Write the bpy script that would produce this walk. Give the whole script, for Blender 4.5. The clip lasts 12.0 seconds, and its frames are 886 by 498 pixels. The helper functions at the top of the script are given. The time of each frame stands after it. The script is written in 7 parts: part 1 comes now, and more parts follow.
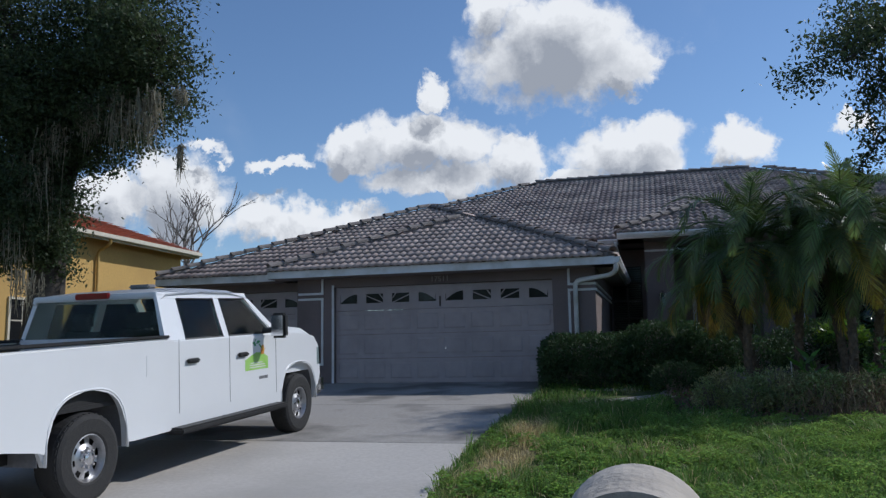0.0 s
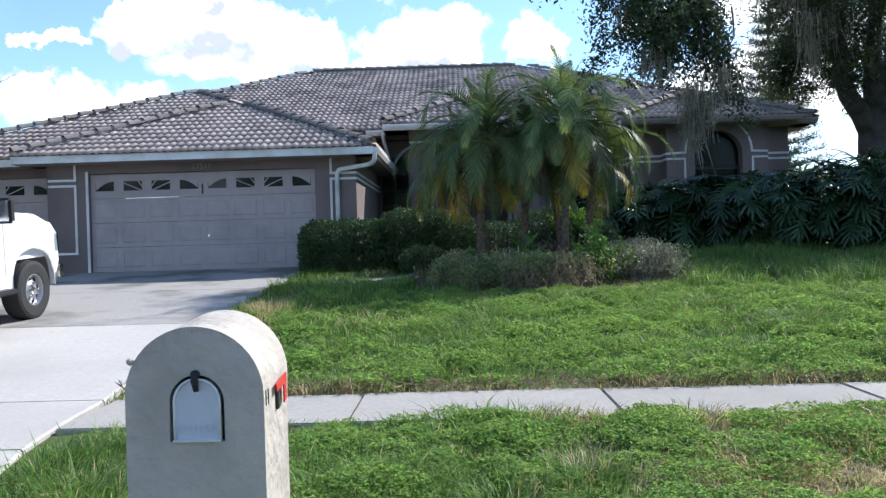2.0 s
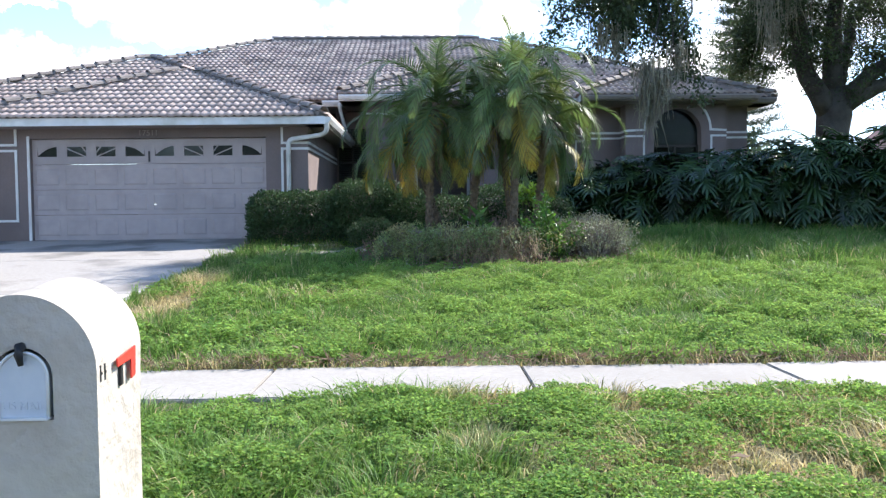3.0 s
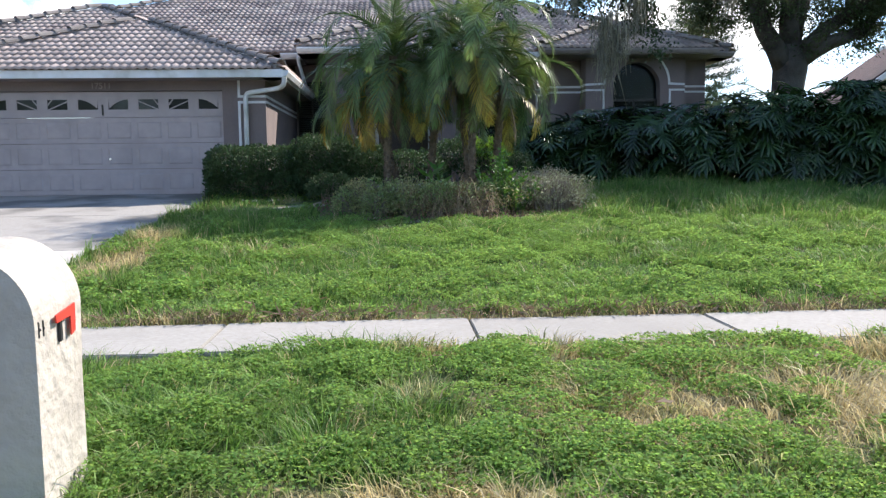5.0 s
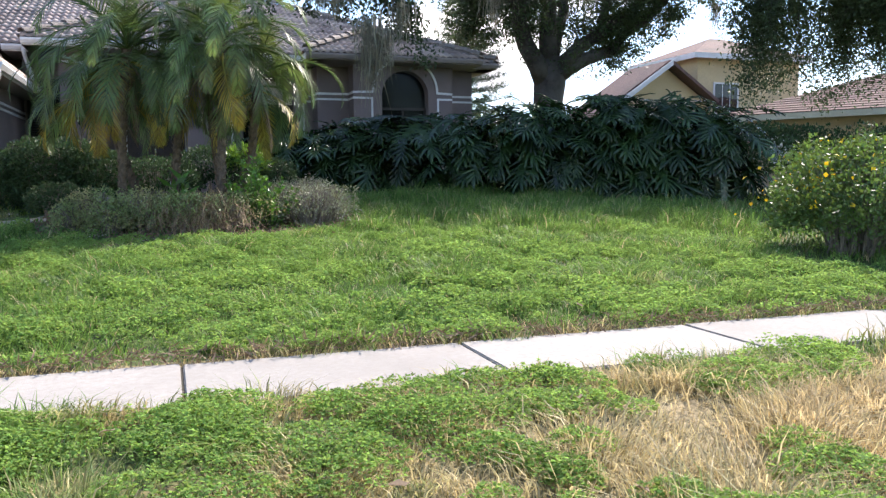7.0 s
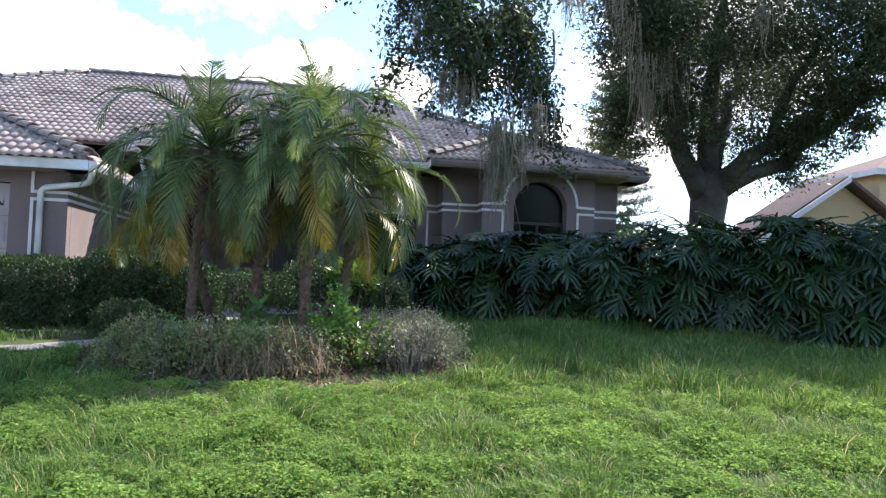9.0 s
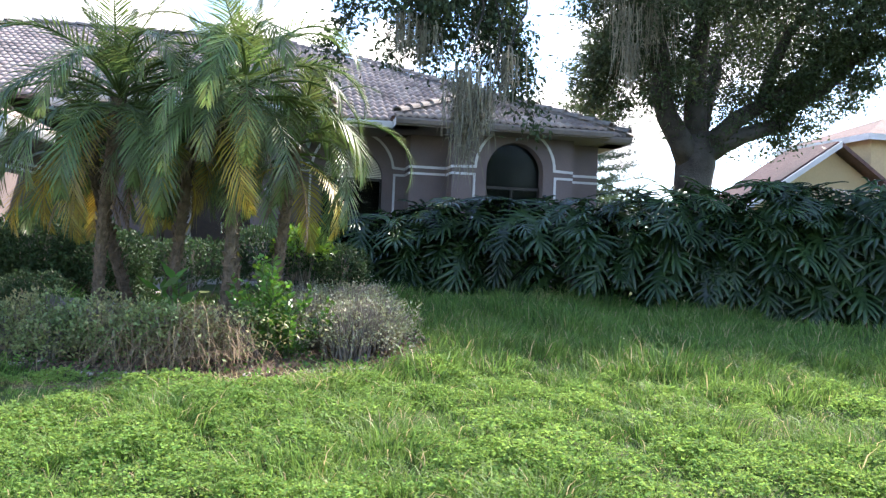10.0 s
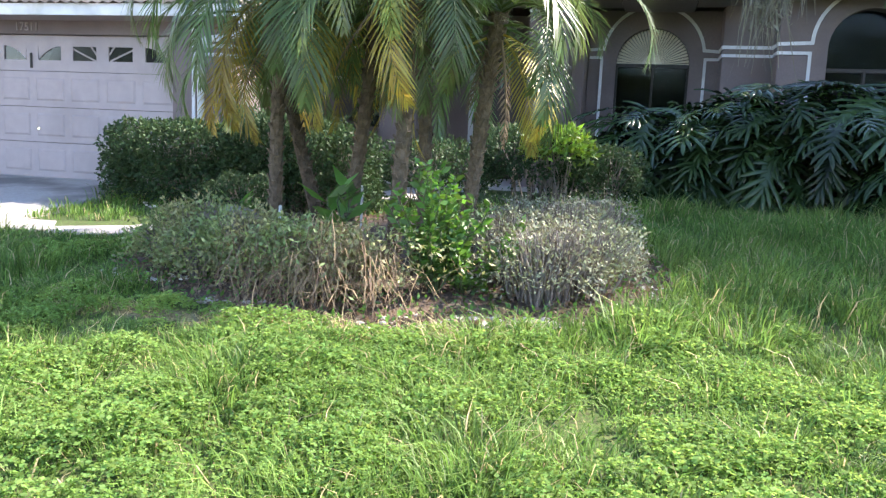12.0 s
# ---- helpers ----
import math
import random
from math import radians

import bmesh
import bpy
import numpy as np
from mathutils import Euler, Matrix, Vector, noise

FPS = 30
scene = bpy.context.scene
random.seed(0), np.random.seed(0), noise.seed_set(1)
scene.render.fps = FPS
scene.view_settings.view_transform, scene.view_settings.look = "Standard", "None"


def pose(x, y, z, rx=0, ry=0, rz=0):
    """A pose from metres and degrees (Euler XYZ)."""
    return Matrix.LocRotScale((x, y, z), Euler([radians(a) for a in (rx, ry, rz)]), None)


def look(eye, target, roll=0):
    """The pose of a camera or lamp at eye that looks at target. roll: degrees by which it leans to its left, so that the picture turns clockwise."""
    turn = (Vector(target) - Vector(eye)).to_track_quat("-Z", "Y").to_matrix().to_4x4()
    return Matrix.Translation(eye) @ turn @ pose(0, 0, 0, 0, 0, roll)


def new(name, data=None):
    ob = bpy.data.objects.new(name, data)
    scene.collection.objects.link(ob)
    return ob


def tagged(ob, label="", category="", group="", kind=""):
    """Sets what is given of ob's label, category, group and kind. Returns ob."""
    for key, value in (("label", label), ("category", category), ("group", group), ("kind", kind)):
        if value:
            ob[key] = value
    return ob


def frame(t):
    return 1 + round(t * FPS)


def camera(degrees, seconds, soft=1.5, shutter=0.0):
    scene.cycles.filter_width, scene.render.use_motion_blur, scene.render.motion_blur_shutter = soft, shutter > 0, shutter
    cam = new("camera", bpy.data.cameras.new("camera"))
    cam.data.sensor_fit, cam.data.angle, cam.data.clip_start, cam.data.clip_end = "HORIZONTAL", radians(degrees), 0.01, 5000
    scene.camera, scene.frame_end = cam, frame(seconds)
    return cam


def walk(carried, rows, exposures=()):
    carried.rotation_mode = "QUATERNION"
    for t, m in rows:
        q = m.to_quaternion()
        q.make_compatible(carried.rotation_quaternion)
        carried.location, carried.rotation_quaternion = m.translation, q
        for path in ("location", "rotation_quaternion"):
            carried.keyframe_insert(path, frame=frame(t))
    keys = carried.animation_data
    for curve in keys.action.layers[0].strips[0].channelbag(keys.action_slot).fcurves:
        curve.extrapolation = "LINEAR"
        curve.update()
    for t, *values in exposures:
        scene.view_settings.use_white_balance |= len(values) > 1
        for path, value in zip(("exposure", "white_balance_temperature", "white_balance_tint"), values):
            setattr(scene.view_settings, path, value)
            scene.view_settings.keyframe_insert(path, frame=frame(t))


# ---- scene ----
cam = camera(57.9, 12.0, soft=1.35)
PATH = [
    (0, (0.535, -0.01, 1.262), (0.015, 1.908, 1.523), -1.0),
    (0.5, (0.703, -0.349, 1.232), (0.222, 1.575, 1.496), -1.1),
    (1, (0.83, -0.56, 1.2), (0.469, 1.40, 1.374), -0.9),
    (1.5, (1.109, -0.542, 1.154), (0.882, 1.443, 1.236), -1.1),
    (2, (1.377, -0.441, 1.147), (1.34, 1.558, 1.126), -1.6),
    (2.5, (1.559, -0.279, 1.113), (1.605, 1.719, 1.038), -0.7),
    (3, (1.761, -0.216, 1.108), (1.795, 1.782, 1.024), -0.6),
    (3.2, (1.816, -0.187, 1.092), (1.842, 1.811, 1.003), -0.8),
    (5, (1.884, -0.321, 1.126), (2.001, 1.665, 0.926), -0.7),
    (5.5, (1.883, -0.311, 1.129), (2.010, 1.673, 0.918), -0.3),
    (6, (1.948, -0.220, 1.109), (2.184, 1.755, 0.909), -0.6),
    (6.5, (2.173, 0.067, 1.115), (2.723, 1.979, 0.923), -0.7),
    (6.7, (2.260, 0.264, 1.103), (2.905, 2.146, 0.914), -0.4),
    (8.3, (2.857, 2.015, 1.387), (3.3, 3.963, 1.314), 0.7),
    (8.5, (2.958, 2.283, 1.409), (3.31, 4.251, 1.382), 1.0),
    (9, (3.209, 2.984, 1.484), (3.525, 4.957, 1.562), 2.2),
    (9.5, (3.507, 3.562, 1.553), (3.887, 5.523, 1.646), 2.3),
    (10, (3.784, 4.201, 1.548), (4.142, 6.169, 1.544), 2.4),
    (10.5, (4.151, 4.778, 1.562), (4.483, 6.749, 1.484), 1.5),
    (11, (4.431, 5.328, 1.543), (4.555, 7.321, 1.427), 3.3),
    (11.5, (4.712, 5.914, 1.578), (4.461, 7.887, 1.368), 3.3),
    (12, (5.033, 6.41, 1.605), (4.548, 8.329, 1.317), 2.5),
]
EXPOSURES = [(0.0, -0.45, 5950, 10), (1.0, -0.2, 6000, 10), (1.5, 0.12, 6050, 10), (2.0, 0.85, 6100, 10), (2.5, 1.5, 6250, 11), (3.2, 1.4, 6350, 12), (5.0, 1.15, 6550, 12), (6.0, 1.2, 6650, 13), (6.7, 1.35, 6800, 16), (8.3, 1.55, 6450, 14), (9.0, 1.42, 6550, 15), (9.5, 1.5, 6650, 16), (10.5, 2.35, 6600, 16), (11.0, 2.45, 6700, 17), (12.0, 2.35, 6800, 17)]
walk(cam, [(t, look(eye, target, roll)) for t, eye, target, roll in PATH], EXPOSURES)

# ---- light ----
SUN_DIR = Vector((0.90, 0.67, 1.0)).normalized()      # towards the sun
SUN_EL = math.asin(SUN_DIR.z)
SUN_AZ = math.atan2(SUN_DIR.x, SUN_DIR.y)
sun = new("sun", bpy.data.lights.new("sun", "SUN"))
sun.data.energy, sun.data.angle, sun.data.color = 3.9, radians(0.6), (1.0, 0.945, 0.87)
sun.matrix_world = look(SUN_DIR * 50, (0, 0, 0))

# cumulus banks: azimuth, elevation and half sizes in degrees
CLOUDS = [
    (-6.7, 20.9, 7.1, 3.8), (-10.7, 23.6, 2.9, 2.1), (-1.8, 19.6, 2.7, 1.9), (-15.9, 18.5, 1.2, 1.2),
    (-15.8, 14.8, 5.6, 2.5), (-21.5, 14.4, 3.0, 1.5), (-10.2, 13.7, 3.4, 1.9), (-15.4, 12.2, 5.5, 1.5),
    (-1.4, 14.1, 4.8, 2.2), (6.0, 13.4, 2.4, 1.8), (-5.3, 12.6, 2.0, 0.9), (-33.6, 11.2, 4.2, 3.2),
    (-38.8, 10.4, 4.0, 2.0), (-26.5, 9.4, 5.0, 1.9), (-22.0, 9.4, 3.4, 1.5), (-31.4, 14.3, 1.7, 0.6),
    (-26.6, 13.4, 2.3, 0.6), (12.9, 14.0, 1.5, 0.5), (-15.2, 11.4, 2.7, 0.7),
    (28.0, 16.0, 9.0, 6.0), (45.0, 22.0, 12.0, 8.0), (20.0, 9.0, 8.0, 4.0), (-60.0, 14.0, 8.0, 3.0),
    (75.0, 15.0, 14.0, 5.0), (120.0, 20.0, 12.0, 5.0), (-110.0, 18.0, 14.0, 5.0), (170.0, 24.0, 16.0, 6.0),
]


def build_world():
    w = bpy.data.worlds.new("sky")
    w.use_nodes = True
    scene.world = w
    nt = w.node_tree
    nt.nodes.clear()
    N, L = nt.nodes.new, nt.links.new
    out, bg = N("ShaderNodeOutputWorld"), N("ShaderNodeBackground")
    bg.inputs["Strength"].default_value = SKY_STRENGTH
    L(bg.outputs[0], out.inputs[0])
    sky = N("ShaderNodeTexSky")
    sky.sky_type, sky.sun_disc = "NISHITA", False
    sky.sun_elevation, sky.sun_rotation = SUN_EL, SUN_AZ
    sky.air_density, sky.dust_density, sky.ozone_density = 1.0, 0.15, 4.0
    tc = N("ShaderNodeTexCoord")

    def math_node(op, a, b):
        m = N("ShaderNodeMath")
        m.operation = op
        for k, v in enumerate((a, b)):
            if isinstance(v, (int, float)):
                m.inputs[k].default_value = v
            else:
                L(v, m.inputs[k])
        return m.outputs[0]

    def warp(scale, amount, src):
        n = N("ShaderNodeTexNoise")
        n.inputs["Scale"].default_value, n.inputs["Detail"].default_value, n.inputs["Roughness"].default_value = scale, 6.0, 0.6
        L(src, n.inputs["Vector"])
        c = N("ShaderNodeVectorMath")
        c.operation = "SUBTRACT"
        c.inputs[1].default_value = (0.5, 0.5, 0.5)
        L(n.outputs["Color"], c.inputs[0])
        k = N("ShaderNodeVectorMath")
        k.operation = "SCALE"
        k.inputs["Scale"].default_value = amount
        L(c.outputs[0], k.inputs[0])
        a = N("ShaderNodeVectorMath")
        L(src, a.inputs[0]), L(k.outputs[0], a.inputs[1])
        return a.outputs[0]

    def density(src):
        warped = warp(34.0, 0.045, warp(9.0, 0.10, src))
        total = None
        for az, el, ra, re in CLOUDS:
            mp = N("ShaderNodeMapping")
            mp.vector_type = "TEXTURE"
            a, e = radians(az), radians(el)
            mp.inputs["Location"].default_value = (math.sin(a) * math.cos(e), math.cos(a) * math.cos(e), math.sin(e))
            mp.inputs["Rotation"].default_value = (e, 0, -a)
            mp.inputs["Scale"].default_value = (radians(ra), 0.6, radians(re))
            L(warped, mp.inputs["Vector"])
            ln = N("ShaderNodeVectorMath")
            ln.operation = "LENGTH"
            L(mp.outputs[0], ln.inputs[0])
            v = math_node("MAXIMUM", math_node("SUBTRACT", 1.0, ln.outputs["Value"]), -0.6)
            total = v if total is None else math_node("MAXIMUM", total, v)
        no = N("ShaderNodeTexNoise")
        no.inputs["Scale"].default_value, no.inputs["Detail"].default_value, no.inputs["Roughness"].default_value = 15.0, 9.0, 0.6
        L(src, no.inputs["Vector"])
        return math_node("ADD", total, math_node("MULTIPLY", math_node("SUBTRACT", no.outputs[0], 0.46), 1.35))

    here = tc.outputs["Generated"]
    sunward = N("ShaderNodeVectorMath")
    sunward.inputs[1].default_value = (0.012, 0.0, 0.034)
    L(here, sunward.inputs[0])
    n2 = N("ShaderNodeTexNoise")
    n2.inputs["Scale"].default_value, n2.inputs["Detail"].default_value = 3.2, 8.0
    L(here, n2.inputs["Vector"])
    wisps = math_node("MULTIPLY", math_node("SUBTRACT", n2.outputs[0], 0.60), 0.9)
    dens = math_node("MAXIMUM", density(here), wisps)
    mask = N("ShaderNodeValToRGB")
    mask.color_ramp.interpolation = "EASE"
    mask.color_ramp.elements[0].position, mask.color_ramp.elements[1].position = 0.0, 0.42
    L(dens, mask.inputs[0])
    # a cloud's side away from the sun is grey, its sunward edge white
    tone = N("ShaderNodeValToRGB")
    tone.color_ramp.elements[0].position, tone.color_ramp.elements[1].position = 0.05, 0.80
    tone.color_ramp.elements[0].color, tone.color_ramp.elements[1].color = (1, 0.985, 0.96, 1), (0.40, 0.42, 0.46, 1)
    L(density(sunward.outputs[0]), tone.inputs[0])
    bright = N("ShaderNodeVectorMath")
    bright.operation = "SCALE"
    bright.inputs["Scale"].default_value = CLOUD_BRIGHT
    L(tone.outputs[0], bright.inputs[0])
    mix = N("ShaderNodeMix")
    mix.data_type = "RGBA"
    L(mask.outputs[0], mix.inputs[0])
    L(sky.outputs[0], mix.inputs[6])
    L(bright.outputs[0], mix.inputs[7])
    L(mix.outputs[2], bg.inputs["Color"])


SKY_STRENGTH, CLOUD_BRIGHT = 0.14, 8.3
build_world()


# ---- materials ----
def surface(name, c1, c2=None, scale=8.0, rough=0.8, bump=0.15, bump_scale=None, big=None, big_scale=0.5, metal=0.0,
            rand=0.0, island=0.0, clear=0.0, translucent=0.0, spec=0.5, big_at=(0.45, 0.65), depth=0.02):
    """A paint, plaster, stone or leaf surface: fine grain c1 to c2, large stains towards big, bump, and a variation from piece to piece."""
    m = bpy.data.materials.new(name)
    m.use_nodes = True
    nt = m.node_tree
    N, L = nt.nodes.new, nt.links.new
    bsdf = nt.nodes["Principled BSDF"]
    c2 = c2 or tuple(0.8 * v for v in c1)
    tc = N("ShaderNodeTexCoord")
    noi = N("ShaderNodeTexNoise")
    noi.inputs["Scale"].default_value, noi.inputs["Detail"].default_value, noi.inputs["Roughness"].default_value = scale, 6.0, 0.6
    L(tc.outputs["Object"], noi.inputs["Vector"])
    ramp = N("ShaderNodeValToRGB")
    ramp.color_ramp.elements[0].position, ramp.color_ramp.elements[1].position = 0.35, 0.65
    ramp.color_ramp.elements[0].color, ramp.color_ramp.elements[1].color = (*c1, 1), (*c2, 1)
    L(noi.outputs[0], ramp.inputs[0])
    col = ramp.outputs[0]
    if big:
        n2 = N("ShaderNodeTexNoise")
        n2.inputs["Scale"].default_value, n2.inputs["Detail"].default_value = big_scale, 5.0
        L(tc.outputs["Object"], n2.inputs["Vector"])
        r2 = N("ShaderNodeValToRGB")
        r2.color_ramp.elements[0].position, r2.color_ramp.elements[1].position = big_at
        L(n2.outputs[0], r2.inputs[0])
        mx = N("ShaderNodeMix")
        mx.data_type = "RGBA"
        L(r2.outputs[0], mx.inputs[0])
        L(col, mx.inputs[6])
        mx.inputs[7].default_value = (*big, 1)
        col = mx.outputs[2]
    for amount, node, sock in ((rand, "ShaderNodeObjectInfo", "Random"), (island, "ShaderNodeNewGeometry", "Random Per Island")):
        if amount:
            src = N(node)
            mr = N("ShaderNodeMapRange")
            mr.inputs["To Min"].default_value, mr.inputs["To Max"].default_value = 1 - amount, 1 + amount
            L(src.outputs[sock], mr.inputs["Value"])
            hs = N("ShaderNodeHueSaturation")
            L(mr.outputs[0], hs.inputs["Value"])
            mh = N("ShaderNodeMapRange")
            mh.inputs["To Min"].default_value, mh.inputs["To Max"].default_value = 0.5 - amount * 0.05, 0.5 + amount * 0.04
            L(src.outputs[sock], mh.inputs["Value"])
            if island:
                L(mh.outputs[0], hs.inputs["Hue"])
            L(col, hs.inputs["Color"])
            col = hs.outputs[0]
    L(col, bsdf.inputs["Base Color"])
    bsdf.inputs["Roughness"].default_value, bsdf.inputs["Metallic"].default_value = rough, metal
    bsdf.inputs["Specular IOR Level"].default_value = spec
    bsdf.inputs["Coat Weight"].default_value = clear
    bsdf.inputs["Coat Roughness"].default_value = 0.05
    if bump:
        nb = N("ShaderNodeTexNoise")
        nb.inputs["Scale"].default_value, nb.inputs["Detail"].default_value = bump_scale or scale * 4, 6.0
        L(tc.outputs["Object"], nb.inputs["Vector"])
        bp = N("ShaderNodeBump")
        bp.inputs["Strength"].default_value, bp.inputs["Distance"].default_value = bump, depth
        L(nb.outputs[0], bp.inputs["Height"])
        L(bp.outputs[0], bsdf.inputs["Normal"])
    if translucent:
        tr = N("ShaderNodeBsdfTranslucent")
        br = N("ShaderNodeHueSaturation")
        br.inputs["Value"].default_value, br.inputs["Saturation"].default_value, br.inputs["Hue"].default_value = 1.5, 1.1, 0.485
        L(col, br.inputs["Color"])
        L(br.outputs[0], tr.inputs["Color"])
        ms = N("ShaderNodeMixShader")
        ms.inputs[0].default_value = translucent
        L(bsdf.outputs[0], ms.inputs[1])
        L(tr.outputs[0], ms.inputs[2])
        L(ms.outputs[0], nt.nodes["Material Output"].inputs[0])
    return m


def glass(name, tint=(0.75, 0.85, 0.85), rough=0.02, ior=1.5):
    m = bpy.data.materials.new(name)
    m.use_nodes = True
    nt = m.node_tree
    nt.nodes.clear()
    N, L = nt.nodes.new, nt.links.new
    out, mx, tr, gl, fr = N("ShaderNodeOutputMaterial"), N("ShaderNodeMixShader"), N("ShaderNodeBsdfTransparent"), N("ShaderNodeBsdfGlossy"), N("ShaderNodeFresnel")
    tr.inputs[0].default_value = (*tint, 1)
    gl.inputs["Roughness"].default_value = rough
    fr.inputs["IOR"].default_value = ior
    L(fr.outputs[0], mx.inputs[0]), L(tr.outputs[0], mx.inputs[1]), L(gl.outputs[0], mx.inputs[2]), L(mx.outputs[0], out.inputs[0])
    return m


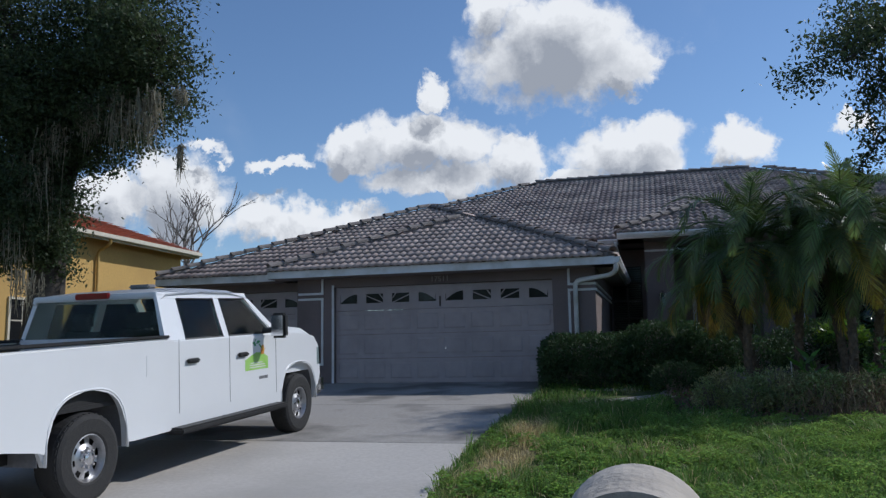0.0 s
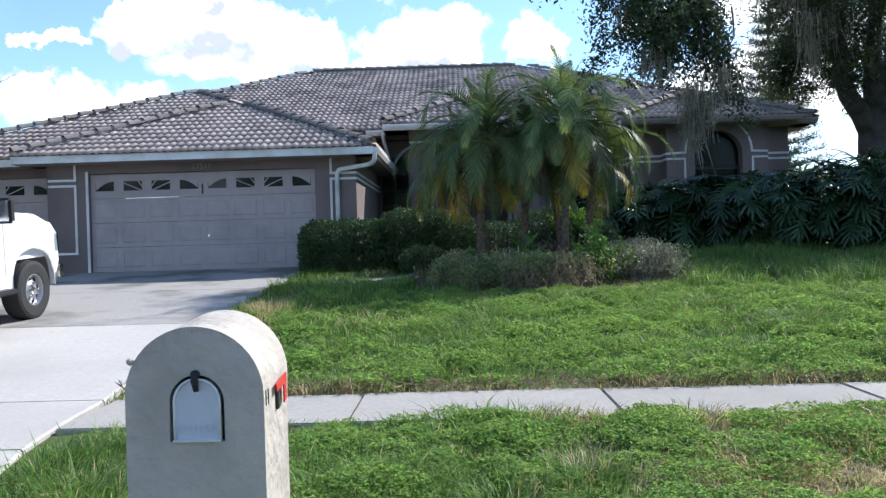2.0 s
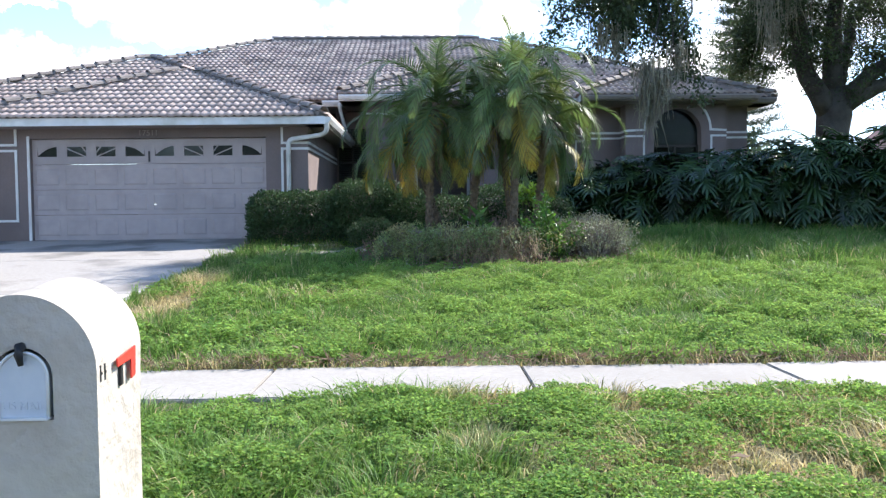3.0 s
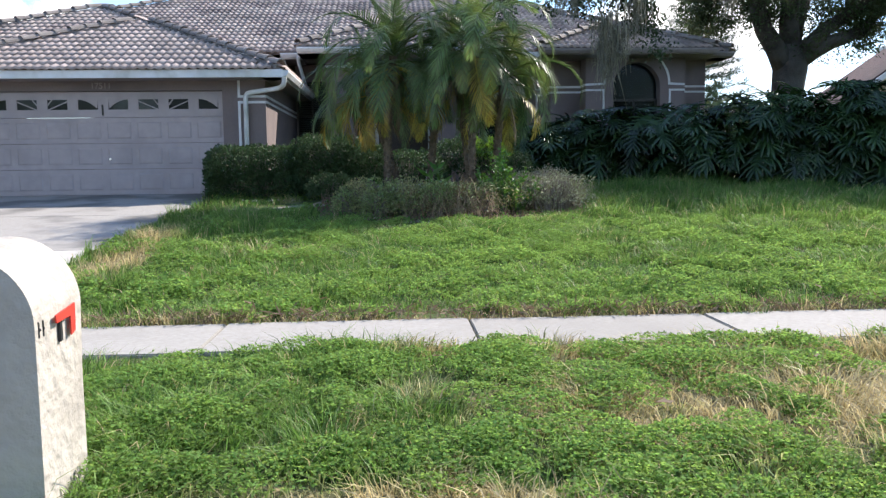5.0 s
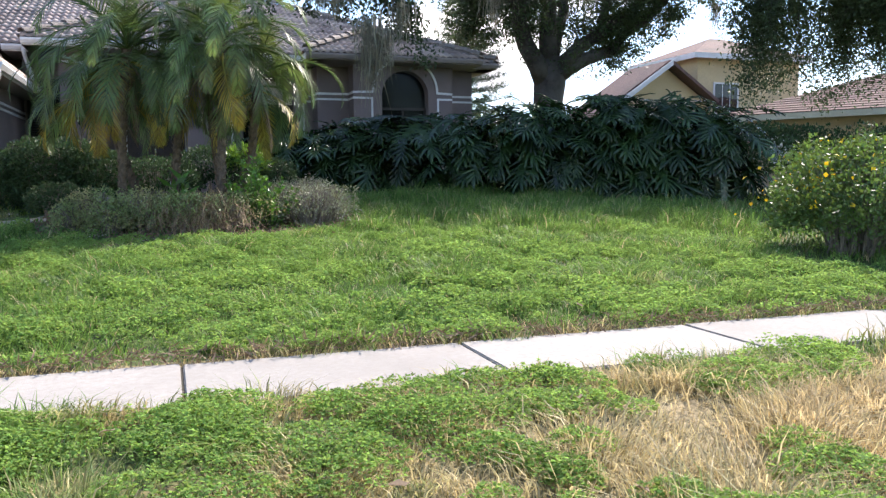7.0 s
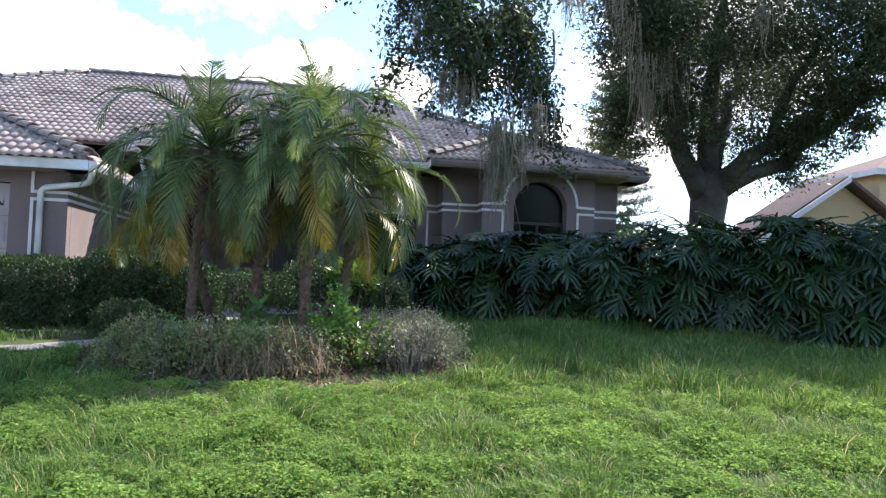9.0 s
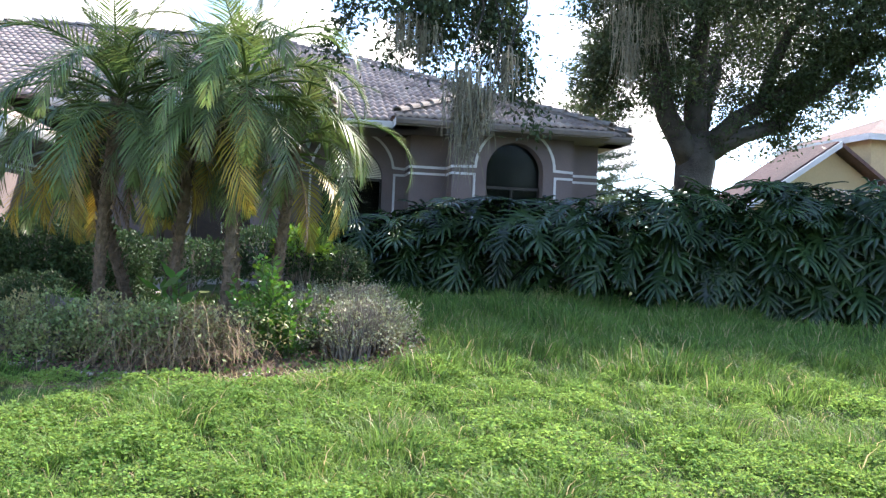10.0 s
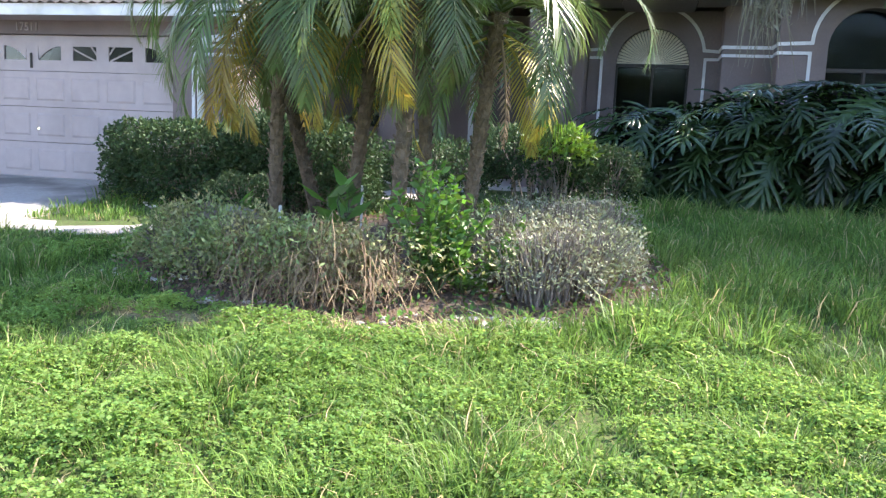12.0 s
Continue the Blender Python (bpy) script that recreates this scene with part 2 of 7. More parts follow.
M = {
    "stucco": surface("stucco", (0.225, 0.178, 0.168), (0.195, 0.155, 0.147), 30, 0.92, 0.35, 90, big=(0.165, 0.133, 0.127), big_scale=0.8),
    "door_paint": surface("door_paint", (0.43, 0.37, 0.365), (0.395, 0.34, 0.335), 6, 0.6, 0.05, 60, big=(0.36, 0.31, 0.305), big_scale=1.5),
    "trim": surface("white_trim", (0.78, 0.78, 0.78), (0.70, 0.70, 0.70), 10, 0.6, 0.08, big=(0.60, 0.60, 0.58), big_scale=1.2),
    "gutter": surface("gutter_paint", (0.80, 0.80, 0.80), (0.72, 0.73, 0.74), 5, 0.4, 0.03, big=(0.55, 0.55, 0.52), big_scale=2.0),
    "soffit": surface("soffit", (0.28, 0.23, 0.22), (0.25, 0.21, 0.20), 20, 0.9, 0.1),
    "tile": surface("roof_tile", (0.55, 0.435, 0.375), (0.42, 0.33, 0.285), 5, 0.75, 0.25, 40, big=(0.28, 0.225, 0.198), big_scale=0.9, rand=0.22, island=0.0),
    "tile_rest": surface("roof_tile_field", (0.55, 0.435, 0.375), (0.42, 0.33, 0.285), 5, 0.75, 0.25, 40, big=(0.28, 0.225, 0.198), big_scale=0.9, island=0.25),
    "deck": surface("roof_deck", (0.16, 0.13, 0.12), (0.11, 0.09, 0.08), 10, 0.9, 0.2),
    "cap": surface("ridge_tile", (0.30, 0.26, 0.23), (0.20, 0.175, 0.16), 7, 0.85, 0.4, 40, big=(0.13, 0.12, 0.11), big_scale=1.3, rand=0.2),
    "mortar": surface("mortar", (0.30, 0.26, 0.24), (0.20, 0.18, 0.17), 12, 0.95, 0.5),
    "dark_glass": surface("dark_glass", (0.012, 0.014, 0.016), (0.02, 0.02, 0.022), 2, 0.06, 0.0),
    "glass": glass("glass", (0.6, 0.66, 0.66), 0.03, 1.22),
    "auto_glass": glass("auto_glass", (0.80, 0.88, 0.88), 0.02, 1.3),
    "number": surface("number_paint", (0.36, 0.31, 0.30), (0.32, 0.28, 0.27), 9, 0.8, 0.05),
    # brown tone puts the shade on the wing's eaves into their paint
    "fascia_brown_shade": surface("fascia_brown_shade", (0.30, 0.255, 0.24), (0.25, 0.21, 0.20), 8, 0.7, 0.06, big=(0.20, 0.17, 0.16), big_scale=1.1),
    "rear_glass": glass("rear_glass", (0.80, 0.84, 0.80), 0.02, 1.18),
    "bronze": surface("dark_bronze_metal", (0.03, 0.027, 0.025), (0.045, 0.04, 0.036), 14, 0.45, 0.05, metal=0.6),
    "wood_door": surface("dark_wood", (0.06, 0.035, 0.022), (0.035, 0.02, 0.014), 14, 0.45, 0.1),
    "blind": surface("blind_slats", (0.34, 0.32, 0.30), (0.27, 0.25, 0.24), 6, 0.6, 0.05),
    "cream": surface("cream_shade", (0.80, 0.72, 0.56), (0.72, 0.64, 0.50), 5, 0.7, 0.05),
    # near-black: the rooms' lack of light is painted into this colour
    "room": surface("room_darkness", (0.05, 0.045, 0.04), (0.03, 0.028, 0.025), 3, 0.9, 0.0),
    "chrome": surface("chrome", (0.75, 0.75, 0.76), (0.68, 0.68, 0.70), 6, 0.18, 0.0, metal=1.0),
    "alloy": surface("alloy", (0.55, 0.55, 0.56), (0.42, 0.42, 0.43), 12, 0.35, 0.05, metal=0.9),
    "concrete": surface("concrete", (0.50, 0.47, 0.43), (0.43, 0.40, 0.365), 22, 0.9, 0.25, 120, big=(0.36, 0.335, 0.30), big_scale=0.55, rand=0.05, big_at=(0.45, 0.75)),
    "pave": surface("pavement_concrete", (0.37, 0.345, 0.31), (0.31, 0.288, 0.255), 26, 0.92, 0.25, 130, big=(0.27, 0.25, 0.22), big_scale=0.9, rand=0.06, big_at=(0.5, 0.8)),
    # stains, and a darker base that holds the shade before the garage
    "stained_shaded": surface("stained_shaded_concrete", (0.38, 0.355, 0.325), (0.31, 0.29, 0.262), 22, 0.9, 0.25, 120, big=(0.17, 0.16, 0.145), big_scale=0.8, big_at=(0.48, 0.62)),
    "joint": surface("joint_dirt", (0.06, 0.05, 0.035), (0.035, 0.03, 0.02), 20, 0.95, 0.3),
    "asphalt": surface("asphalt", (0.055, 0.055, 0.056), (0.04, 0.04, 0.041), 60, 0.9, 0.5, 200, big=(0.07, 0.068, 0.066), big_scale=0.4),
    "mail_stucco": surface("mailbox_stucco", (0.52, 0.465, 0.395), (0.47, 0.42, 0.36), 9, 0.9, 0.5, 14, big=(0.40, 0.355, 0.30), big_scale=2.5, depth=0.05),
    "mail_metal": surface("mailbox_metal", (0.62, 0.66, 0.72), (0.55, 0.60, 0.67), 9, 0.35, 0.06, metal=0.2),
    "black": surface("black_plastic", (0.015, 0.015, 0.016), (0.022, 0.022, 0.023), 30, 0.55, 0.1),
    "rubber": surface("rubber", (0.022, 0.022, 0.023), (0.03, 0.029, 0.028), 30, 0.8, 0.3),
    "red": surface("red_flag", (0.62, 0.05, 0.03), (0.52, 0.04, 0.03), 14, 0.5, 0.05),
    "white_paint": surface("white_car_paint", (0.82, 0.83, 0.84), (0.80, 0.81, 0.82), 2, 0.28, 0.0, clear=0.6),
    "seat": surface("seat_cloth", (0.035, 0.035, 0.037), (0.05, 0.05, 0.052), 40, 0.95, 0.2),
    "red_lens": surface("red_lens", (0.35, 0.01, 0.015), (0.28, 0.01, 0.012), 10, 0.15, 0.0),
    "decal_green": surface("decal_green", (0.30, 0.58, 0.10), (0.45, 0.68, 0.22), 6, 0.5, 0.0),
    "decal_dark": surface("decal_dark_green", (0.04, 0.28, 0.10), (0.06, 0.34, 0.12), 8, 0.5, 0.0),
    "decal_gold": surface("decal_gold", (0.75, 0.42, 0.05), (0.60, 0.20, 0.05), 20, 0.5, 0.0),
    "decal_grey": surface("badge_grey", (0.20, 0.20, 0.21), (0.25, 0.25, 0.26), 20, 0.4, 0.0),
    "yellow_wall": surface("ochre_stucco", (0.62, 0.40, 0.13), (0.56, 0.36, 0.12), 14, 0.92, 0.3, 60, big=(0.50, 0.32, 0.11), big_scale=0.4),
    "cream_wall": surface("cream_stucco", (0.66, 0.52, 0.30), (0.60, 0.47, 0.27), 14, 0.92, 0.3, 60, big=(0.55, 0.43, 0.25), big_scale=0.5),
    "tan_wall": surface("tan_stucco", (0.50, 0.38, 0.24), (0.44, 0.34, 0.22), 14, 0.92, 0.3, 60, big=(0.38, 0.29, 0.19), big_scale=0.5),
    "red_tile": surface("red_roof", (0.42, 0.10, 0.045), (0.32, 0.075, 0.04), 6, 0.8, 0.3, 25, big=(0.24, 0.07, 0.045), big_scale=0.6),
    "shingle": surface("brown_shingle", (0.20, 0.115, 0.095), (0.13, 0.08, 0.07), 9, 0.9, 0.5, 30, big=(0.10, 0.07, 0.06), big_scale=0.5, island=0.2),
    "cream_trim": surface("cream_trim", (0.68, 0.62, 0.50), (0.60, 0.55, 0.44), 8, 0.7, 0.05),
    "bark": surface("oak_bark", (0.078, 0.064, 0.053), (0.036, 0.030, 0.026), 7, 0.95, 1.0, 22, big=(0.10, 0.092, 0.08), big_scale=1.4),
    "oak_leaf": surface("oak_leaves", (0.068, 0.094, 0.044), (0.043, 0.065, 0.030), 1.2, 0.5, 0.0, island=0.4, translucent=0.30, spec=0.25),
    "moss": surface("spanish_moss", (0.29, 0.265, 0.195), (0.20, 0.185, 0.135), 5, 0.95, 0.2, island=0.3, translucent=0.25),
    "palm_leaf": surface("palm_leaflets", (0.125, 0.180, 0.062), (0.080, 0.128, 0.042), 2, 0.38, 0.0, island=0.35, translucent=0.40, rand=0.25),
    "palm_yellow": surface("yellowed_palm_leaflets", (0.42, 0.30, 0.055), (0.22, 0.23, 0.050), 2.5, 0.45, 0.0, island=0.25, translucent=0.35, rand=0.2),
    "palm_dead": surface("dead_palm_leaf", (0.24, 0.175, 0.11), (0.16, 0.115, 0.075), 6, 0.85, 0.2, island=0.25, translucent=0.15),
    "palm_trunk": surface("palm_trunk", (0.17, 0.125, 0.085), (0.085, 0.065, 0.045), 16, 0.95, 0.9, 40, rand=0.2),
    "hedge_leaf": surface("hedge_leaves", (0.054, 0.096, 0.040), (0.036, 0.066, 0.028), 2.0, 0.6, 0.0, island=0.4, translucent=0.2, spec=0.2),
    "twig": surface("twigs", (0.26, 0.225, 0.19), (0.16, 0.135, 0.11), 12, 0.95, 0.3, island=0.3),
    "grey_leaf": surface("grey_shrub_leaves", (0.27, 0.31, 0.16), (0.21, 0.225, 0.135), 5, 0.7, 0.0, island=0.4, translucent=0.15, big=(0.30, 0.275, 0.20), big_scale=2.2),
    "mound_leaf": surface("vine_leaves", (0.245, 0.31, 0.115), (0.155, 0.215, 0.08), 5, 0.6, 0.0, island=0.4, translucent=0.2, big=(0.33, 0.29, 0.14), big_scale=2.0),
    "straw": surface("dry_stalks", (0.36, 0.26, 0.15), (0.24, 0.17, 0.10), 9, 0.9, 0.1, island=0.35, translucent=0.1),
    "bright_leaf": surface("bright_green_leaves", (0.105, 0.235, 0.045), (0.07, 0.165, 0.035), 4, 0.4, 0.0, island=0.3, translucent=0.35),
    "lime_leaf": surface("lime_leaves", (0.20, 0.33, 0.05), (0.11, 0.22, 0.04), 4, 0.45, 0.0, island=0.3, translucent=0.3),
    "philo_leaf": surface("philodendron_leaf", (0.042, 0.084, 0.026), (0.025, 0.054, 0.018), 3, 0.26, 0.10, 9, rand=0.45, translucent=0.22, spec=0.55),
    "stem": surface("green_stem", (0.09, 0.13, 0.05), (0.06, 0.09, 0.035), 8, 0.6, 0.1),
    "blossom": surface("yellow_blossom", (0.80, 0.60, 0.03), (0.75, 0.50, 0.02), 8, 0.6, 0.0, island=0.15, translucent=0.2),
    "yellow_bush": surface("yellow_bush_leaves", (0.125, 0.20, 0.05), (0.07, 0.125, 0.035), 3, 0.5, 0.0, island=0.4, translucent=0.3),
    "pine": surface("pine_needles", (0.045, 0.085, 0.045), (0.03, 0.06, 0.03), 3, 0.6, 0.0, island=0.35, translucent=0.1),
    "far_leaf": surface("distant_leaves", (0.10, 0.14, 0.05), (0.06, 0.09, 0.035), 0.6, 0.7, 0.0, island=0.4, translucent=0.2),
    "bare": surface("bare_branches", (0.24, 0.20, 0.18), (0.17, 0.14, 0.13), 5, 0.95, 0.2),
    "stone": surface("river_stone", (0.50, 0.44, 0.38), (0.36, 0.31, 0.27), 6, 0.85, 0.2, rand=0.35, island=0.3),
    "mulch": surface("mulch", (0.11, 0.07, 0.045), (0.06, 0.04, 0.026), 30, 0.95, 0.8, 70, big=(0.16, 0.11, 0.075), big_scale=2.5),
    "white_plastic": surface("white_stake", (0.75, 0.75, 0.73), (0.65, 0.65, 0.62), 9, 0.5, 0.0),
}


def ground_material(name, greens, straw, soil, is_blade):
    """Lawn: patches of lush and dull green, with dry straw patches; for blades also a variation from blade to blade."""
    m = bpy.data.materials.new(name)
    m.use_nodes = True
    nt = m.node_tree
    N, L = nt.nodes.new, nt.links.new
    bsdf = nt.nodes["Principled BSDF"]
    tc = N("ShaderNodeTexCoord")

    def ramp_of(scale, lo, hi, c0, c1, detail=4.0):
        n = N("ShaderNodeTexNoise")
        n.inputs["Scale"].default_value, n.inputs["Detail"].default_value = scale, detail
        L(tc.outputs["Object"], n.inputs["Vector"])
        r = N("ShaderNodeValToRGB")
        r.color_ramp.elements[0].position, r.color_ramp.elements[1].position = lo, hi
        r.color_ramp.elements[0].color, r.color_ramp.elements[1].color = (*c0, 1), (*c1, 1)
        L(n.outputs[0], r.inputs[0])
        return r.outputs[0]

    def mixed(fac, a, b):
        mx = N("ShaderNodeMix")
        mx.data_type = "RGBA"
        L(fac, mx.inputs[0]), L(a, mx.inputs[6])
        if isinstance(b, tuple):
            mx.inputs[7].default_value = (*b, 1)
        else:
            L(b, mx.inputs[7])
        return mx.outputs[2]

    col = ramp_of(0.55, 0.38, 0.62, greens[0], greens[1])
    col = mixed(ramp_of(2.7, 0.45, 0.7, (0, 0, 0), (0.7, 0.7, 0.7)), col, greens[2])
    col = mixed(ramp_of(9.0, 0.50, 0.68, (0, 0, 0), (0.22, 0.22, 0.22)), col, tuple(0.5 * v + 0.5 * w for v, w in zip(greens[1], straw)))
    col = mixed(ramp_of(0.8, 0.66, 0.76, (0, 0, 0), (0.7, 0.7, 0.7)), col, straw)
    # worn patches on the verge and beside the drive: place and half sizes in metres
    for px, py, rx, ry in ((4.7, 3.5, 2.3, 1.0), (1.9, 2.3, 0.9, 0.3), (6.9, 3.2, 2.2, 1.2), (3.6, 4.45, 1.6, 0.22), (0.6, 8.6, 0.5, 0.4), (-1.1, 8.5, 0.3, 2.5), (2.6, 11.05, 1.4, 0.16), (3.2, 5.62, 5.0, 0.09)):
        mp = N("ShaderNodeMapping")
        mp.vector_type = "TEXTURE"
        mp.inputs["Location"].default_value, mp.inputs["Scale"].default_value = (px, py, 0), (rx, ry, 5)
        L(tc.outputs["Object"], mp.inputs["Vector"])
        ln = N("ShaderNodeVectorMath")
        ln.operation = "LENGTH"
        L(mp.outputs[0], ln.inputs[0])
        n = N("ShaderNodeTexNoise")
        n.inputs["Scale"].default_value, n.inputs["Detail"].default_value = 5.0, 5.0
        L(tc.outputs["Object"], n.inputs["Vector"])
        add = N("ShaderNodeMath")
        add.operation = "MULTIPLY_ADD"
        L(n.outputs[0], add.inputs[0])
        add.inputs[1].default_value = 2.2
        L(ln.outputs["Value"], add.inputs[2])
        mr = N("ShaderNodeMapRange")
        mr.inputs["From Min"].default_value, mr.inputs["From Max"].default_value = 2.35, 1.8
        mr.inputs["To Max"].default_value = 0.85
        L(add.outputs[0], mr.inputs["Value"])
        col = mixed(mr.outputs[0], col, straw)
    if is_blade:
        geo = N("ShaderNodeNewGeometry")
        mr = N("ShaderNodeMapRange")
        mr.inputs["To Min"].default_value, mr.inputs["To Max"].default_value = 0.45, 1.55
        L(geo.outputs["Random Per Island"], mr.inputs["Value"])
        hs = N("ShaderNodeHueSaturation")
        L(mr.outputs[0], hs.inputs["Value"]), L(col, hs.inputs["Color"])
        gt = N("ShaderNodeMath")
        gt.operation = "GREATER_THAN"
        gt.inputs[1].default_value = 0.945
        L(geo.outputs["Random Per Island"], gt.inputs[0])
        col = mixed(gt.outputs[0], hs.outputs[0], straw)
        tr, ms = N("ShaderNodeBsdfTranslucent"), N("ShaderNodeMixShader")
        ms.inputs[0].default_value = 0.4
        L(col, tr.inputs[0]), L(bsdf.outputs[0], ms.inputs[1]), L(tr.outputs[0], ms.inputs[2])
        L(ms.outputs[0], nt.nodes["Material Output"].inputs[0])
        bsdf.inputs["Roughness"].default_value = 0.5
    else:
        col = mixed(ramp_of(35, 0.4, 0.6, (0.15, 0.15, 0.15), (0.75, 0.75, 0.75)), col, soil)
        bsdf.inputs["Roughness"].default_value = 0.95
    bsdf.inputs["Specular IOR Level"].default_value = 0.25
    L(col, bsdf.inputs["Base Color"])
    return m


GREENS = ((0.135, 0.255, 0.048), (0.185, 0.305, 0.062), (0.068, 0.150, 0.040))
# ground greens halved: the shade between tufts is put into the colour
SHADED_THATCH = tuple(tuple(0.5 * v for v in c) for c in GREENS)
M["grass"] = ground_material("grass_blades", GREENS, (0.62, 0.49, 0.27), (0.1, 0.08, 0.05), True)
M["lawn"] = ground_material("shaded_lawn_thatch", SHADED_THATCH, (0.42, 0.33, 0.19), (0.055, 0.05, 0.025), False)
M["weed"] = surface("clover_leaves", (0.225, 0.345, 0.100), (0.160, 0.270, 0.078), 1.5, 0.75, 0.0, island=0.35, translucent=0.5, spec=0.1)


# ---- building helpers ----
def linked(name, me, mat, parent=None, label=""):
    ob = new(name, me)
    if mat and not me.materials:
        me.materials.append(mat)
    if parent:
        ob.parent = parent
    if label:
        ob["label"] = label
    return ob


def part(name, bm, mat, parent=None, label="", smooth=False):
    """Links a bmesh as one mesh object under a thing or a part."""
    me = bpy.data.meshes.new(name)
    bmesh.ops.recalc_face_normals(bm, faces=bm.faces[:])
    bm.to_mesh(me)
    bm.free()
    if smooth:
        me.shade_smooth()
    return linked(name, me, mat, parent, label)


def thing(name, label, category, group="", kind="", at=None):
    e = new(name)
    e.empty_display_size = 0.3
    if at:
        e.location = at
    return tagged(e, label, category, group, kind)


def box(bm, x0, y0, z0, x1, y1, z1):
    v = [bm.verts.new(p) for p in ((x0, y0, z0), (x1, y0, z0), (x1, y1, z0), (x0, y1, z0), (x0, y0, z1), (x1, y0, z1), (x1, y1, z1), (x0, y1, z1))]
    for f in ((0, 3, 2, 1), (4, 5, 6, 7), (0, 1, 5, 4), (1, 2, 6, 5), (2, 3, 7, 6), (3, 0, 4, 7)):
        bm.faces.new([v[i] for i in f])


def block(name, b, mat, parent=None, label="", bevel=0.0):
    bm = bmesh.new()
    box(bm, *b)
    if bevel:
        bmesh.ops.bevel(bm, geom=bm.edges[:], offset=bevel, segments=2, affect="EDGES")
    return part(name, bm, mat, parent, label)


def prism(bm, pts, axis, a, b):
    """A polygon in the plane across an axis ('x': pts are y,z; 'y': x,z; 'z': x,y), from a to b along it."""
    put = {"x": lambda p, d: (d, p[0], p[1]), "y": lambda p, d: (p[0], d, p[1]), "z": lambda p, d: (p[0], p[1], d)}[axis]
    lo = [bm.verts.new(put(p, a)) for p in pts]
    hi = [bm.verts.new(put(p, b)) for p in pts]
    bm.faces.new(lo), bm.faces.new(hi[::-1])
    for i in range(len(pts)):
        j = (i + 1) % len(pts)
        bm.faces.new((lo[i], hi[i], hi[j], lo[j]))


def tube(bm, pts, radii, n=8, squash=1.0):
    """A round bar along points, with a radius at each."""
    rings = []
    pts = [Vector(p) for p in pts]
    if isinstance(radii, (int, float)):
        radii = [radii] * len(pts)
    ref = Vector((0.13, 0.21, 1)) if abs((pts[-1] - pts[0]).normalized().z) < 0.9 else Vector((1, 0.1, 0.05))
    for i, p in enumerate(pts):
        d = (pts[min(i + 1, len(pts) - 1)] - pts[max(i - 1, 0)]).normalized()
        s = d.cross(ref).normalized()
        u = s.cross(d)
        rings.append([bm.verts.new(p + (s * math.cos(2 * math.pi * k / n) + u * math.sin(2 * math.pi * k / n) * squash) * radii[i]) for k in range(n)])
    for a, b in zip(rings, rings[1:]):
        for k in range(n):
            bm.faces.new((a[k], a[(k + 1) % n], b[(k + 1) % n], b[k]))
    bm.faces.new(rings[0][::-1]), bm.faces.new(rings[-1])


def plate(bm, a, b, c, d, t):
    """A quad with thickness t along its normal."""
    a, b, c, d = (Vector(p) for p in (a, b, c, d))
    n = (b - a).cross(d - a).normalized() * t
    lo, hi = [bm.verts.new(p) for p in (a, b, c, d)], [bm.verts.new(p + n) for p in (a, b, c, d)]
    bm.faces.new(lo[::-1]), bm.faces.new(hi)
    for i in range(4):
        j = (i + 1) % 4
        bm.faces.new((lo[i], lo[j], hi[j], hi[i]))


def np_mesh(name, verts, faces):
    """A mesh from arrays: verts (n,3), faces (m,k)."""
    me = bpy.data.meshes.new(name)
    verts, faces = np.asarray(verts, np.float32), np.asarray(faces, np.int32)
    m, k = faces.shape
    me.vertices.add(len(verts))
    me.vertices.foreach_set("co", verts.ravel())
    me.loops.add(m * k)
    me.loops.foreach_set("vertex_index", faces.ravel())
    me.polygons.add(m)
    me.polygons.foreach_set("loop_start", np.arange(0, m * k, k, dtype=np.int32))
    me.update(calc_edges=True)
    return me


def unit(v):
    return v / np.maximum(np.linalg.norm(v, axis=-1, keepdims=True), 1e-9)


def leaf_arrays(P, L, W, rng, hang=0.0, out=None, spread=1.0):
    """Diamond leaves at points P, pointing at random, hanging down by hang and outwards along out."""
    n = len(P)
    d = rng.normal(size=(n, 3)) * spread
    d[:, 2] -= hang
    if out is not None:
        d += out
    d = unit(d)
    s = unit(np.cross(d, rng.normal(size=(n, 3))))
    nn = np.cross(d, s)
    k = rng.uniform(0.65, 1.3, size=(n, 1))
    ln, wd = L * k, W * k
    V = np.stack([P, P + d * ln * 0.45 + s * wd / 2 + nn * wd * 0.12, P + d * ln, P + d * ln * 0.45 - s * wd / 2 + nn * wd * 0.12], 1).reshape(-1, 3)
    return V, np.arange(4 * n).reshape(-1, 4)


def leaf_part(name, P, L, W, mat, parent, seed, hang=0.0, out=None, label="", spread=1.0):
    V, F = leaf_arrays(np.asarray(P, float), L, W, np.random.default_rng(seed), hang, out, spread)
    return linked(name, np_mesh(name, V, F), mat, parent, label)


def strand_arrays(P, length, width, rng, sway=0.15, lean=None, steps=4):
    """Hanging or rising ribbons from points P; length is signed (negative hangs)."""
    n = len(P)
    ln = length * rng.uniform(0.45, 1.15, size=n)
    drift = rng.normal(size=(n, 2)) * sway
    if lean is not None:
        drift = drift + lean
    ang = rng.uniform(0, math.pi, n)
    side = np.stack([np.cos(ang), np.sin(ang), np.zeros(n)], 1)
    rows = []
    for i in range(steps + 1):
        f = i / steps
        c = P.copy()
        c[:, 2] += ln * f
        c[:, :2] += drift * (f ** 1.6) * np.abs(ln)[:, None] + rng.normal(size=(n, 2)) * 0.012 * (f > 0)
        w = width * (1 - 0.85 * f)
        rows += [c - side * w / 2, c + side * w / 2]
    V = np.stack(rows, 1).reshape(-1, 3)
    base = np.arange(n)[:, None] * (2 * steps + 2)
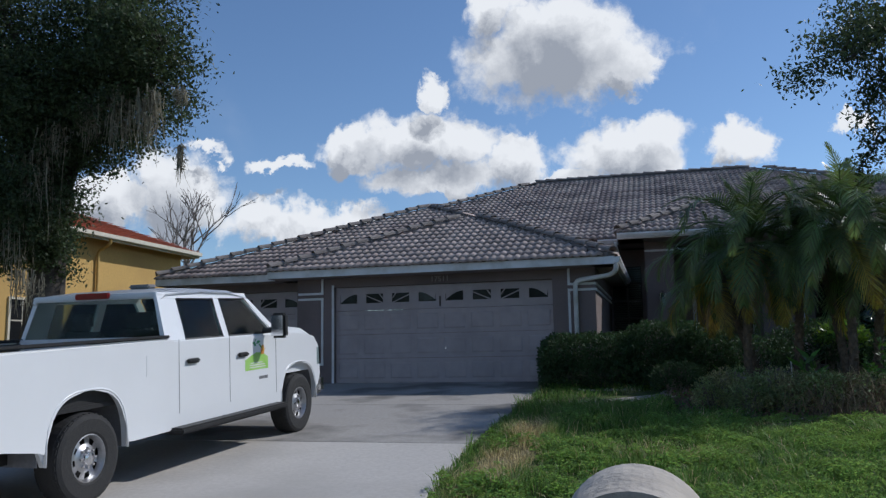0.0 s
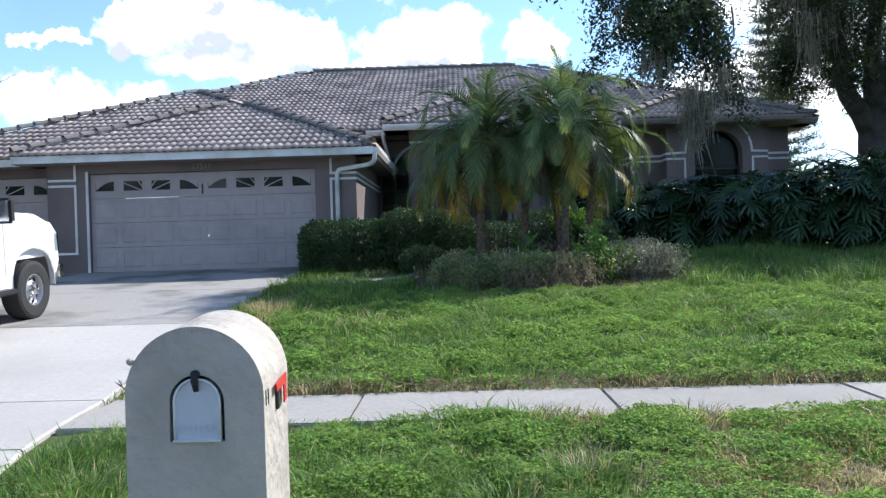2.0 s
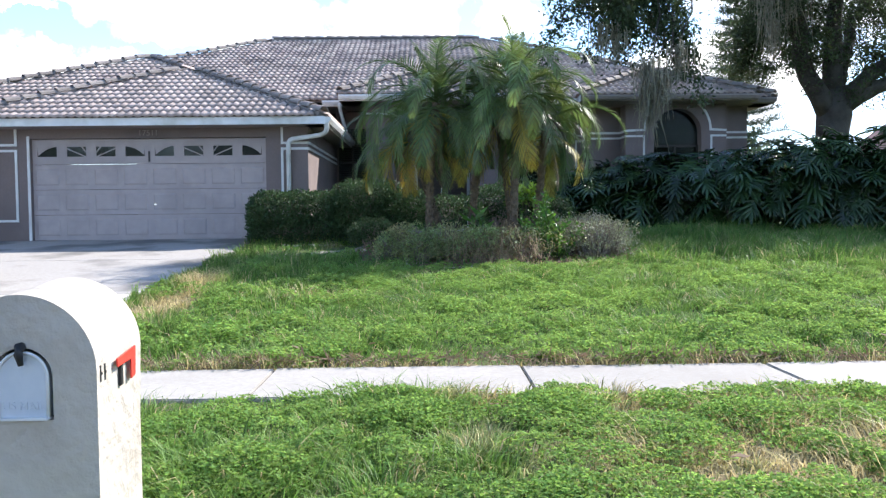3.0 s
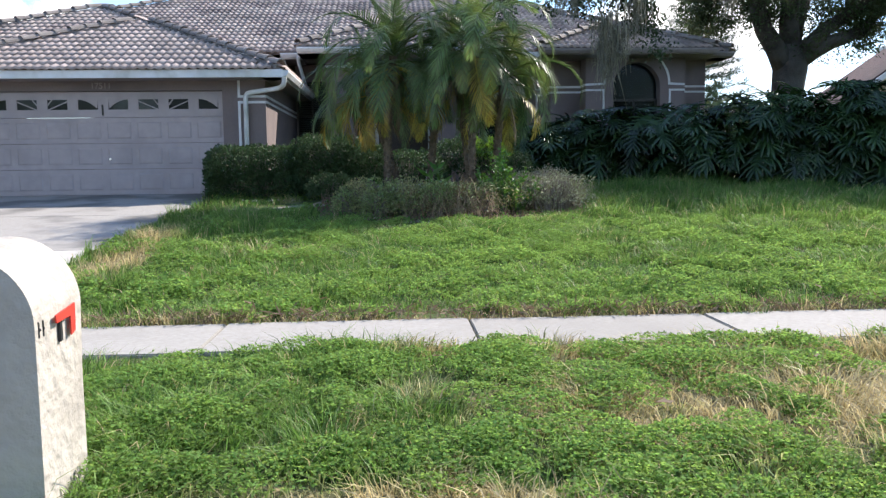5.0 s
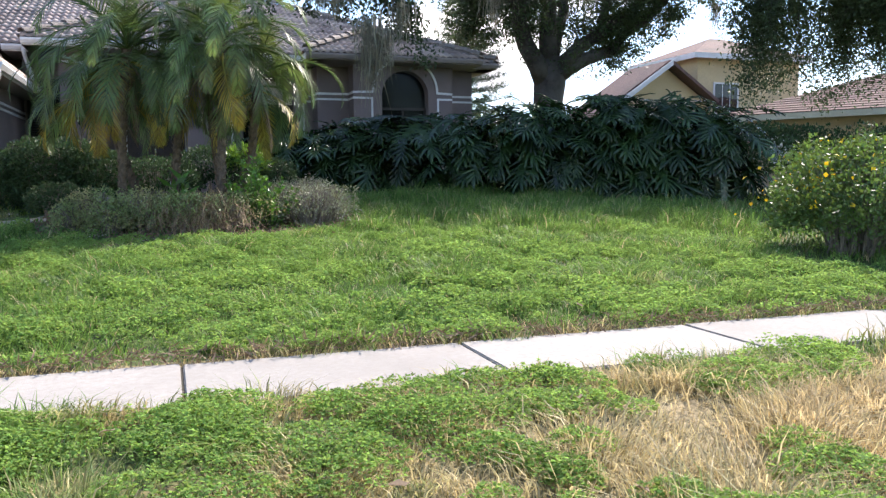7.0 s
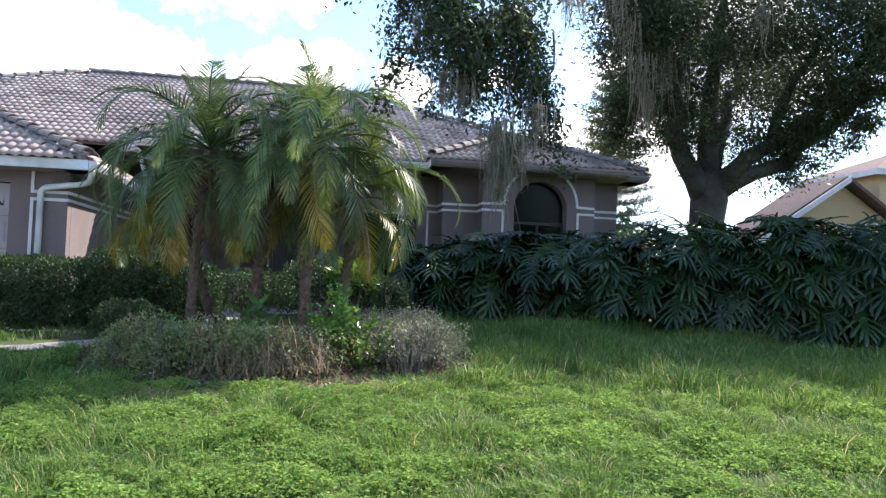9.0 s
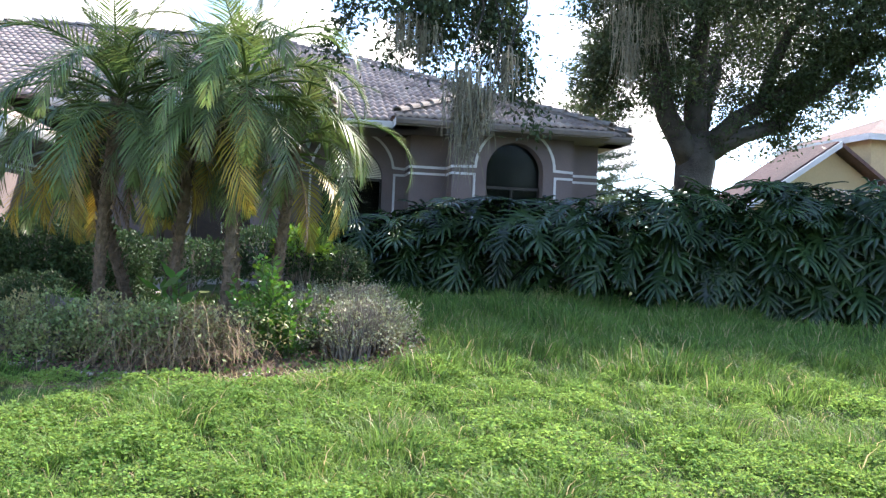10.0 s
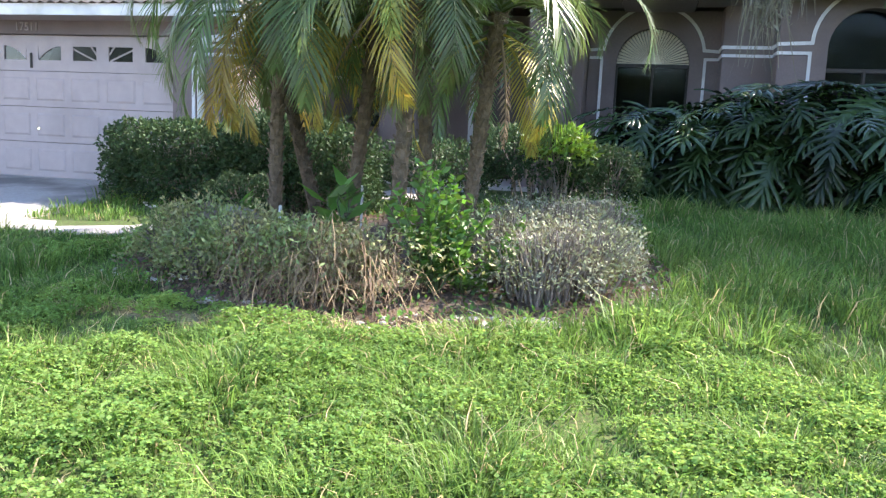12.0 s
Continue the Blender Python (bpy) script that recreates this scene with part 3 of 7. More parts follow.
    F = np.concatenate([base + np.array([2 * i, 2 * i + 1, 2 * i + 3, 2 * i + 2]) for i in range(steps)], 0)
    return V, F


def ground_z(y):
    """Height of the ground: verge, level pavement, then a rise to the house."""
    y = np.asarray(y, float)
    return np.where(y > 16.7, 0.66, np.where(y > 5.8, 0.0605 * (y - 5.8), np.where(y > 4.5, 0.0, 0.035 * (y - 4.5))))


def gz(y):
    return float(ground_z(y))


# ---- ground, road, drive, pavement ----
def drive_edge(y):
    return float(np.interp(y, [1.9, 3.0, 4.2, 5.0, 6.0, 7.7, 9.3, 17.0], [-0.35, -0.95, -1.2, -1.3, -1.38, -1.6, -1.7, -1.78]))


def build_ground():
    xs = np.unique(np.concatenate([np.linspace(-700, -40, 12), np.linspace(-40, 40, 81), np.linspace(40, 700, 12)]))
    ys = np.unique(np.concatenate([np.linspace(-700, -40, 12), np.linspace(-40, 1.9, 22), np.linspace(1.95, 17.0, 76), np.linspace(17.2, 60, 40), np.linspace(60, 900, 12)]))
    X, Y = np.meshgrid(xs, ys)
    Z = ground_z(Y) - 0.012
    Z = np.where(Y < 1.93, -0.40, Z)
    Z = np.where(Y < -7.5, -0.1, Z)
    on_drive = (X < np.interp(Y, [1.9, 4.2, 6, 9.3, 17], [-0.35, -1.2, -1.38, -1.7, -1.78]) - 0.15) & (X > -11.0) & (Y > 1.9) & (Y < 16.8)
    bumpy = 0.012 * np.sin(X * 2.3 + Y * 1.1) * np.sin(Y * 1.7 - X * 0.6) * ((Y > 5.9) & (Y < 16))
    Z = Z + bumpy - 0.08 * on_drive
    V = np.stack([X, Y, Z], -1).reshape(-1, 3)
    w, h = len(xs), len(ys)
    i = np.arange((h - 1) * (w - 1))
    a = (i // (w - 1)) * w + i % (w - 1)
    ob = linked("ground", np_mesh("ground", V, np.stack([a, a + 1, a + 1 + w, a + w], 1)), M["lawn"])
    tagged(ob, "patchy green lawn ground rising gently to the house", "lawn", kind="structure")
    road = block("road", (-300, -7.2, -0.45, 300, 1.72, -0.20), M["asphalt"])
    tagged(road, "grey asphalt street along the verge", "road", kind="structure")
    kerb = thing("kerb", "pale concrete kerb between street and verge", "kerb", kind="structure")
    for k in range(-12, 22):
        x = k * 1.83
        if -11.5 < x < -0.6:
            continue
        block("kerb_stone", (x, 1.725, -0.45, x + 1.82, 1.93, -0.085), M["pave"], kerb, bevel=0.02)


def build_drive():
    d = thing("driveway", "pale concrete driveway of large slabs with dark joints and stains", "driveway", kind="structure")
    rows = [1.73, 4.18, 5.6, 9.33, 12.93, 16.72]
    for y0, y1 in zip(rows, rows[1:]):
        bm = bmesh.new()
        ys = list(np.linspace(y0 + 0.012, y1 - 0.012, 6))
        top = lambda y: (gz(y) + 0.006) if y > 4.1 else float(np.interp(y, [1.7, 4.18], [-0.19, 0.0]))
        rows_v = []
        for y in ys:
            xe = drive_edge(y)
            rows_v.append([bm.verts.new((x, y, z)) for x, z in ((-11.0, top(y) - 0.12), (-11.0, top(y)), (xe - 0.015, top(y)), (xe, top(y) - 0.015), (xe, top(y) - 0.12))])
        for a, b in zip(rows_v, rows_v[1:]):
            for k in range(4):
                bm.faces.new((a[k], a[k + 1], b[k + 1], b[k]))
        bm.faces.new(rows_v[0][::-1]), bm.faces.new(rows_v[-1])
        # the last two slabs are stained, with the garage's shade painted in
        part("slab", bm, M["stained_shaded" if y1 > 12 else "concrete"], d)
    bm = bmesh.new()
    for y in rows[1:-1]:
        box(bm, -10.99, y - 0.011, gz(y) - 0.1, drive_edge(y) - 0.01, y + 0.011, gz(y) - 0.005)
    part("joint_filler", bm, M["joint"], d, "dark dirt in the joints")


def build_pavement():
    p = thing("pavement", "narrow concrete pavement slabs edged by overgrown grass", "pavement", kind="structure")
    x = 0.64 - 1.775
    for k in range(16):
        x0, x1 = x + k * 1.775, x + (k + 1) * 1.775
        if k == 0:
            x0 = -1.24
        block("slab", (x0 + 0.008, 4.62, -0.12, x1 - 0.008, 5.56, 0.012 + 0.004 * math.sin(k * 2.1)), M["pave"], p, bevel=0.008)
    bm = bmesh.new()
    box(bm, -1.2, 4.64, -0.2, 27, 5.54, -0.006)
    part("joint_filler", bm, M["joint"], p)
    w = thing("garden_path", "grey concrete garden path curving to the entrance", "path", kind="structure")
    pts = [(-1.9, 13.35), (-0.9, 13.42), (-0.1, 13.75), (0.5, 14.5), (1.1, 15.6), (1.5, 17.2), (1.6, 20.0)]
    for (ax, ay), (bx, by) in zip(pts, pts[1:]):
        dx, dy = bx - ax, by - ay
        ln = math.hypot(dx, dy)
        nx, ny = -dy / ln * 0.5, dx / ln * 0.5
        bm = bmesh.new()
        plate(bm, (ax - nx, ay - ny, gz(ay) - 0.02), (bx - nx, by - ny, gz(by) - 0.02), (bx + nx, by + ny, gz(by) - 0.02), (ax + nx, ay + ny, gz(ay) - 0.02), 0.014)
        part("slab", bm, M["pave"], w)


build_ground()
build_drive()
build_pavement()

# ---- house ----
PITCH = 0.43
house = thing("house", "single-storey grey-mauve stucco house with hipped tile roof", "house")


def roof_frame(eave_a, eave_b):
    """Axes of a roof plane above an eave from a to b (right to left of the plane's outside is up): origin, along, up the slope, normal."""
    a, b = Vector(eave_a), Vector(eave_b)
    u = (b - a).normalized()
    h = Vector((-u.y, u.x, 0))
    v = Vector((h.x, h.y, PITCH)).normalized()
    return a, u, v, u.cross(v)


TILE_W, TILE_E = 0.335, 0.335


def tile_profile():
    """One concrete tile with two rolls: points across and height."""
    out = []
    for k in range(9):
        f = k / 8
        out.append((f * TILE_W * 1.02, 0.045 * (0.5 - 0.5 * math.cos(4 * math.pi * f))))
    return out


def tile_arrays():
    V, F = [], []
    prof = tile_profile()
    n = len(prof)
    for x, z in prof:
        V += [(x, -0.03, z + 0.050), (x, TILE_E + 0.02, z + 0.004), (x, -0.03, z * 0.8 + 0.008)]
    for k in range(n - 1):
        a, b = 3 * k, 3 * (k + 1)
        F += [(a, b, b + 1, a + 1), (a + 2, b + 2, b, a)]
    return np.array(V), np.array(F)


TV, TF = tile_arrays()
tile_mesh = np_mesh("roof_tile", TV, TF)
tile_mesh.materials.append(M["tile"])


def inside(px, py, poly):
    c = False
    for (x0, y0), (x1, y1) in zip(poly, poly[1:] + poly[:1]):
        if (y0 > py) != (y1 > py) and px < (x1 - x0) * (py - y0) / (y1 - y0) + x0:
            c = not c
    return c


def roof_plane(name, eave_a, eave_b, inset_a, inset_b, rise, single=False):
    """A tiled hip plane; inset_a, inset_b: how far the top edge is drawn in at each end; rise: how far it runs back, level."""
    o, u, v, n = roof_frame(eave_a, eave_b)
    length = (Vector(eave_b) - Vector(eave_a)).length
    run = rise * math.sqrt(1 + PITCH ** 2)
    poly = [(0, 0), (length, 0), (length - inset_b, run), (inset_a, run)]
    if inset_a + inset_b > length - 0.01:
        poly = [(0, 0), (length, 0), (inset_a, run)]
    bm = bmesh.new()
    pts = [o + u * p[0] + v * p[1] for p in poly]
    lo = [bm.verts.new(p - n * 0.06) for p in pts]
    hi = [bm.verts.new(p) for p in pts]
    bm.faces.new(lo[::-1]), bm.faces.new(hi)
    for i in range(len(pts)):
        j = (i + 1) % len(pts)
        bm.faces.new((lo[i], lo[j], hi[j], hi[i]))
    plane = part(name, bm, M["deck"], house)
    B = np.array([[u.x, v.x, n.x], [u.y, v.y, n.y], [u.z, v.z, n.z]])
    rot = Matrix(B.tolist()).to_4x4()
    allV, allF, cnt = [], [], 0
    rows = int(run / TILE_E) + 1
    rng = random.Random(name)
    for j in range(rows):
        for i in range(-1, int(length / TILE_W) + 2):
            s, t = (i + 0.0) * TILE_W, j * TILE_E - 0.03
            if not inside(s + TILE_W / 2, min(max(t + TILE_E * 0.5, 0.02), run - 0.02), poly):
                continue
            lift = rng.uniform(0, 0.006)
            if single:
                ob = linked("roof_tile", tile_mesh, None, plane)
                ob.matrix_basis = Matrix.Translation(o + u * s + v * t + n * lift) @ rot @ pose(0, 0, 0, rng.uniform(-0.6, 0.6), rng.uniform(-0.4, 0.4), rng.uniform(-0.5, 0.5))
            else:
                W = TV @ B.T + np.array(o + u * s + v * t + n * lift)
                allV.append(W), allF.append(TF + cnt)
                cnt += len(TV)
    if allV:
        ob = linked("roof_tile_field", np_mesh("roof_tile_field", np.concatenate(allV), np.concatenate(allF)), M["tile_rest"], plane)
        ob["kind"] = "stuff"
    return plane


def cap_mesh():
    bm = bmesh.new()
    prev = None
    for k in range(7):
        a = math.pi * k / 6
        r0, r1 = 0.125, 0.105
        cur = [bm.verts.new((r0 * math.cos(a), -0.03, r0 * math.sin(a) * 0.8 + 0.03)), bm.verts.new((r1 * math.cos(a), 0.40, r1 * math.sin(a) * 0.8)),
               bm.verts.new(((r0 - 0.025) * math.cos(a), -0.03, (r0 - 0.025) * math.sin(a) * 0.8 + 0.028))]
        if prev:
            bm.faces.new((prev[0], cur[0], cur[1], prev[1]))
            bm.faces.new((prev[2], cur[2], cur[0], prev[0]))
        prev = cur
    me = bpy.data.meshes.new("ridge_tile")
    bm.to_mesh(me)
    bm.free()
    me.materials.append(M["cap"])
    return me


CAP = cap_mesh()


def ridge(a, b, parent):
    """Half-round cap tiles overlapping from a (low end) to b, bedded in mortar."""
    a, b = Vector(a), Vector(b)
    d = (b - a).normalized()
    s = d.cross(Vector((0, 0, 1))).normalized()
    n = s.cross(d)
    rot = Matrix(((s.x, d.x, n.x), (s.y, d.y, n.y), (s.z, d.z, n.z))).to_4x4()
    bm = bmesh.new()
    plate(bm, a - s * 0.10 - n * 0.05, a + s * 0.10 - n * 0.05, b + s * 0.10 - n * 0.05, b - s * 0.10 - n * 0.05, 0.075)
    part("ridge_mortar", bm, M["mortar"], parent)
    for k in range(int((b - a).length / 0.37)):
        ob = linked("ridge_tile", CAP, None, parent)
        ob.matrix_basis = Matrix.Translation(a + d * (k * 0.37) + n * (0.035 + 0.006 * math.sin(k * 2.7))) @ rot


def hip_roof(x0, x1, y0, z, back, name, gutter=True, single=False, left=True, right=True):
    """Hipped projection with its eave at y0 from x0 to x1; the side eaves run back to y=back."""
    half = (x1 - x0) / 2
    apex = ((x0 + x1) / 2, y0 + half, z + half * PITCH)
    f = roof_plane(name + "_front", (x0, y0, z), (x1, y0, z), half, half, half, single)
    if left:
        roof_plane(name + "_side", (x0, back, z), (x0, y0, z), 0, half, half)
    if right:
        roof_plane(name + "_side", (x1, y0, z), (x1, back, z), half, 0, half)
    ridge((x0 + 0.05, y0 + 0.05, z + 0.05), (apex[0], apex[1], apex[2] + 0.03), f)
    ridge((x1 - 0.05, y0 + 0.05, z + 0.05), (apex[0], apex[1], apex[2] + 0.03), f)
    ridge((apex[0], back, apex[2] + 0.03), apex, f)
    return apex


EG, EM = 3.15, 4.10     # eave heights: garage, main house
hip_roof(-7.92, -0.33, 16.15, EG, 24.0, "garage_roof", single=True)
hip_roof(-11.05, -0.36, 16.52, EG - 0.012, 26.0, "garage_bay_roof", right=False)
# main roof
MX0, MX1, MY0, MRUN = -10.55, 10.8, 20.6, 7.05
fp = roof_plane("main_roof_front", (MX0, MY0, EM), (MX1, MY0, EM), MRUN, MRUN, MRUN)
roof_plane("main_roof_side", (MX1, MY0, EM), (MX1, MY0 + 2 * MRUN, EM), MRUN, MRUN - 0.02, MRUN)
roof_plane("main_roof_side", (MX0, MY0 + 2 * MRUN, EM), (MX0, MY0, EM), MRUN - 0.02, MRUN, MRUN)
RZ = EM + MRUN * PITCH + 0.03
ridge((MX0 + 0.05, MY0 + 0.05, EM + 0.05), (MX0 + MRUN, MY0 + MRUN, RZ), fp)
ridge((MX1 - 0.05, MY0 + 0.05, EM + 0.05), (MX1 - MRUN, MY0 + MRUN, RZ), fp)
ridge((MX0 + MRUN, MY0 + MRUN, RZ), (MX1 - MRUN, MY0 + MRUN, RZ), fp)
bm = bmesh.new()
box(bm, MX0 + 0.1, MY0 + 2 * MRUN - 0.2, EM - 0.3, MX1 - 0.1, MY0 + 2 * MRUN, EM)
plate(bm, (MX1, MY0 + 2 * MRUN, EM), (MX0, MY0 + 2 * MRUN, EM), (MX0 + MRUN, MY0 + MRUN, RZ - 0.06), (MX1 - MRUN, MY0 + MRUN, RZ - 0.06), 0.05)
part("main_roof_rear", bm, M["deck"], house)
hip_roof(-0.42, 4.35, 19.6, EM, 22.6, "entrance_roof")
hip_roof(5.6, 10.1, 19.95, EM, 22.8, "wing_roof")


def eave(x0, x1, y, z, depth, gutter=True, paint="gutter"):
    """Fascia board and gutter along a front eave, and the soffit behind it."""
    block("fascia", (x0, y, z - 0.16, x1, y + 0.03, z - 0.005), M[paint], house, "painted fascia board")
    if gutter:
        bm = bmesh.new()
        prism(bm, [(y - 0.004, z - 0.02), (y - 0.11, z - 0.02), (y - 0.115, z - 0.06), (y - 0.07, z - 0.135), (y - 0.004, z - 0.135), (y - 0.004, z - 0.125), (y - 0.066, z - 0.125), (y - 0.105, z - 0.06), (y - 0.1, z - 0.03), (y - 0.004, z - 0.03)], "x", x0, x1)
        part("gutter", bm, M[paint], house, "metal gutter")
    block("soffit", (x0 + 0.002, y + 0.032, z - 0.165, x1 - 0.002, y + depth, z - 0.14), M["soffit"], house)


def side_eave(x, y0, y1, z, depth):
    block("fascia", (min(x, x + 0.03 * (1 if depth > 0 else -1)), y0, z - 0.16, max(x, x + 0.03 * (1 if depth > 0 else -1)), y1, z - 0.005), M["gutter"], house)
    a, b = sorted((x + 0.032 * (1 if depth > 0 else -1), x + depth))
    block("soffit", (a, y0 + 0.04, z - 0.165, b, y1, z - 0.14), M["soffit"], house)


eave(-7.92, -0.33, 16.15, EG, 0.62, gutter=False)
eave(-11.05, -7.93, 16.52, EG - 0.012, 0.62, gutter=False)
side_eave(-0.33, 16.18, 21.9, EG, -0.42)
side_eave(-11.05, 16.55, 26, EG - 0.012, 0.42)
eave(-0.42, 4.35, 19.6, EM, 1.9)
side_eave(-0.42, 19.63, 20.6, EM, 0.6)
side_eave(4.35, 19.63, 20.6, EM, -0.6)
eave(-0.95, -0.43, 20.6, EM, 1.4)
eave(4.36, 5.59, 20.6, EM, 1.4)
eave(5.6, 10.1, 19.95, EM, 1.4, paint="fascia_brown_shade")
side_eave(5.6, 19.98, 20.6, EM, 0.5)
eave(10.12, 10.8, 20.6, EM, 0.8, paint="fascia_brown_shade")
side_eave(10.8, 20.63, 34.6, EM, -0.5)


def arch_wall(name, x0, x1, y, th, z0, z1, cx, r, spring, sill, mat):
    """A wall with an arched opening through it."""
    bm = bmesh.new()
    box(bm, x0, y, z0, cx - r, y + th, z1)
    box(bm, cx + r, y, z0, x1, y + th, z1)
    if sill > z0:
        box(bm, cx - r, y, z0, cx + r, y + th, sill)
    n = 20
    arc = [(cx + r * math.cos(math.pi * k / n), spring + r * math.sin(math.pi * k / n)) for k in range(n + 1)]
    for (ax, az), (bx, bz) in zip(arc, arc[1:]):
        prism(bm, [(ax, az), (ax, z1), (bx, z1), (bx, bz)], "y", y, y + th)
    bmesh.ops.remove_doubles(bm, verts=bm.verts[:], dist=0.0005)
    return part(name, bm, mat, house)


def strip(pts, y, w=0.055, d=0.022):
    """A raised white trim band along points in a wall plane facing -y."""
    bm = bmesh.new()
    P = [Vector((p[0], 0, p[1])) for p in pts]
    left, right = [], []
    for i, p in enumerate(P):
        d0 = (P[i] - P[i - 1]).normalized() if i else (P[1] - P[0]).normalized()
        d1 = (P[i + 1] - P[i]).normalized() if i < len(P) - 1 else d0
        t = (d0 + d1).normalized()
        nrm = Vector((-t.z, 0, t.x)) * (w / 2 / max(0.5, t.dot(d1)))
        left.append(p + nrm), right.append(p - nrm)
    for i in range(len(P) - 1):
        q = [left[i], left[i + 1], right[i + 1], right[i]]
        prism(bm, [(v.x, v.z) for v in q], "y", y - d, y - 0.001)
    part("trim_band", bm, M["trim"], house, "raised white trim band")


# walls: garage
GY = 16.70
W = M["stucco"]
block("wall", (-11.0 + 0.5, 17.12, 0.3, -10.0, 17.32, EG - 0.17), W, house)
block("wall", (-10.0, 17.12, 2.78, -7.45, 17.32, EG - 0.17), W, house)
block("wall", (-7.45, GY + 0.004, 0.3, -6.545, 17.32, EG - 0.14), W, house)
block("wall", (-6.545, GY, 2.79, -1.645, GY + 0.2, EG - 0.14), W, house)
block("wall", (-1.645, GY + 0.004, 0.3, -0.76, GY + 0.2, EG - 0.14), W, house)
block("wall", (-0.96, GY + 0.203, 0.3, -0.757, 21.9, EG - 0.14), W, house)
block("wall", (-10.7, 17.32, 0.3, -10.5, 34.0, EG - 0.17), W, house)
block("wall", (-10.5, 33.8, 0.3, 10.3, 34.0, EM - 0.17), W, house)
block("wall", (10.1, 21.4, 0.3, 10.3, 33.8, EM - 0.17), W, house)
# entrance recess
block("wall", (-0.757, 21.9, 0.3, -0.70, 22.1, EM - 0.15), W, house)
block("wall", (-0.70, 21.9, 0.3, 0.06, 22.1, 1.66), W, house)
block("wall", (-0.70, 21.9, 3.5, 0.06, 22.1, EM - 0.15), W, house)
block("wall", (0.06, 21.9, 0.3, 0.9, 22.1, EM - 0.15), W, house)
block("column", (0.19, 20.40, 0.5, 0.89, 21.1, EM - 0.15), W, house, "square stucco entrance column", bevel=0.012)
block("column", (2.85, 20.40, 0.5, 3.55, 21.1, EM - 0.15), W, house, "square stucco entrance column", bevel=0.012)
block("wall", (0.9, 22.6, 0.3, 1.35, 22.8, EM - 0.15), W, house)
block("wall", (2.95, 22.6, 0.3, 3.55, 22.8, EM - 0.15), W, house)
block("wall", (1.35, 22.6, 3.1, 2.95, 22.8, EM - 0.15), W, house)
block("wall", (0.7, 22.1, 0.3, 0.9, 22.8, EM - 0.15), W, house)
block("wall", (3.55, 21.1, 0.3, 3.75, 22.8, EM - 0.15), W, house)
block("porch_floor", (0.2, 20.2, 0.4, 3.55, 22.6, 0.72), M["concrete"], house, "concrete porch slab", bevel=0.01)
# living wall with arched window, stepped bays of the wing
arch_wall("wall", 3.76, 6.08, 21.95, 0.25, 0.3, EM - 0.14, 4.92, 0.66, 3.0, 0.85, W)
block("wall", (6.08, 21.2, 0.3, 6.89, 22.2, EM - 0.14), W, house)
arch_wall("wall", 6.89, 9.52, 20.6, 0.35, 0.3, EM - 0.14, 8.245, 0.62, 3.2, 0.9, W)
block("wall", (6.89, 20.95, 0.3, 7.05, 22.0, EM - 0.14), W, house)
block("wall", (9.40, 20.952, 0.3, 9.522, 21.2, EM - 0.14), W, house)
block("wall", (9.40, 21.2, 0.3, 10.3, 21.4, EM - 0.14), W, house)
# near-black sheets paint the unlit interior behind the glass
block("room_backing", (3.8, 23.2, 0.4, 10.0, 23.3, EM - 0.2), M["room"], house, "near-black sheet painted as the dim room behind the windows")
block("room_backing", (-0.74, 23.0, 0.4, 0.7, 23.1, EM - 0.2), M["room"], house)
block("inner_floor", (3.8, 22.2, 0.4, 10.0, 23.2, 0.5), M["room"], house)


# ---- house details ----
BZ = 3.25
R1 = 0.86
# wing: bands that climb over the arched windows
def arch_bands(xa, xb, y, cx, r, spring, foot):
    arc = [(cx - r * math.cos(math.pi * k / 24), spring + r * math.sin(math.pi * k / 24)) for k in range(25)]
    strip([(xa, BZ)] + [p for p in arc if p[1] >= BZ] + [(xb, BZ)], y)
    strip([(xa, BZ - 0.14), (cx - r - 0.02, BZ - 0.14), (cx - r - 0.02, foot)], y, 0.05)
    strip([(xb, BZ - 0.14), (cx + r + 0.02, BZ - 0.14), (cx + r + 0.02, foot)], y, 0.05)


arch_bands(6.89, 9.52, 20.6, 8.245, R1, BZ + 0.02, 0.9)
arch_bands(3.78, 6.08, 21.95, 4.92, 0.9, BZ - 0.1, 0.9)
strip([(6.08, BZ), (6.89, BZ)], 21.2)
strip([(6.08, BZ - 0.14), (6.89, BZ - 0.14)], 21.2, 0.05)
strip([(9.53, BZ), (10.3, BZ)], 21.2)
strip([(9.53, BZ - 0.14), (10.3, BZ - 0.14)], 21.2, 0.05)
for x, ya, yb in ((6.08, 21.2, 21.95), (6.89, 20.6, 21.2)):
    for dz, w in ((0, 0.055), (-0.14, 0.05)):
        block("trim_band", (x - 0.022, ya - 0.022, BZ + dz - w / 2, x - 0.001, yb, BZ + dz + w / 2), M["trim"], house)
# garage: framed lines beside the doors
strip([(-7.42, 2.66), (-6.83, 2.66), (-6.83, 3.0)], GY, 0.05)
strip([(-7.42, 2.54), (-6.83, 2.54), (-6.83, 1.08), (-7.42, 1.08)], GY, 0.05)
strip([(-1.30, 3.0), (-1.30, 2.66), (-0.76, 2.66)], GY, 0.05)
strip([(-1.30, 0.9), (-1.30, 2.54), (-0.76, 2.54)], GY, 0.05)
for z in (2.66, 2.54):
    block("trim_band", (-0.758, GY + 0.0, z - 0.025, -0.735, 21.88, z + 0.025), M["trim"], house)
for cxx in (0.19, 2.85):
    strip([(cxx, 3.72), (cxx + 0.7, 3.72)], 20.40, 0.05)
block("door_trim", (-6.60, GY - 0.02, 0.66, -6.548, GY + 0.0, 2.84), M["trim"], house, "white garage door stop")


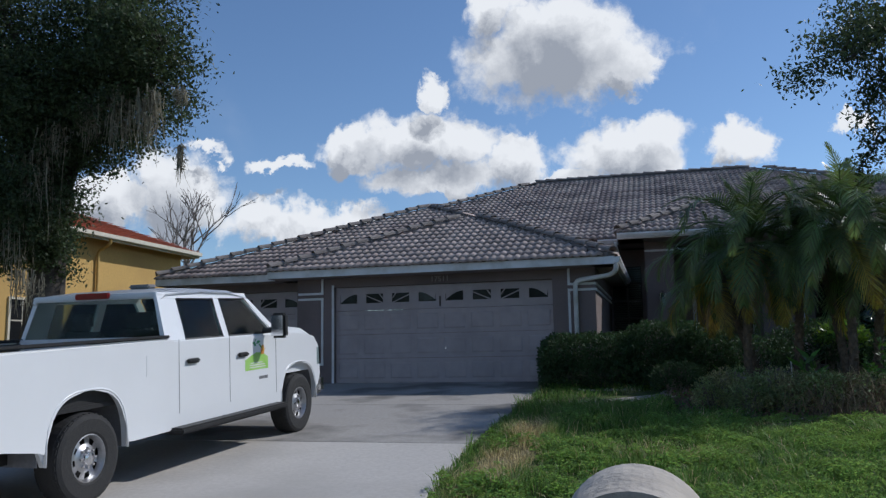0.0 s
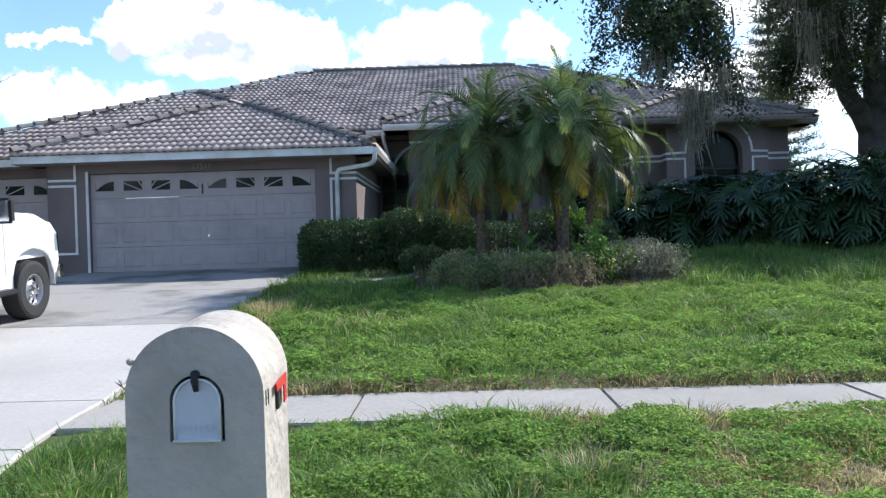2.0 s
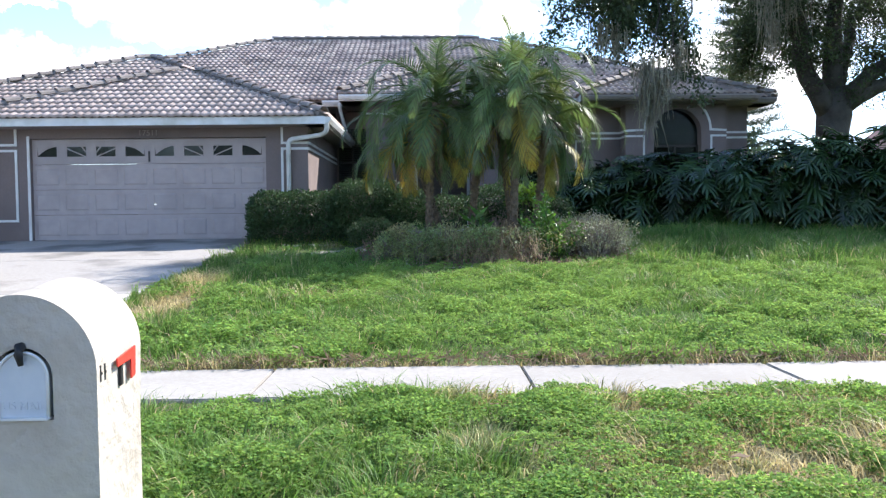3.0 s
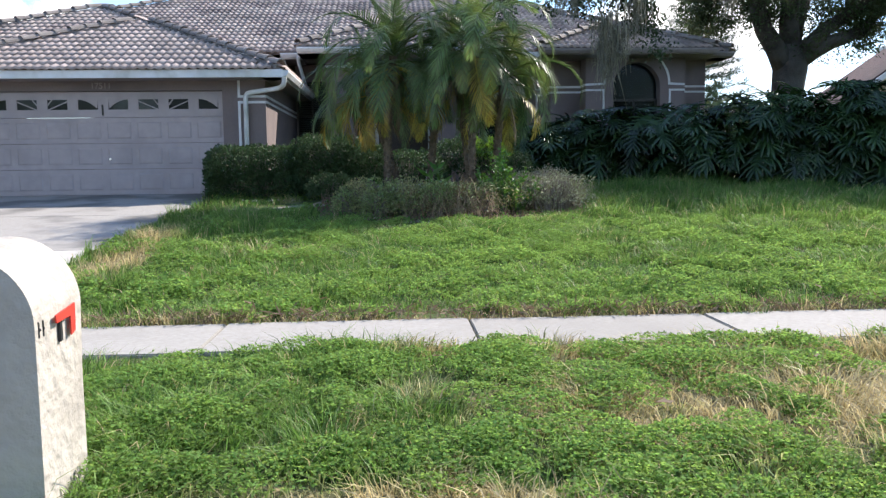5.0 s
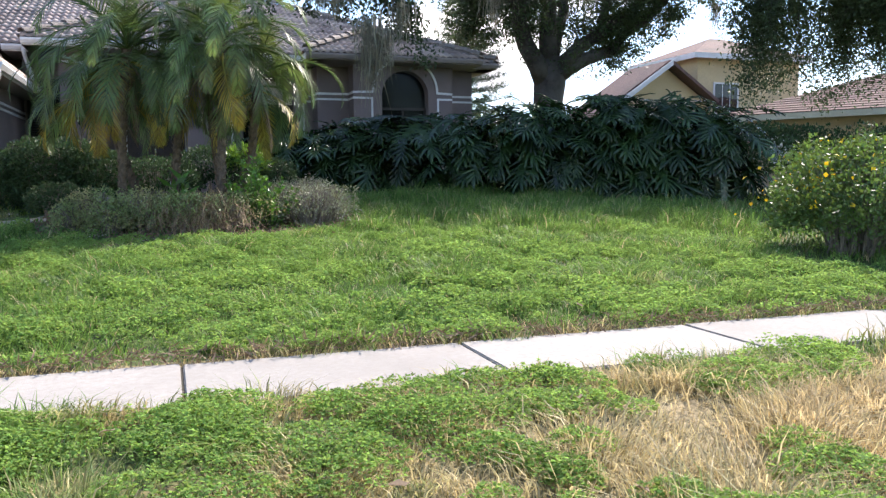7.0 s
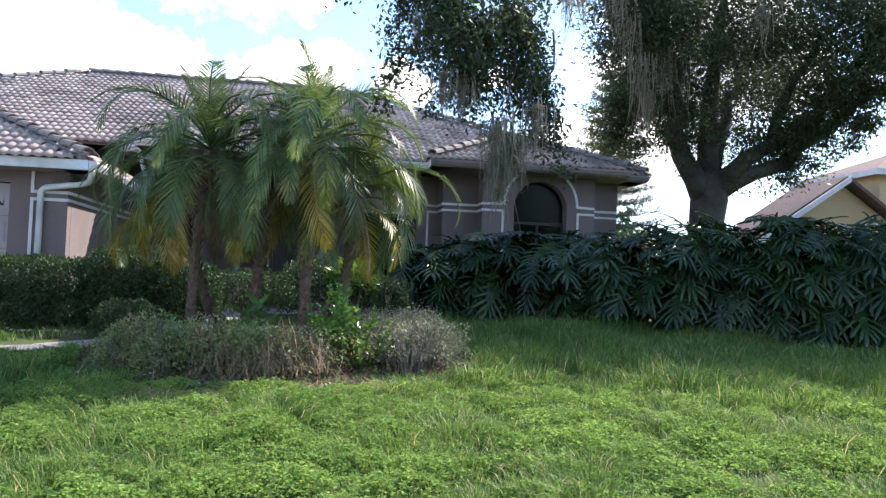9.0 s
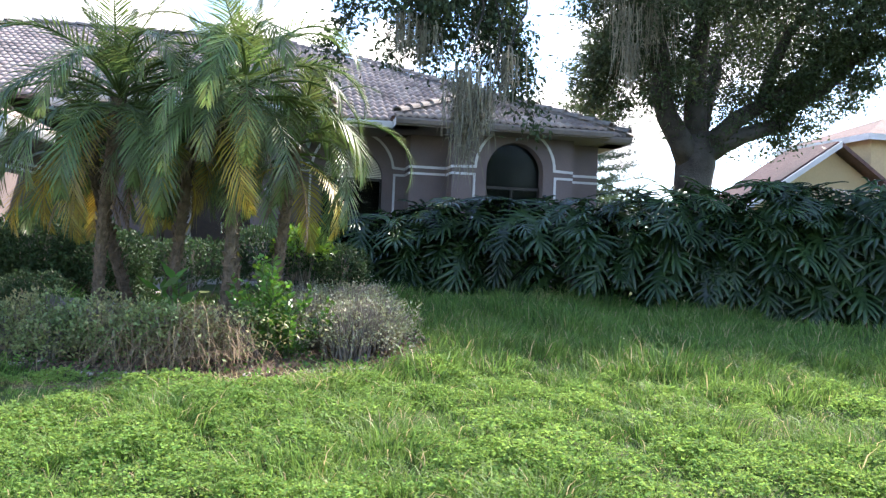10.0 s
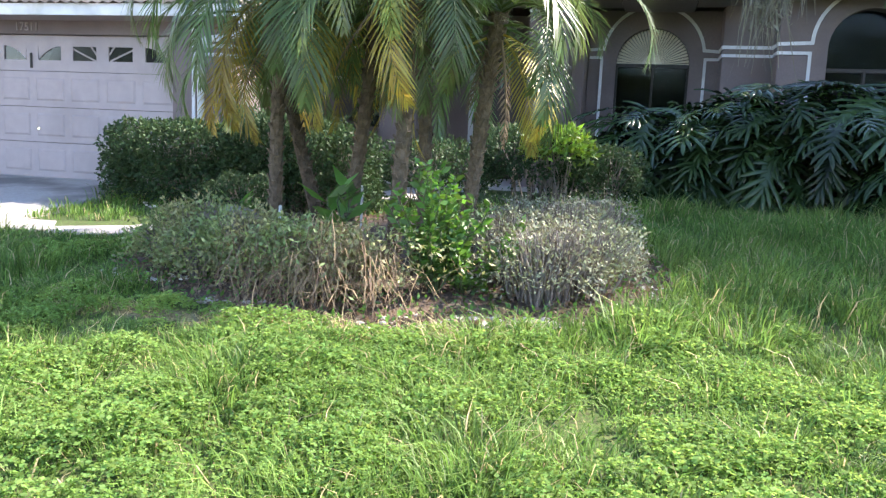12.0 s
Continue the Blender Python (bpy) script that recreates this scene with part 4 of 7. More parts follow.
def garage_door(x0, x1, y, z0, z1, cols, label):
    """Sectional steel door: four sections of raised panels, the top one with sunburst windows."""
    d = thing("garage_door", label, "garage door", kind="structure")
    w, rows = x1 - x0, 4
    h = (z1 - z0) / rows
    pw = w / cols
    for r in range(rows):
        bm, raised = bmesh.new(), []
        za, zb = z0 + r * h + 0.004, z0 + (r + 1) * h - 0.004
        lights = r == rows - 1
        if not lights:
            box(bm, x0, y, za, x1, y + 0.045, zb)
        for c in range(cols):
            a, b = x0 + c * pw + (0.105 if lights else 0.06), x0 + (c + 1) * pw - (0.105 if lights else 0.06)
            lo, hi = za + 0.09, zb - 0.09
            if lights:
                lo, hi = za + 0.16, zb - 0.155
                xa, xb = x0 + c * pw, x0 + (c + 1) * pw
                box(bm, xa, y, za, a, y + 0.045, zb), box(bm, b, y, za, xb, y + 0.045, zb)
                box(bm, a, y, za, b, y + 0.045, lo), box(bm, a, y, hi, b, y + 0.045, zb)
            else:
                pb = bmesh.new()
                raised.append(pb)
                v = [pb.verts.new(p) for p in ((a, y - 0.001, lo), (b, y - 0.001, lo), (b, y - 0.001, hi), (a, y - 0.001, hi))]
                i = [pb.verts.new(p) for p in ((a + 0.03, y - 0.014, lo + 0.03), (b - 0.03, y - 0.014, lo + 0.03), (b - 0.03, y - 0.014, hi - 0.03), (a + 0.03, y - 0.014, hi - 0.03))]
                pb.faces.new(i)
                for k in range(4):
                    j = (k + 1) % 4
                    pb.faces.new((v[k], v[j], i[j], i[k]))
        bmesh.ops.remove_doubles(bm, verts=bm.verts[:], dist=0.0005)
        sec = part("door_section", bm, M["door_paint"], d)
        for pb in raised:
            part("raised_panel", pb, M["door_paint"], sec)
        if not lights:
            continue
        for c in range(cols):
            a, b = x0 + c * pw + (0.105 if lights else 0.06), x0 + (c + 1) * pw - (0.105 if lights else 0.06)
            lo, hi = za + 0.16, zb - 0.155
            block("window_pane", (a, y + 0.02, lo, b, y + 0.026, hi), M["dark_glass"], d, "dark glass")
            # each pane holds a slice of one sunburst shared by four panes
            k = c % 4
            cx = x0 + (c - k + 2) * pw
            bm = bmesh.new()
            for q in range(1, 12):
                ang = math.pi * q / 12
                ux, uz = math.cos(ang), math.sin(ang)
                s0, s1 = None, None
                for s in np.linspace(0.0, 1.4, 90):
                    px, pz = cx + ux * s, lo - 0.05 + uz * s * 0.75
                    if a <= px <= b and lo <= pz <= hi:
                        s0 = s if s0 is None else s0
                        s1 = s
                if s0 is not None and s1 - s0 > 0.06 and q % 2 == 0:
                    p0, p1 = Vector((cx + ux * s0, 0, lo - 0.05 + uz * s0 * 0.75)), Vector((cx + ux * s1, 0, lo - 0.05 + uz * s1 * 0.75))
                    nn = Vector((-(p1 - p0).z, 0, (p1 - p0).x)).normalized() * 0.011
                    prism(bm, [((p0 + nn).x, (p0 + nn).z), ((p1 + nn).x, (p1 + nn).z), ((p1 - nn).x, (p1 - nn).z), ((p0 - nn).x, (p0 - nn).z)], "y", y + 0.004, y + 0.018)
            # an arched corner closes the outer panes
            if k in (0, 3):
                xo = a if k == 0 else b
                sgn = 1 if k == 0 else -1
                pts = [(xo, hi)] + [(xo + sgn * (b - a) * f, lo + (hi - lo) * math.sin(f * math.pi / 2) ** 0.8) for f in np.linspace(0.05, 1, 8)]
                prism(bm, pts[::1], "y", y + 0.003, y + 0.018)
            if bm.faces:
                part("sunburst_bar", bm, M["door_paint"], d)
            else:
                bm.free()
    return d


g1 = garage_door(-6.543, -1.647, 16.80, 0.665, 2.785, 8, "wide pinkish-grey sectional garage door with sunburst windows")
block("door_latch", (-4.12, 16.775, 2.30, -4.09, 16.798, 2.52), M["bronze"], g1, "dark pull latch")
block("door_lock", (-4.02, 16.77, 1.38, -3.97, 16.785, 1.42), M["chrome"], g1, "small chrome lock", bevel=0.006)
garage_door(-9.998, -7.452, 17.16, 0.665, 2.775, 4, "single pinkish-grey sectional garage door with sunburst windows")
block("threshold", (-6.54, 16.70, 0.3, -1.65, 16.86, 0.664), M["concrete"], house)
block("threshold", (-10.0, 16.73, 0.3, -7.45, 17.3, 0.664), M["concrete"], house)
block("garage_floor", (-10.4, 17.33, 0.3, -0.97, 26.0, 0.66), M["concrete"], house)

# house number on the lintel
fc = bpy.data.curves.new("house_number", "FONT")
fc.body, fc.size, fc.extrude, fc.align_x = "17511", 0.17, 0.008, "CENTER"
fc.materials.append(M["number"])
num = new("house_number", fc)
num.matrix_world = pose(-4.08, GY - 0.012, 2.835, 90, 0, 0)
num.parent = house
num["label"] = "faint house number on the lintel"


def downpipe(pts, r=0.042):
    bm = bmesh.new()
    tube(bm, pts, r, 10)
    return part("downpipe", bm, M["gutter"], house, "white downpipe", smooth=True)


def bent(pts, k=5):
    """Rounds the corners of a polyline."""
    P = [Vector(p) for p in pts]
    out = [P[0]]
    for a, b, c in zip(P, P[1:], P[2:]):
        ra = b + (a - b).normalized() * min(0.12, (a - b).length / 2)
        rc = b + (c - b).normalized() * min(0.12, (c - b).length / 2)
        for i in range(k + 1):
            t = i / k
            out.append(ra.lerp(b, t).lerp(b.lerp(rc, t), t))
    return out + [P[-1]]


downpipe(bent([(-0.30, 16.22, 3.06), (-0.30, 16.24, 2.86), (-0.42, 16.45, 2.80), (-1.16, 16.64, 2.72), (-1.16, 16.64, 0.72)]), 0.05)
downpipe(bent([(-0.50, 20.5, 4.0), (-0.50, 20.5, 3.88), (-0.36, 21.0, 3.2), (-0.34, 21.3, 3.05)]), 0.045)
# side gutter of the garage
bm = bmesh.new()
prism(bm, [(-0.326, 3.13), (-0.21, 3.13), (-0.205, 3.09), (-0.25, 3.01), (-0.326, 3.01)], "y", 16.15, 21.6)
part("gutter", bm, M["gutter"], house, "white metal gutter")
# gutter box ends where the wing meets the living wall
block("gutter_end", (5.38, 20.42, 3.93, 5.62, 20.6, 4.07), M["gutter"], house, "white gutter outlet", bevel=0.015)


def window_grid(x0, x1, y, z0, z1, nx, nz, label):
    w = thing("window", label, "window", kind="structure")
    bm = bmesh.new()
    for k in range(nx + 1):
        x = x0 + (x1 - x0) * k / nx
        box(bm, x - 0.022, y - 0.02, z0, x + 0.022, y + 0.02, z1)
    for k in range(nz + 1):
        z = z0 + (z1 - z0) * k / nz
        box(bm, x0, y - 0.016, z - 0.022, x1, y + 0.016, z + 0.022)
    part("window_frame", bm, M["bronze"], w, "dark bronze frame")
    ob = block("pane", (x0, y + 0.022, z0, x1, y + 0.028, z1), M["glass"], w)
    ob.visible_shadow = False
    return w


ew = window_grid(-0.70, 0.06, 21.95, 1.66, 3.5, 2, 4, "tall window with closed blinds behind a dark metal grille")
for k in range(30):
    z = 1.70 + k * 0.06
    bm = bmesh.new()
    plate(bm, (-0.68, 22.06, z), (0.04, 22.06, z), (0.04, 22.09, z + 0.045), (-0.68, 22.09, z + 0.045), 0.003)
    part("blind_slat", bm, M["blind"], ew)

# arched window of the living wall: cream sunburst shade above a dark lower sash
aw = thing("window", "arched window with cream sunburst shade over dark lower panes", "window", kind="structure")
bm = bmesh.new()
for k in range(33):
    a0 = math.pi * k / 33
    a1 = math.pi * (k + 0.74) / 33
    r0, r1 = 0.17, 0.655
    plate(bm, (4.92 + r0 * math.cos(a0), 22.10, 3.0 + r0 * math.sin(a0)), (4.92 + r1 * math.cos(a0), 22.10, 3.0 + r1 * math.sin(a0)),
          (4.92 + r1 * math.cos(a1), 22.12, 3.0 + r1 * math.sin(a1)), (4.92 + r0 * math.cos(a1), 22.12, 3.0 + r0 * math.sin(a1)), 0.004)
part("sunburst_shade", bm, M["cream"], aw, "pleated cream sunburst shade")
bm = bmesh.new()
prism(bm, [(4.92 + 0.19 * math.cos(math.pi * k / 16), 3.0 + 0.19 * math.sin(math.pi * k / 16)) for k in range(17)], "y", 22.09, 22.12)
part("shade_hub", bm, M["cream"], aw)
bm = bmesh.new()
box(bm, 4.26, 22.06, 2.96, 5.58, 22.12, 3.02)
for x in (4.26, 4.92, 5.54):
    box(bm, x, 22.06, 0.86, x + 0.04, 22.12, 2.96)
part("window_frame", bm, M["bronze"], aw, "dark bronze frame")
ob = block("pane", (4.26, 22.13, 0.86, 5.58, 22.136, 3.66), M["glass"], aw)
ob.visible_shadow = False
bw = thing("window", "deep arched window with dark panes and transom", "window", kind="structure")
bm = bmesh.new()
box(bm, 7.63, 20.83, 2.84, 8.86, 20.90, 2.90)
for x in (7.63, 8.225, 8.82):
    box(bm, x, 20.83, 0.92, x + 0.04, 20.90, 2.84)
part("window_frame", bm, M["bronze"], bw, "dark bronze frame")
ob = block("pane", (7.63, 20.905, 0.9, 8.86, 20.911, 3.82), M["glass"], bw)
ob.visible_shadow = False
# added near-black sheet: the unlit interior painted behind the arch
block("dark_backing", (7.55, 21.2, 0.8, 8.95, 21.24, 3.9), M["room"], bw, "near-black sheet painted as the unlit room")

# entrance door
ed = thing("entrance_door", "dark wooden double entrance door in a pale frame", "door", kind="structure")
block("door_frame", (1.352, 22.62, 0.72, 1.45, 22.70, 3.1), M["trim"], ed)
block("door_frame", (2.85, 22.62, 0.72, 2.948, 22.70, 3.1), M["trim"], ed)
for x in (1.452, 2.152):
    lf = block("door_leaf", (x, 22.64, 0.73, x + 0.694, 22.69, 3.08), M["wood_door"], ed, bevel=0.008)
    for z in (0.95, 1.75, 2.45):
        block("door_panel", (x + 0.12, 22.625, z, x + 0.58, 22.64, z + 0.55), M["wood_door"], lf, bevel=0.006)
block("door_handle", (2.10, 22.58, 1.65, 2.14, 22.635, 1.9), M["chrome"], ed, bevel=0.008)


def wall_lantern(x, y, z):
    """Coach lantern on a wall facing -y."""
    t = thing("wall_lantern", "small chrome coach lantern with clear glass on the entrance column", "lantern", "entrance lanterns", at=(x, y, z))
    block("back_plate", (-0.05, -0.02, -0.12, 0.05, 0.0, 0.12), M["chrome"], t, bevel=0.006)
    bm = bmesh.new()
    tube(bm, [(0, -0.02, 0.10), (0, -0.07, 0.16), (0, -0.13, 0.15), (0, -0.13, 0.10)], 0.012, 6)
    part("arm", bm, M["chrome"], t)
    bm = bmesh.new()
    tube(bm, [(0, -0.13, 0.17), (0, -0.13, 0.13), (0, -0.13, 0.10)], [0.012, 0.05, 0.085], 8)
    part("cap", bm, M["chrome"], t)
    bm = bmesh.new()
    for k in range(6):
        a = math.pi * k / 3
        tube(bm, [(0.075 * math.cos(a), -0.13 + 0.075 * math.sin(a), 0.10), (0.055 * math.cos(a), -0.13 + 0.055 * math.sin(a), -0.16)], 0.007, 5)
    tube(bm, [(0, -0.13, -0.15), (0, -0.13, -0.18), (0, -0.13, -0.23)], [0.06, 0.05, 0.01], 8)
    part("cage", bm, M["chrome"], t)
    bm = bmesh.new()
    tube(bm, [(0, -0.13, 0.09), (0, -0.13, -0.15)], [0.062, 0.045], 6)
    part("glass_shade", bm, M["glass"], t)
    bm = bmesh.new()
    tube(bm, [(0, -0.13, -0.14), (0, -0.13, -0.02), (0, -0.13, 0.0)], [0.014, 0.014, 0.004], 8)
    part("candle", bm, M["white_plastic"], t)
    return t


wall_lantern(0.57, 20.40, 2.55)
wall_lantern(3.17, 20.40, 2.55)


# ---- mailbox ----
def mailbox():
    x0, x1, y0, y1, top = 0.17, 0.67, 2.40, 2.80, 0.865
    base = gz(2.5) - 0.05
    r = (x1 - x0) / 2
    cx = (x0 + x1) / 2
    t = thing("mailbox", "round-topped stucco mailbox pillar with pale blue metal door", "mailbox", at=(0, 0, 0))
    # stucco body with an arched niche
    bm = bmesh.new()
    outer = [(x0, base), (x0, top - r)] + [(cx - r * math.cos(math.pi * k / 24), top - r + r * math.sin(math.pi * k / 24)) for k in range(1, 24)] + [(x1, top - r), (x1, base)]
    prism(bm, outer, "y", y0 + 0.06, y1)
    # the top rises a little towards the back
    for v in bm.verts:
        if v.co.y > y1 - 0.01 and v.co.z > top - r - 0.01:
            v.co.z += 0.025
    bmesh.ops.bevel(bm, geom=[e for e in bm.edges if min(v.co.y for v in e.verts) > y1 - 0.01], offset=0.02, segments=3, affect="EDGES")
    part("pillar", bm, M["mail_stucco"], t, "cream stucco")
    # front slab with the niche through it
    nr, nz0, nzs = 0.099, 0.452, 0.592
    ncx = 0.428
    bm = bmesh.new()
    inner = [(ncx - nr, nz0)] + [(ncx - nr * math.cos(math.pi * k / 24), nzs + nr * math.sin(math.pi * k / 24)) for k in range(25)] + [(ncx + nr, nz0)]
    o2 = [(cx - r, nz0)] + [(cx - r * math.cos(math.pi * k / 24), top - r + r * math.sin(math.pi * k / 24)) for k in range(25)] + [(cx + r, nz0)]
    for (a, b), (c, d) in zip(zip(inner, inner[1:]), zip(o2, o2[1:])):
        prism(bm, [a, c, d, b], "y", y0, y0 + 0.06)
    box(bm, x0, y0, base, x1, y0 + 0.06, nz0)
    bmesh.ops.remove_doubles(bm, verts=bm.verts[:], dist=0.0004)
    part("front_slab", bm, M["mail_stucco"], t)
    # metal box front
    dr, dz0, dzs = 0.081, 0.462, 0.594
    bm = bmesh.new()
    prism(bm, [(ncx - nr, nz0), (ncx + nr, nz0)] + [(ncx + nr * math.cos(math.pi * k / 16), nzs + nr * math.sin(math.pi * k / 16)) for k in range(17)], "y", y0 + 0.040, y0 + 0.055)
    part("niche_lining", bm, M["black"], t, "black niche")
    shape = [(ncx - dr, dz0), (ncx + dr, dz0)] + [(ncx + dr * math.cos(math.pi * k / 20), dzs + dr * math.sin(math.pi * k / 20)) for k in range(21)]
    bm = bmesh.new()
    prism(bm, shape, "y", y0 + 0.004, y0 + 0.038)
    door = part("mailbox_door", bm, M["mail_metal"], t, "pale blue-grey metal door")
    bm = bmesh.new()
    rim = [Vector((p[0], y0 + 0.002, p[1])) for p in shape[1:]] + [Vector((ncx - dr, y0 + 0.002, dz0))]
    tube(bm, rim, 0.006, 6)
    part("door_rim", bm, M["gutter"], door, "worn white rim", smooth=True)
    block("door_shelf", (ncx - dr - 0.004, y0 - 0.014, dz0 - 0.008, ncx + dr + 0.004, y0 + 0.02, dz0), M["gutter"], door)
    bm = bmesh.new()
    tube(bm, [(ncx, y0 + 0.03, 0.695), (ncx, y0 - 0.012, 0.694), (ncx, y0 - 0.02, 0.675), (ncx + 0.004, y0 - 0.014, 0.635)], [0.016, 0.017, 0.015, 0.009], 8)
    part("latch", bm, M["black"], door, "black latch", smooth=True)
    f = bpy.data.curves.new("lettering", "FONT")
    f.body, f.size, f.extrude, f.align_x = "US MAIL", 0.038, 0.002, "CENTER"
    f.materials.append(M["mail_metal"])
    tx = new("lettering", f)
    tx.matrix_world = pose(ncx, y0 + 0.003, 0.486, 90, 0, 0)
    tx.parent = door
    # flag on the side, with a black bracket
    bm = bmesh.new()
    prism(bm, [(2.53, 0.628), (2.70, 0.648), (2.695, 0.545), (2.655, 0.535), (2.656, 0.607), (2.535, 0.600)], "x", x1 + 0.012, x1 + 0.018)
    fl = part("flag", bm, M["red"], t, "red signal flag")
    block("flag_bracket", (x1 - 0.001, 2.575, 0.525, x1 + 0.011, 2.60, 0.605), M["black"], t, "black bracket", bevel=0.003)
    bm = bmesh.new()
    for k, (a, b) in enumerate(((2.425, 2.445), (2.46, 2.475))):
        box(bm, x1 - 0.001, a, 0.57, x1 + 0.002, a + 0.009, 0.625)
        box(bm, x1 - 0.001, a, 0.592, x1 + 0.002, b, 0.600)
    part("side_number", bm, M["black"], t, "worn black marks")
    # cable or pipe end on the front corner
    bm = bmesh.new()
    bmesh.ops.create_icosphere(bm, subdivisions=2, radius=0.014)
    bmesh.ops.translate(bm, verts=bm.verts[:], vec=(0.195, y0 - 0.004, 0.745))
    part("plaster_knob", bm, M["mail_stucco"], t)
    return t


mailbox()


# ---- pickup truck ----
def truck():
    """Crew-cab pickup; local y runs forward from the rear axle, x to its right, z up from the ground."""
    yaw = -math.degrees(math.atan2(0.13, 4.02))
    t = thing("pickup_truck", "white crew-cab pickup truck with green door decal, parked on the driveway", "truck")
    WB, R, HW = 3.97, 0.385, 0.985

    def arch(yc, r=0.50, n=16):
        """Tall, square-shouldered wheel opening."""
        tall = 1.16 if yc < 1 else 1.08
        out = []
        for k in range(n + 1):
            c, d = math.cos(math.pi * k / n), math.sin(math.pi * k / n)
            out.append((yc - r * math.copysign(abs(c) ** 0.72, c), 0.40 + r * tall * d ** 0.72))
        return out

    # side panels, front to rear in one profile with both wheel arches
    prof = [(-1.22, 0.62), (-1.24, 1.02), (-1.22, 1.36), (1.18, 1.385), (1.2, 1.32), (3.34, 1.33), (3.55, 1.345), (4.2, 1.31), (4.47, 1.26), (4.60, 1.12), (4.63, 0.72), (WB + 0.55, 0.60)]
    prof += [(p[0], p[1]) for p in arch(WB)[::-1]] + [(WB - 0.56, 0.48), (0.58, 0.46)] + [(p[0], p[1]) for p in arch(0)[::-1]] + [(-0.56, 0.55)]
    for s in (1, -1):
        bm = bmesh.new()
        a, b = (HW - 0.07, HW) if s > 0 else (-HW, -HW + 0.07)
        prism(bm, prof, "x", a, b)
        bmesh.ops.bevel(bm, geom=[e for e in bm.edges if abs(e.verts[0].co.x - e.verts[1].co.x) < 1e-6 and abs(e.verts[0].co.x - s * HW) < 1e-6], offset=0.022, segments=3, affect="EDGES")
        part("side_panel", bm, M["white_paint"], t)
        # flared lips and dark liners of the arches
        for yc in (0, WB):
            bm = bmesh.new()
            tube(bm, [(s * (HW - 0.004), p[0], p[1]) for p in arch(yc, 0.502)], 0.012, 6)
            part("arch_lip", bm, M["white_paint"] , t, smooth=True)
            bm = bmesh.new()
            arcp = arch(yc, 0.52)
            for p, q in zip(arcp, arcp[1:]):
                plate(bm, (s * (HW - 0.072), p[0], p[1]), (s * (HW - 0.072), q[0], q[1]), (s * 0.45, q[0], q[1]), (s * 0.45, p[0], p[1]), 0.012)
            bmesh.ops.remove_doubles(bm, verts=bm.verts[:], dist=0.004)
            part("wheel_liner", bm, M["decal_grey"], t, "grey wheel-arch liner")
    # underbody, bed, tailgate, hood, nose
    block("chassis", (-0.62, -1.15, 0.42, 0.62, 4.5, 0.66), M["black"], t, "black underbody")
    block("bed_floor", (-HW + 0.07, -1.2, 0.80, HW - 0.07, 1.15, 0.84), M["black"], t, "black bed liner")
    for s in (1, -1):
        block("bed_wall", (min(s * (HW - 0.078), s * (HW - 0.11)), -1.2, 0.84, max(s * (HW - 0.078), s * (HW - 0.11)), 1.15, 1.36), M["black"], t)
        block("bed_rail", (min(s * (HW - 0.11), s * (HW + 0.004)), -1.22, 1.378, max(s * (HW - 0.11), s * (HW + 0.004)), 1.16, 1.41), M["black"], t, "black rail cap", bevel=0.01)
    block("tailgate", (-HW + 0.075, -1.25, 0.72, HW - 0.075, -1.19, 1.37), M["white_paint"], t, bevel=0.015)
    block("bed_head", (-HW + 0.075, 1.10, 0.84, HW - 0.075, 1.15, 1.40), M["white_paint"], t)
    block("rear_bumper", (-0.95, -1.42, 0.50, 0.95, -1.26, 0.70), M["chrome"], t, "chrome rear bumper", bevel=0.03)
    for s in (1, -1):
        block("tail_light", (s * 0.9 - 0.09, -1.262, 0.85, s * 0.9 + 0.09, -1.20, 1.30), M["red_lens"], t, "red tail light", bevel=0.015)
    bm = bmesh.new()
    prism(bm, [(3.32, 0.8), (3.32, 1.385), (3.7, 1.42), (4.2, 1.385), (4.46, 1.29), (4.58, 1.12), (4.58, 0.8)], "x", -HW + 0.072, HW - 0.072)
    bmesh.ops.bevel(bm, geom=[e for e in bm.edges if e.verts[0].co.z > 1.2 and e.verts[1].co.z > 1.2], offset=0.02, segments=2, affect="EDGES")
    part("hood", bm, M["white_paint"], t)
    block("grille", (-0.72, 4.581, 0.82, 0.72, 4.63, 1.10), M["chrome"], t, "chrome grille", bevel=0.01)
    block("front_bumper", (-0.99, 4.56, 0.44, 0.99, 4.76, 0.72), M["chrome"], t, "chrome front bumper", bevel=0.05)
    for s in (1, -1):
        block("headlight", (s * 0.86 - 0.12, 4.50, 0.84, s * 0.86 + 0.128, 4.64, 1.12), M["glass"], t, "headlight", bevel=0.02)
    for s in (1, -1):
        block("rocker", (min(s * 0.8, s * 0.90), 0.62, 0.44, max(s * 0.8, s * 0.90), 3.4, 0.7), M["black"], t)
        bm = bmesh.new()
        box(bm, min(s * 0.93, s * 1.13), 1.15, 0.40, max(s * 0.93, s * 1.13), 3.38, 0.47)
        bmesh.ops.bevel(bm, geom=bm.edges[:], offset=0.02, segments=2, affect="EDGES")
        part("side_step", bm, M["black"], t, "black side step")
    # greenhouse: roof, pillars, glass
    zb, zt = 1.30, 1.84
    xb, xt = HW - 0.02, 0.79

    def side(y, z, s, off=0.0):
        f = (z - zb) / (zt - zb)
        return (s * (xb + (xt - xb) * f + off), y, z)

    bm = bmesh.new()
    ys = [(1.20, zt - 0.03), (1.36, zt + 0.04), (2.0, zt + 0.075), (2.6, zt + 0.06), (2.92, zt + 0.01)]
    rows_v = []
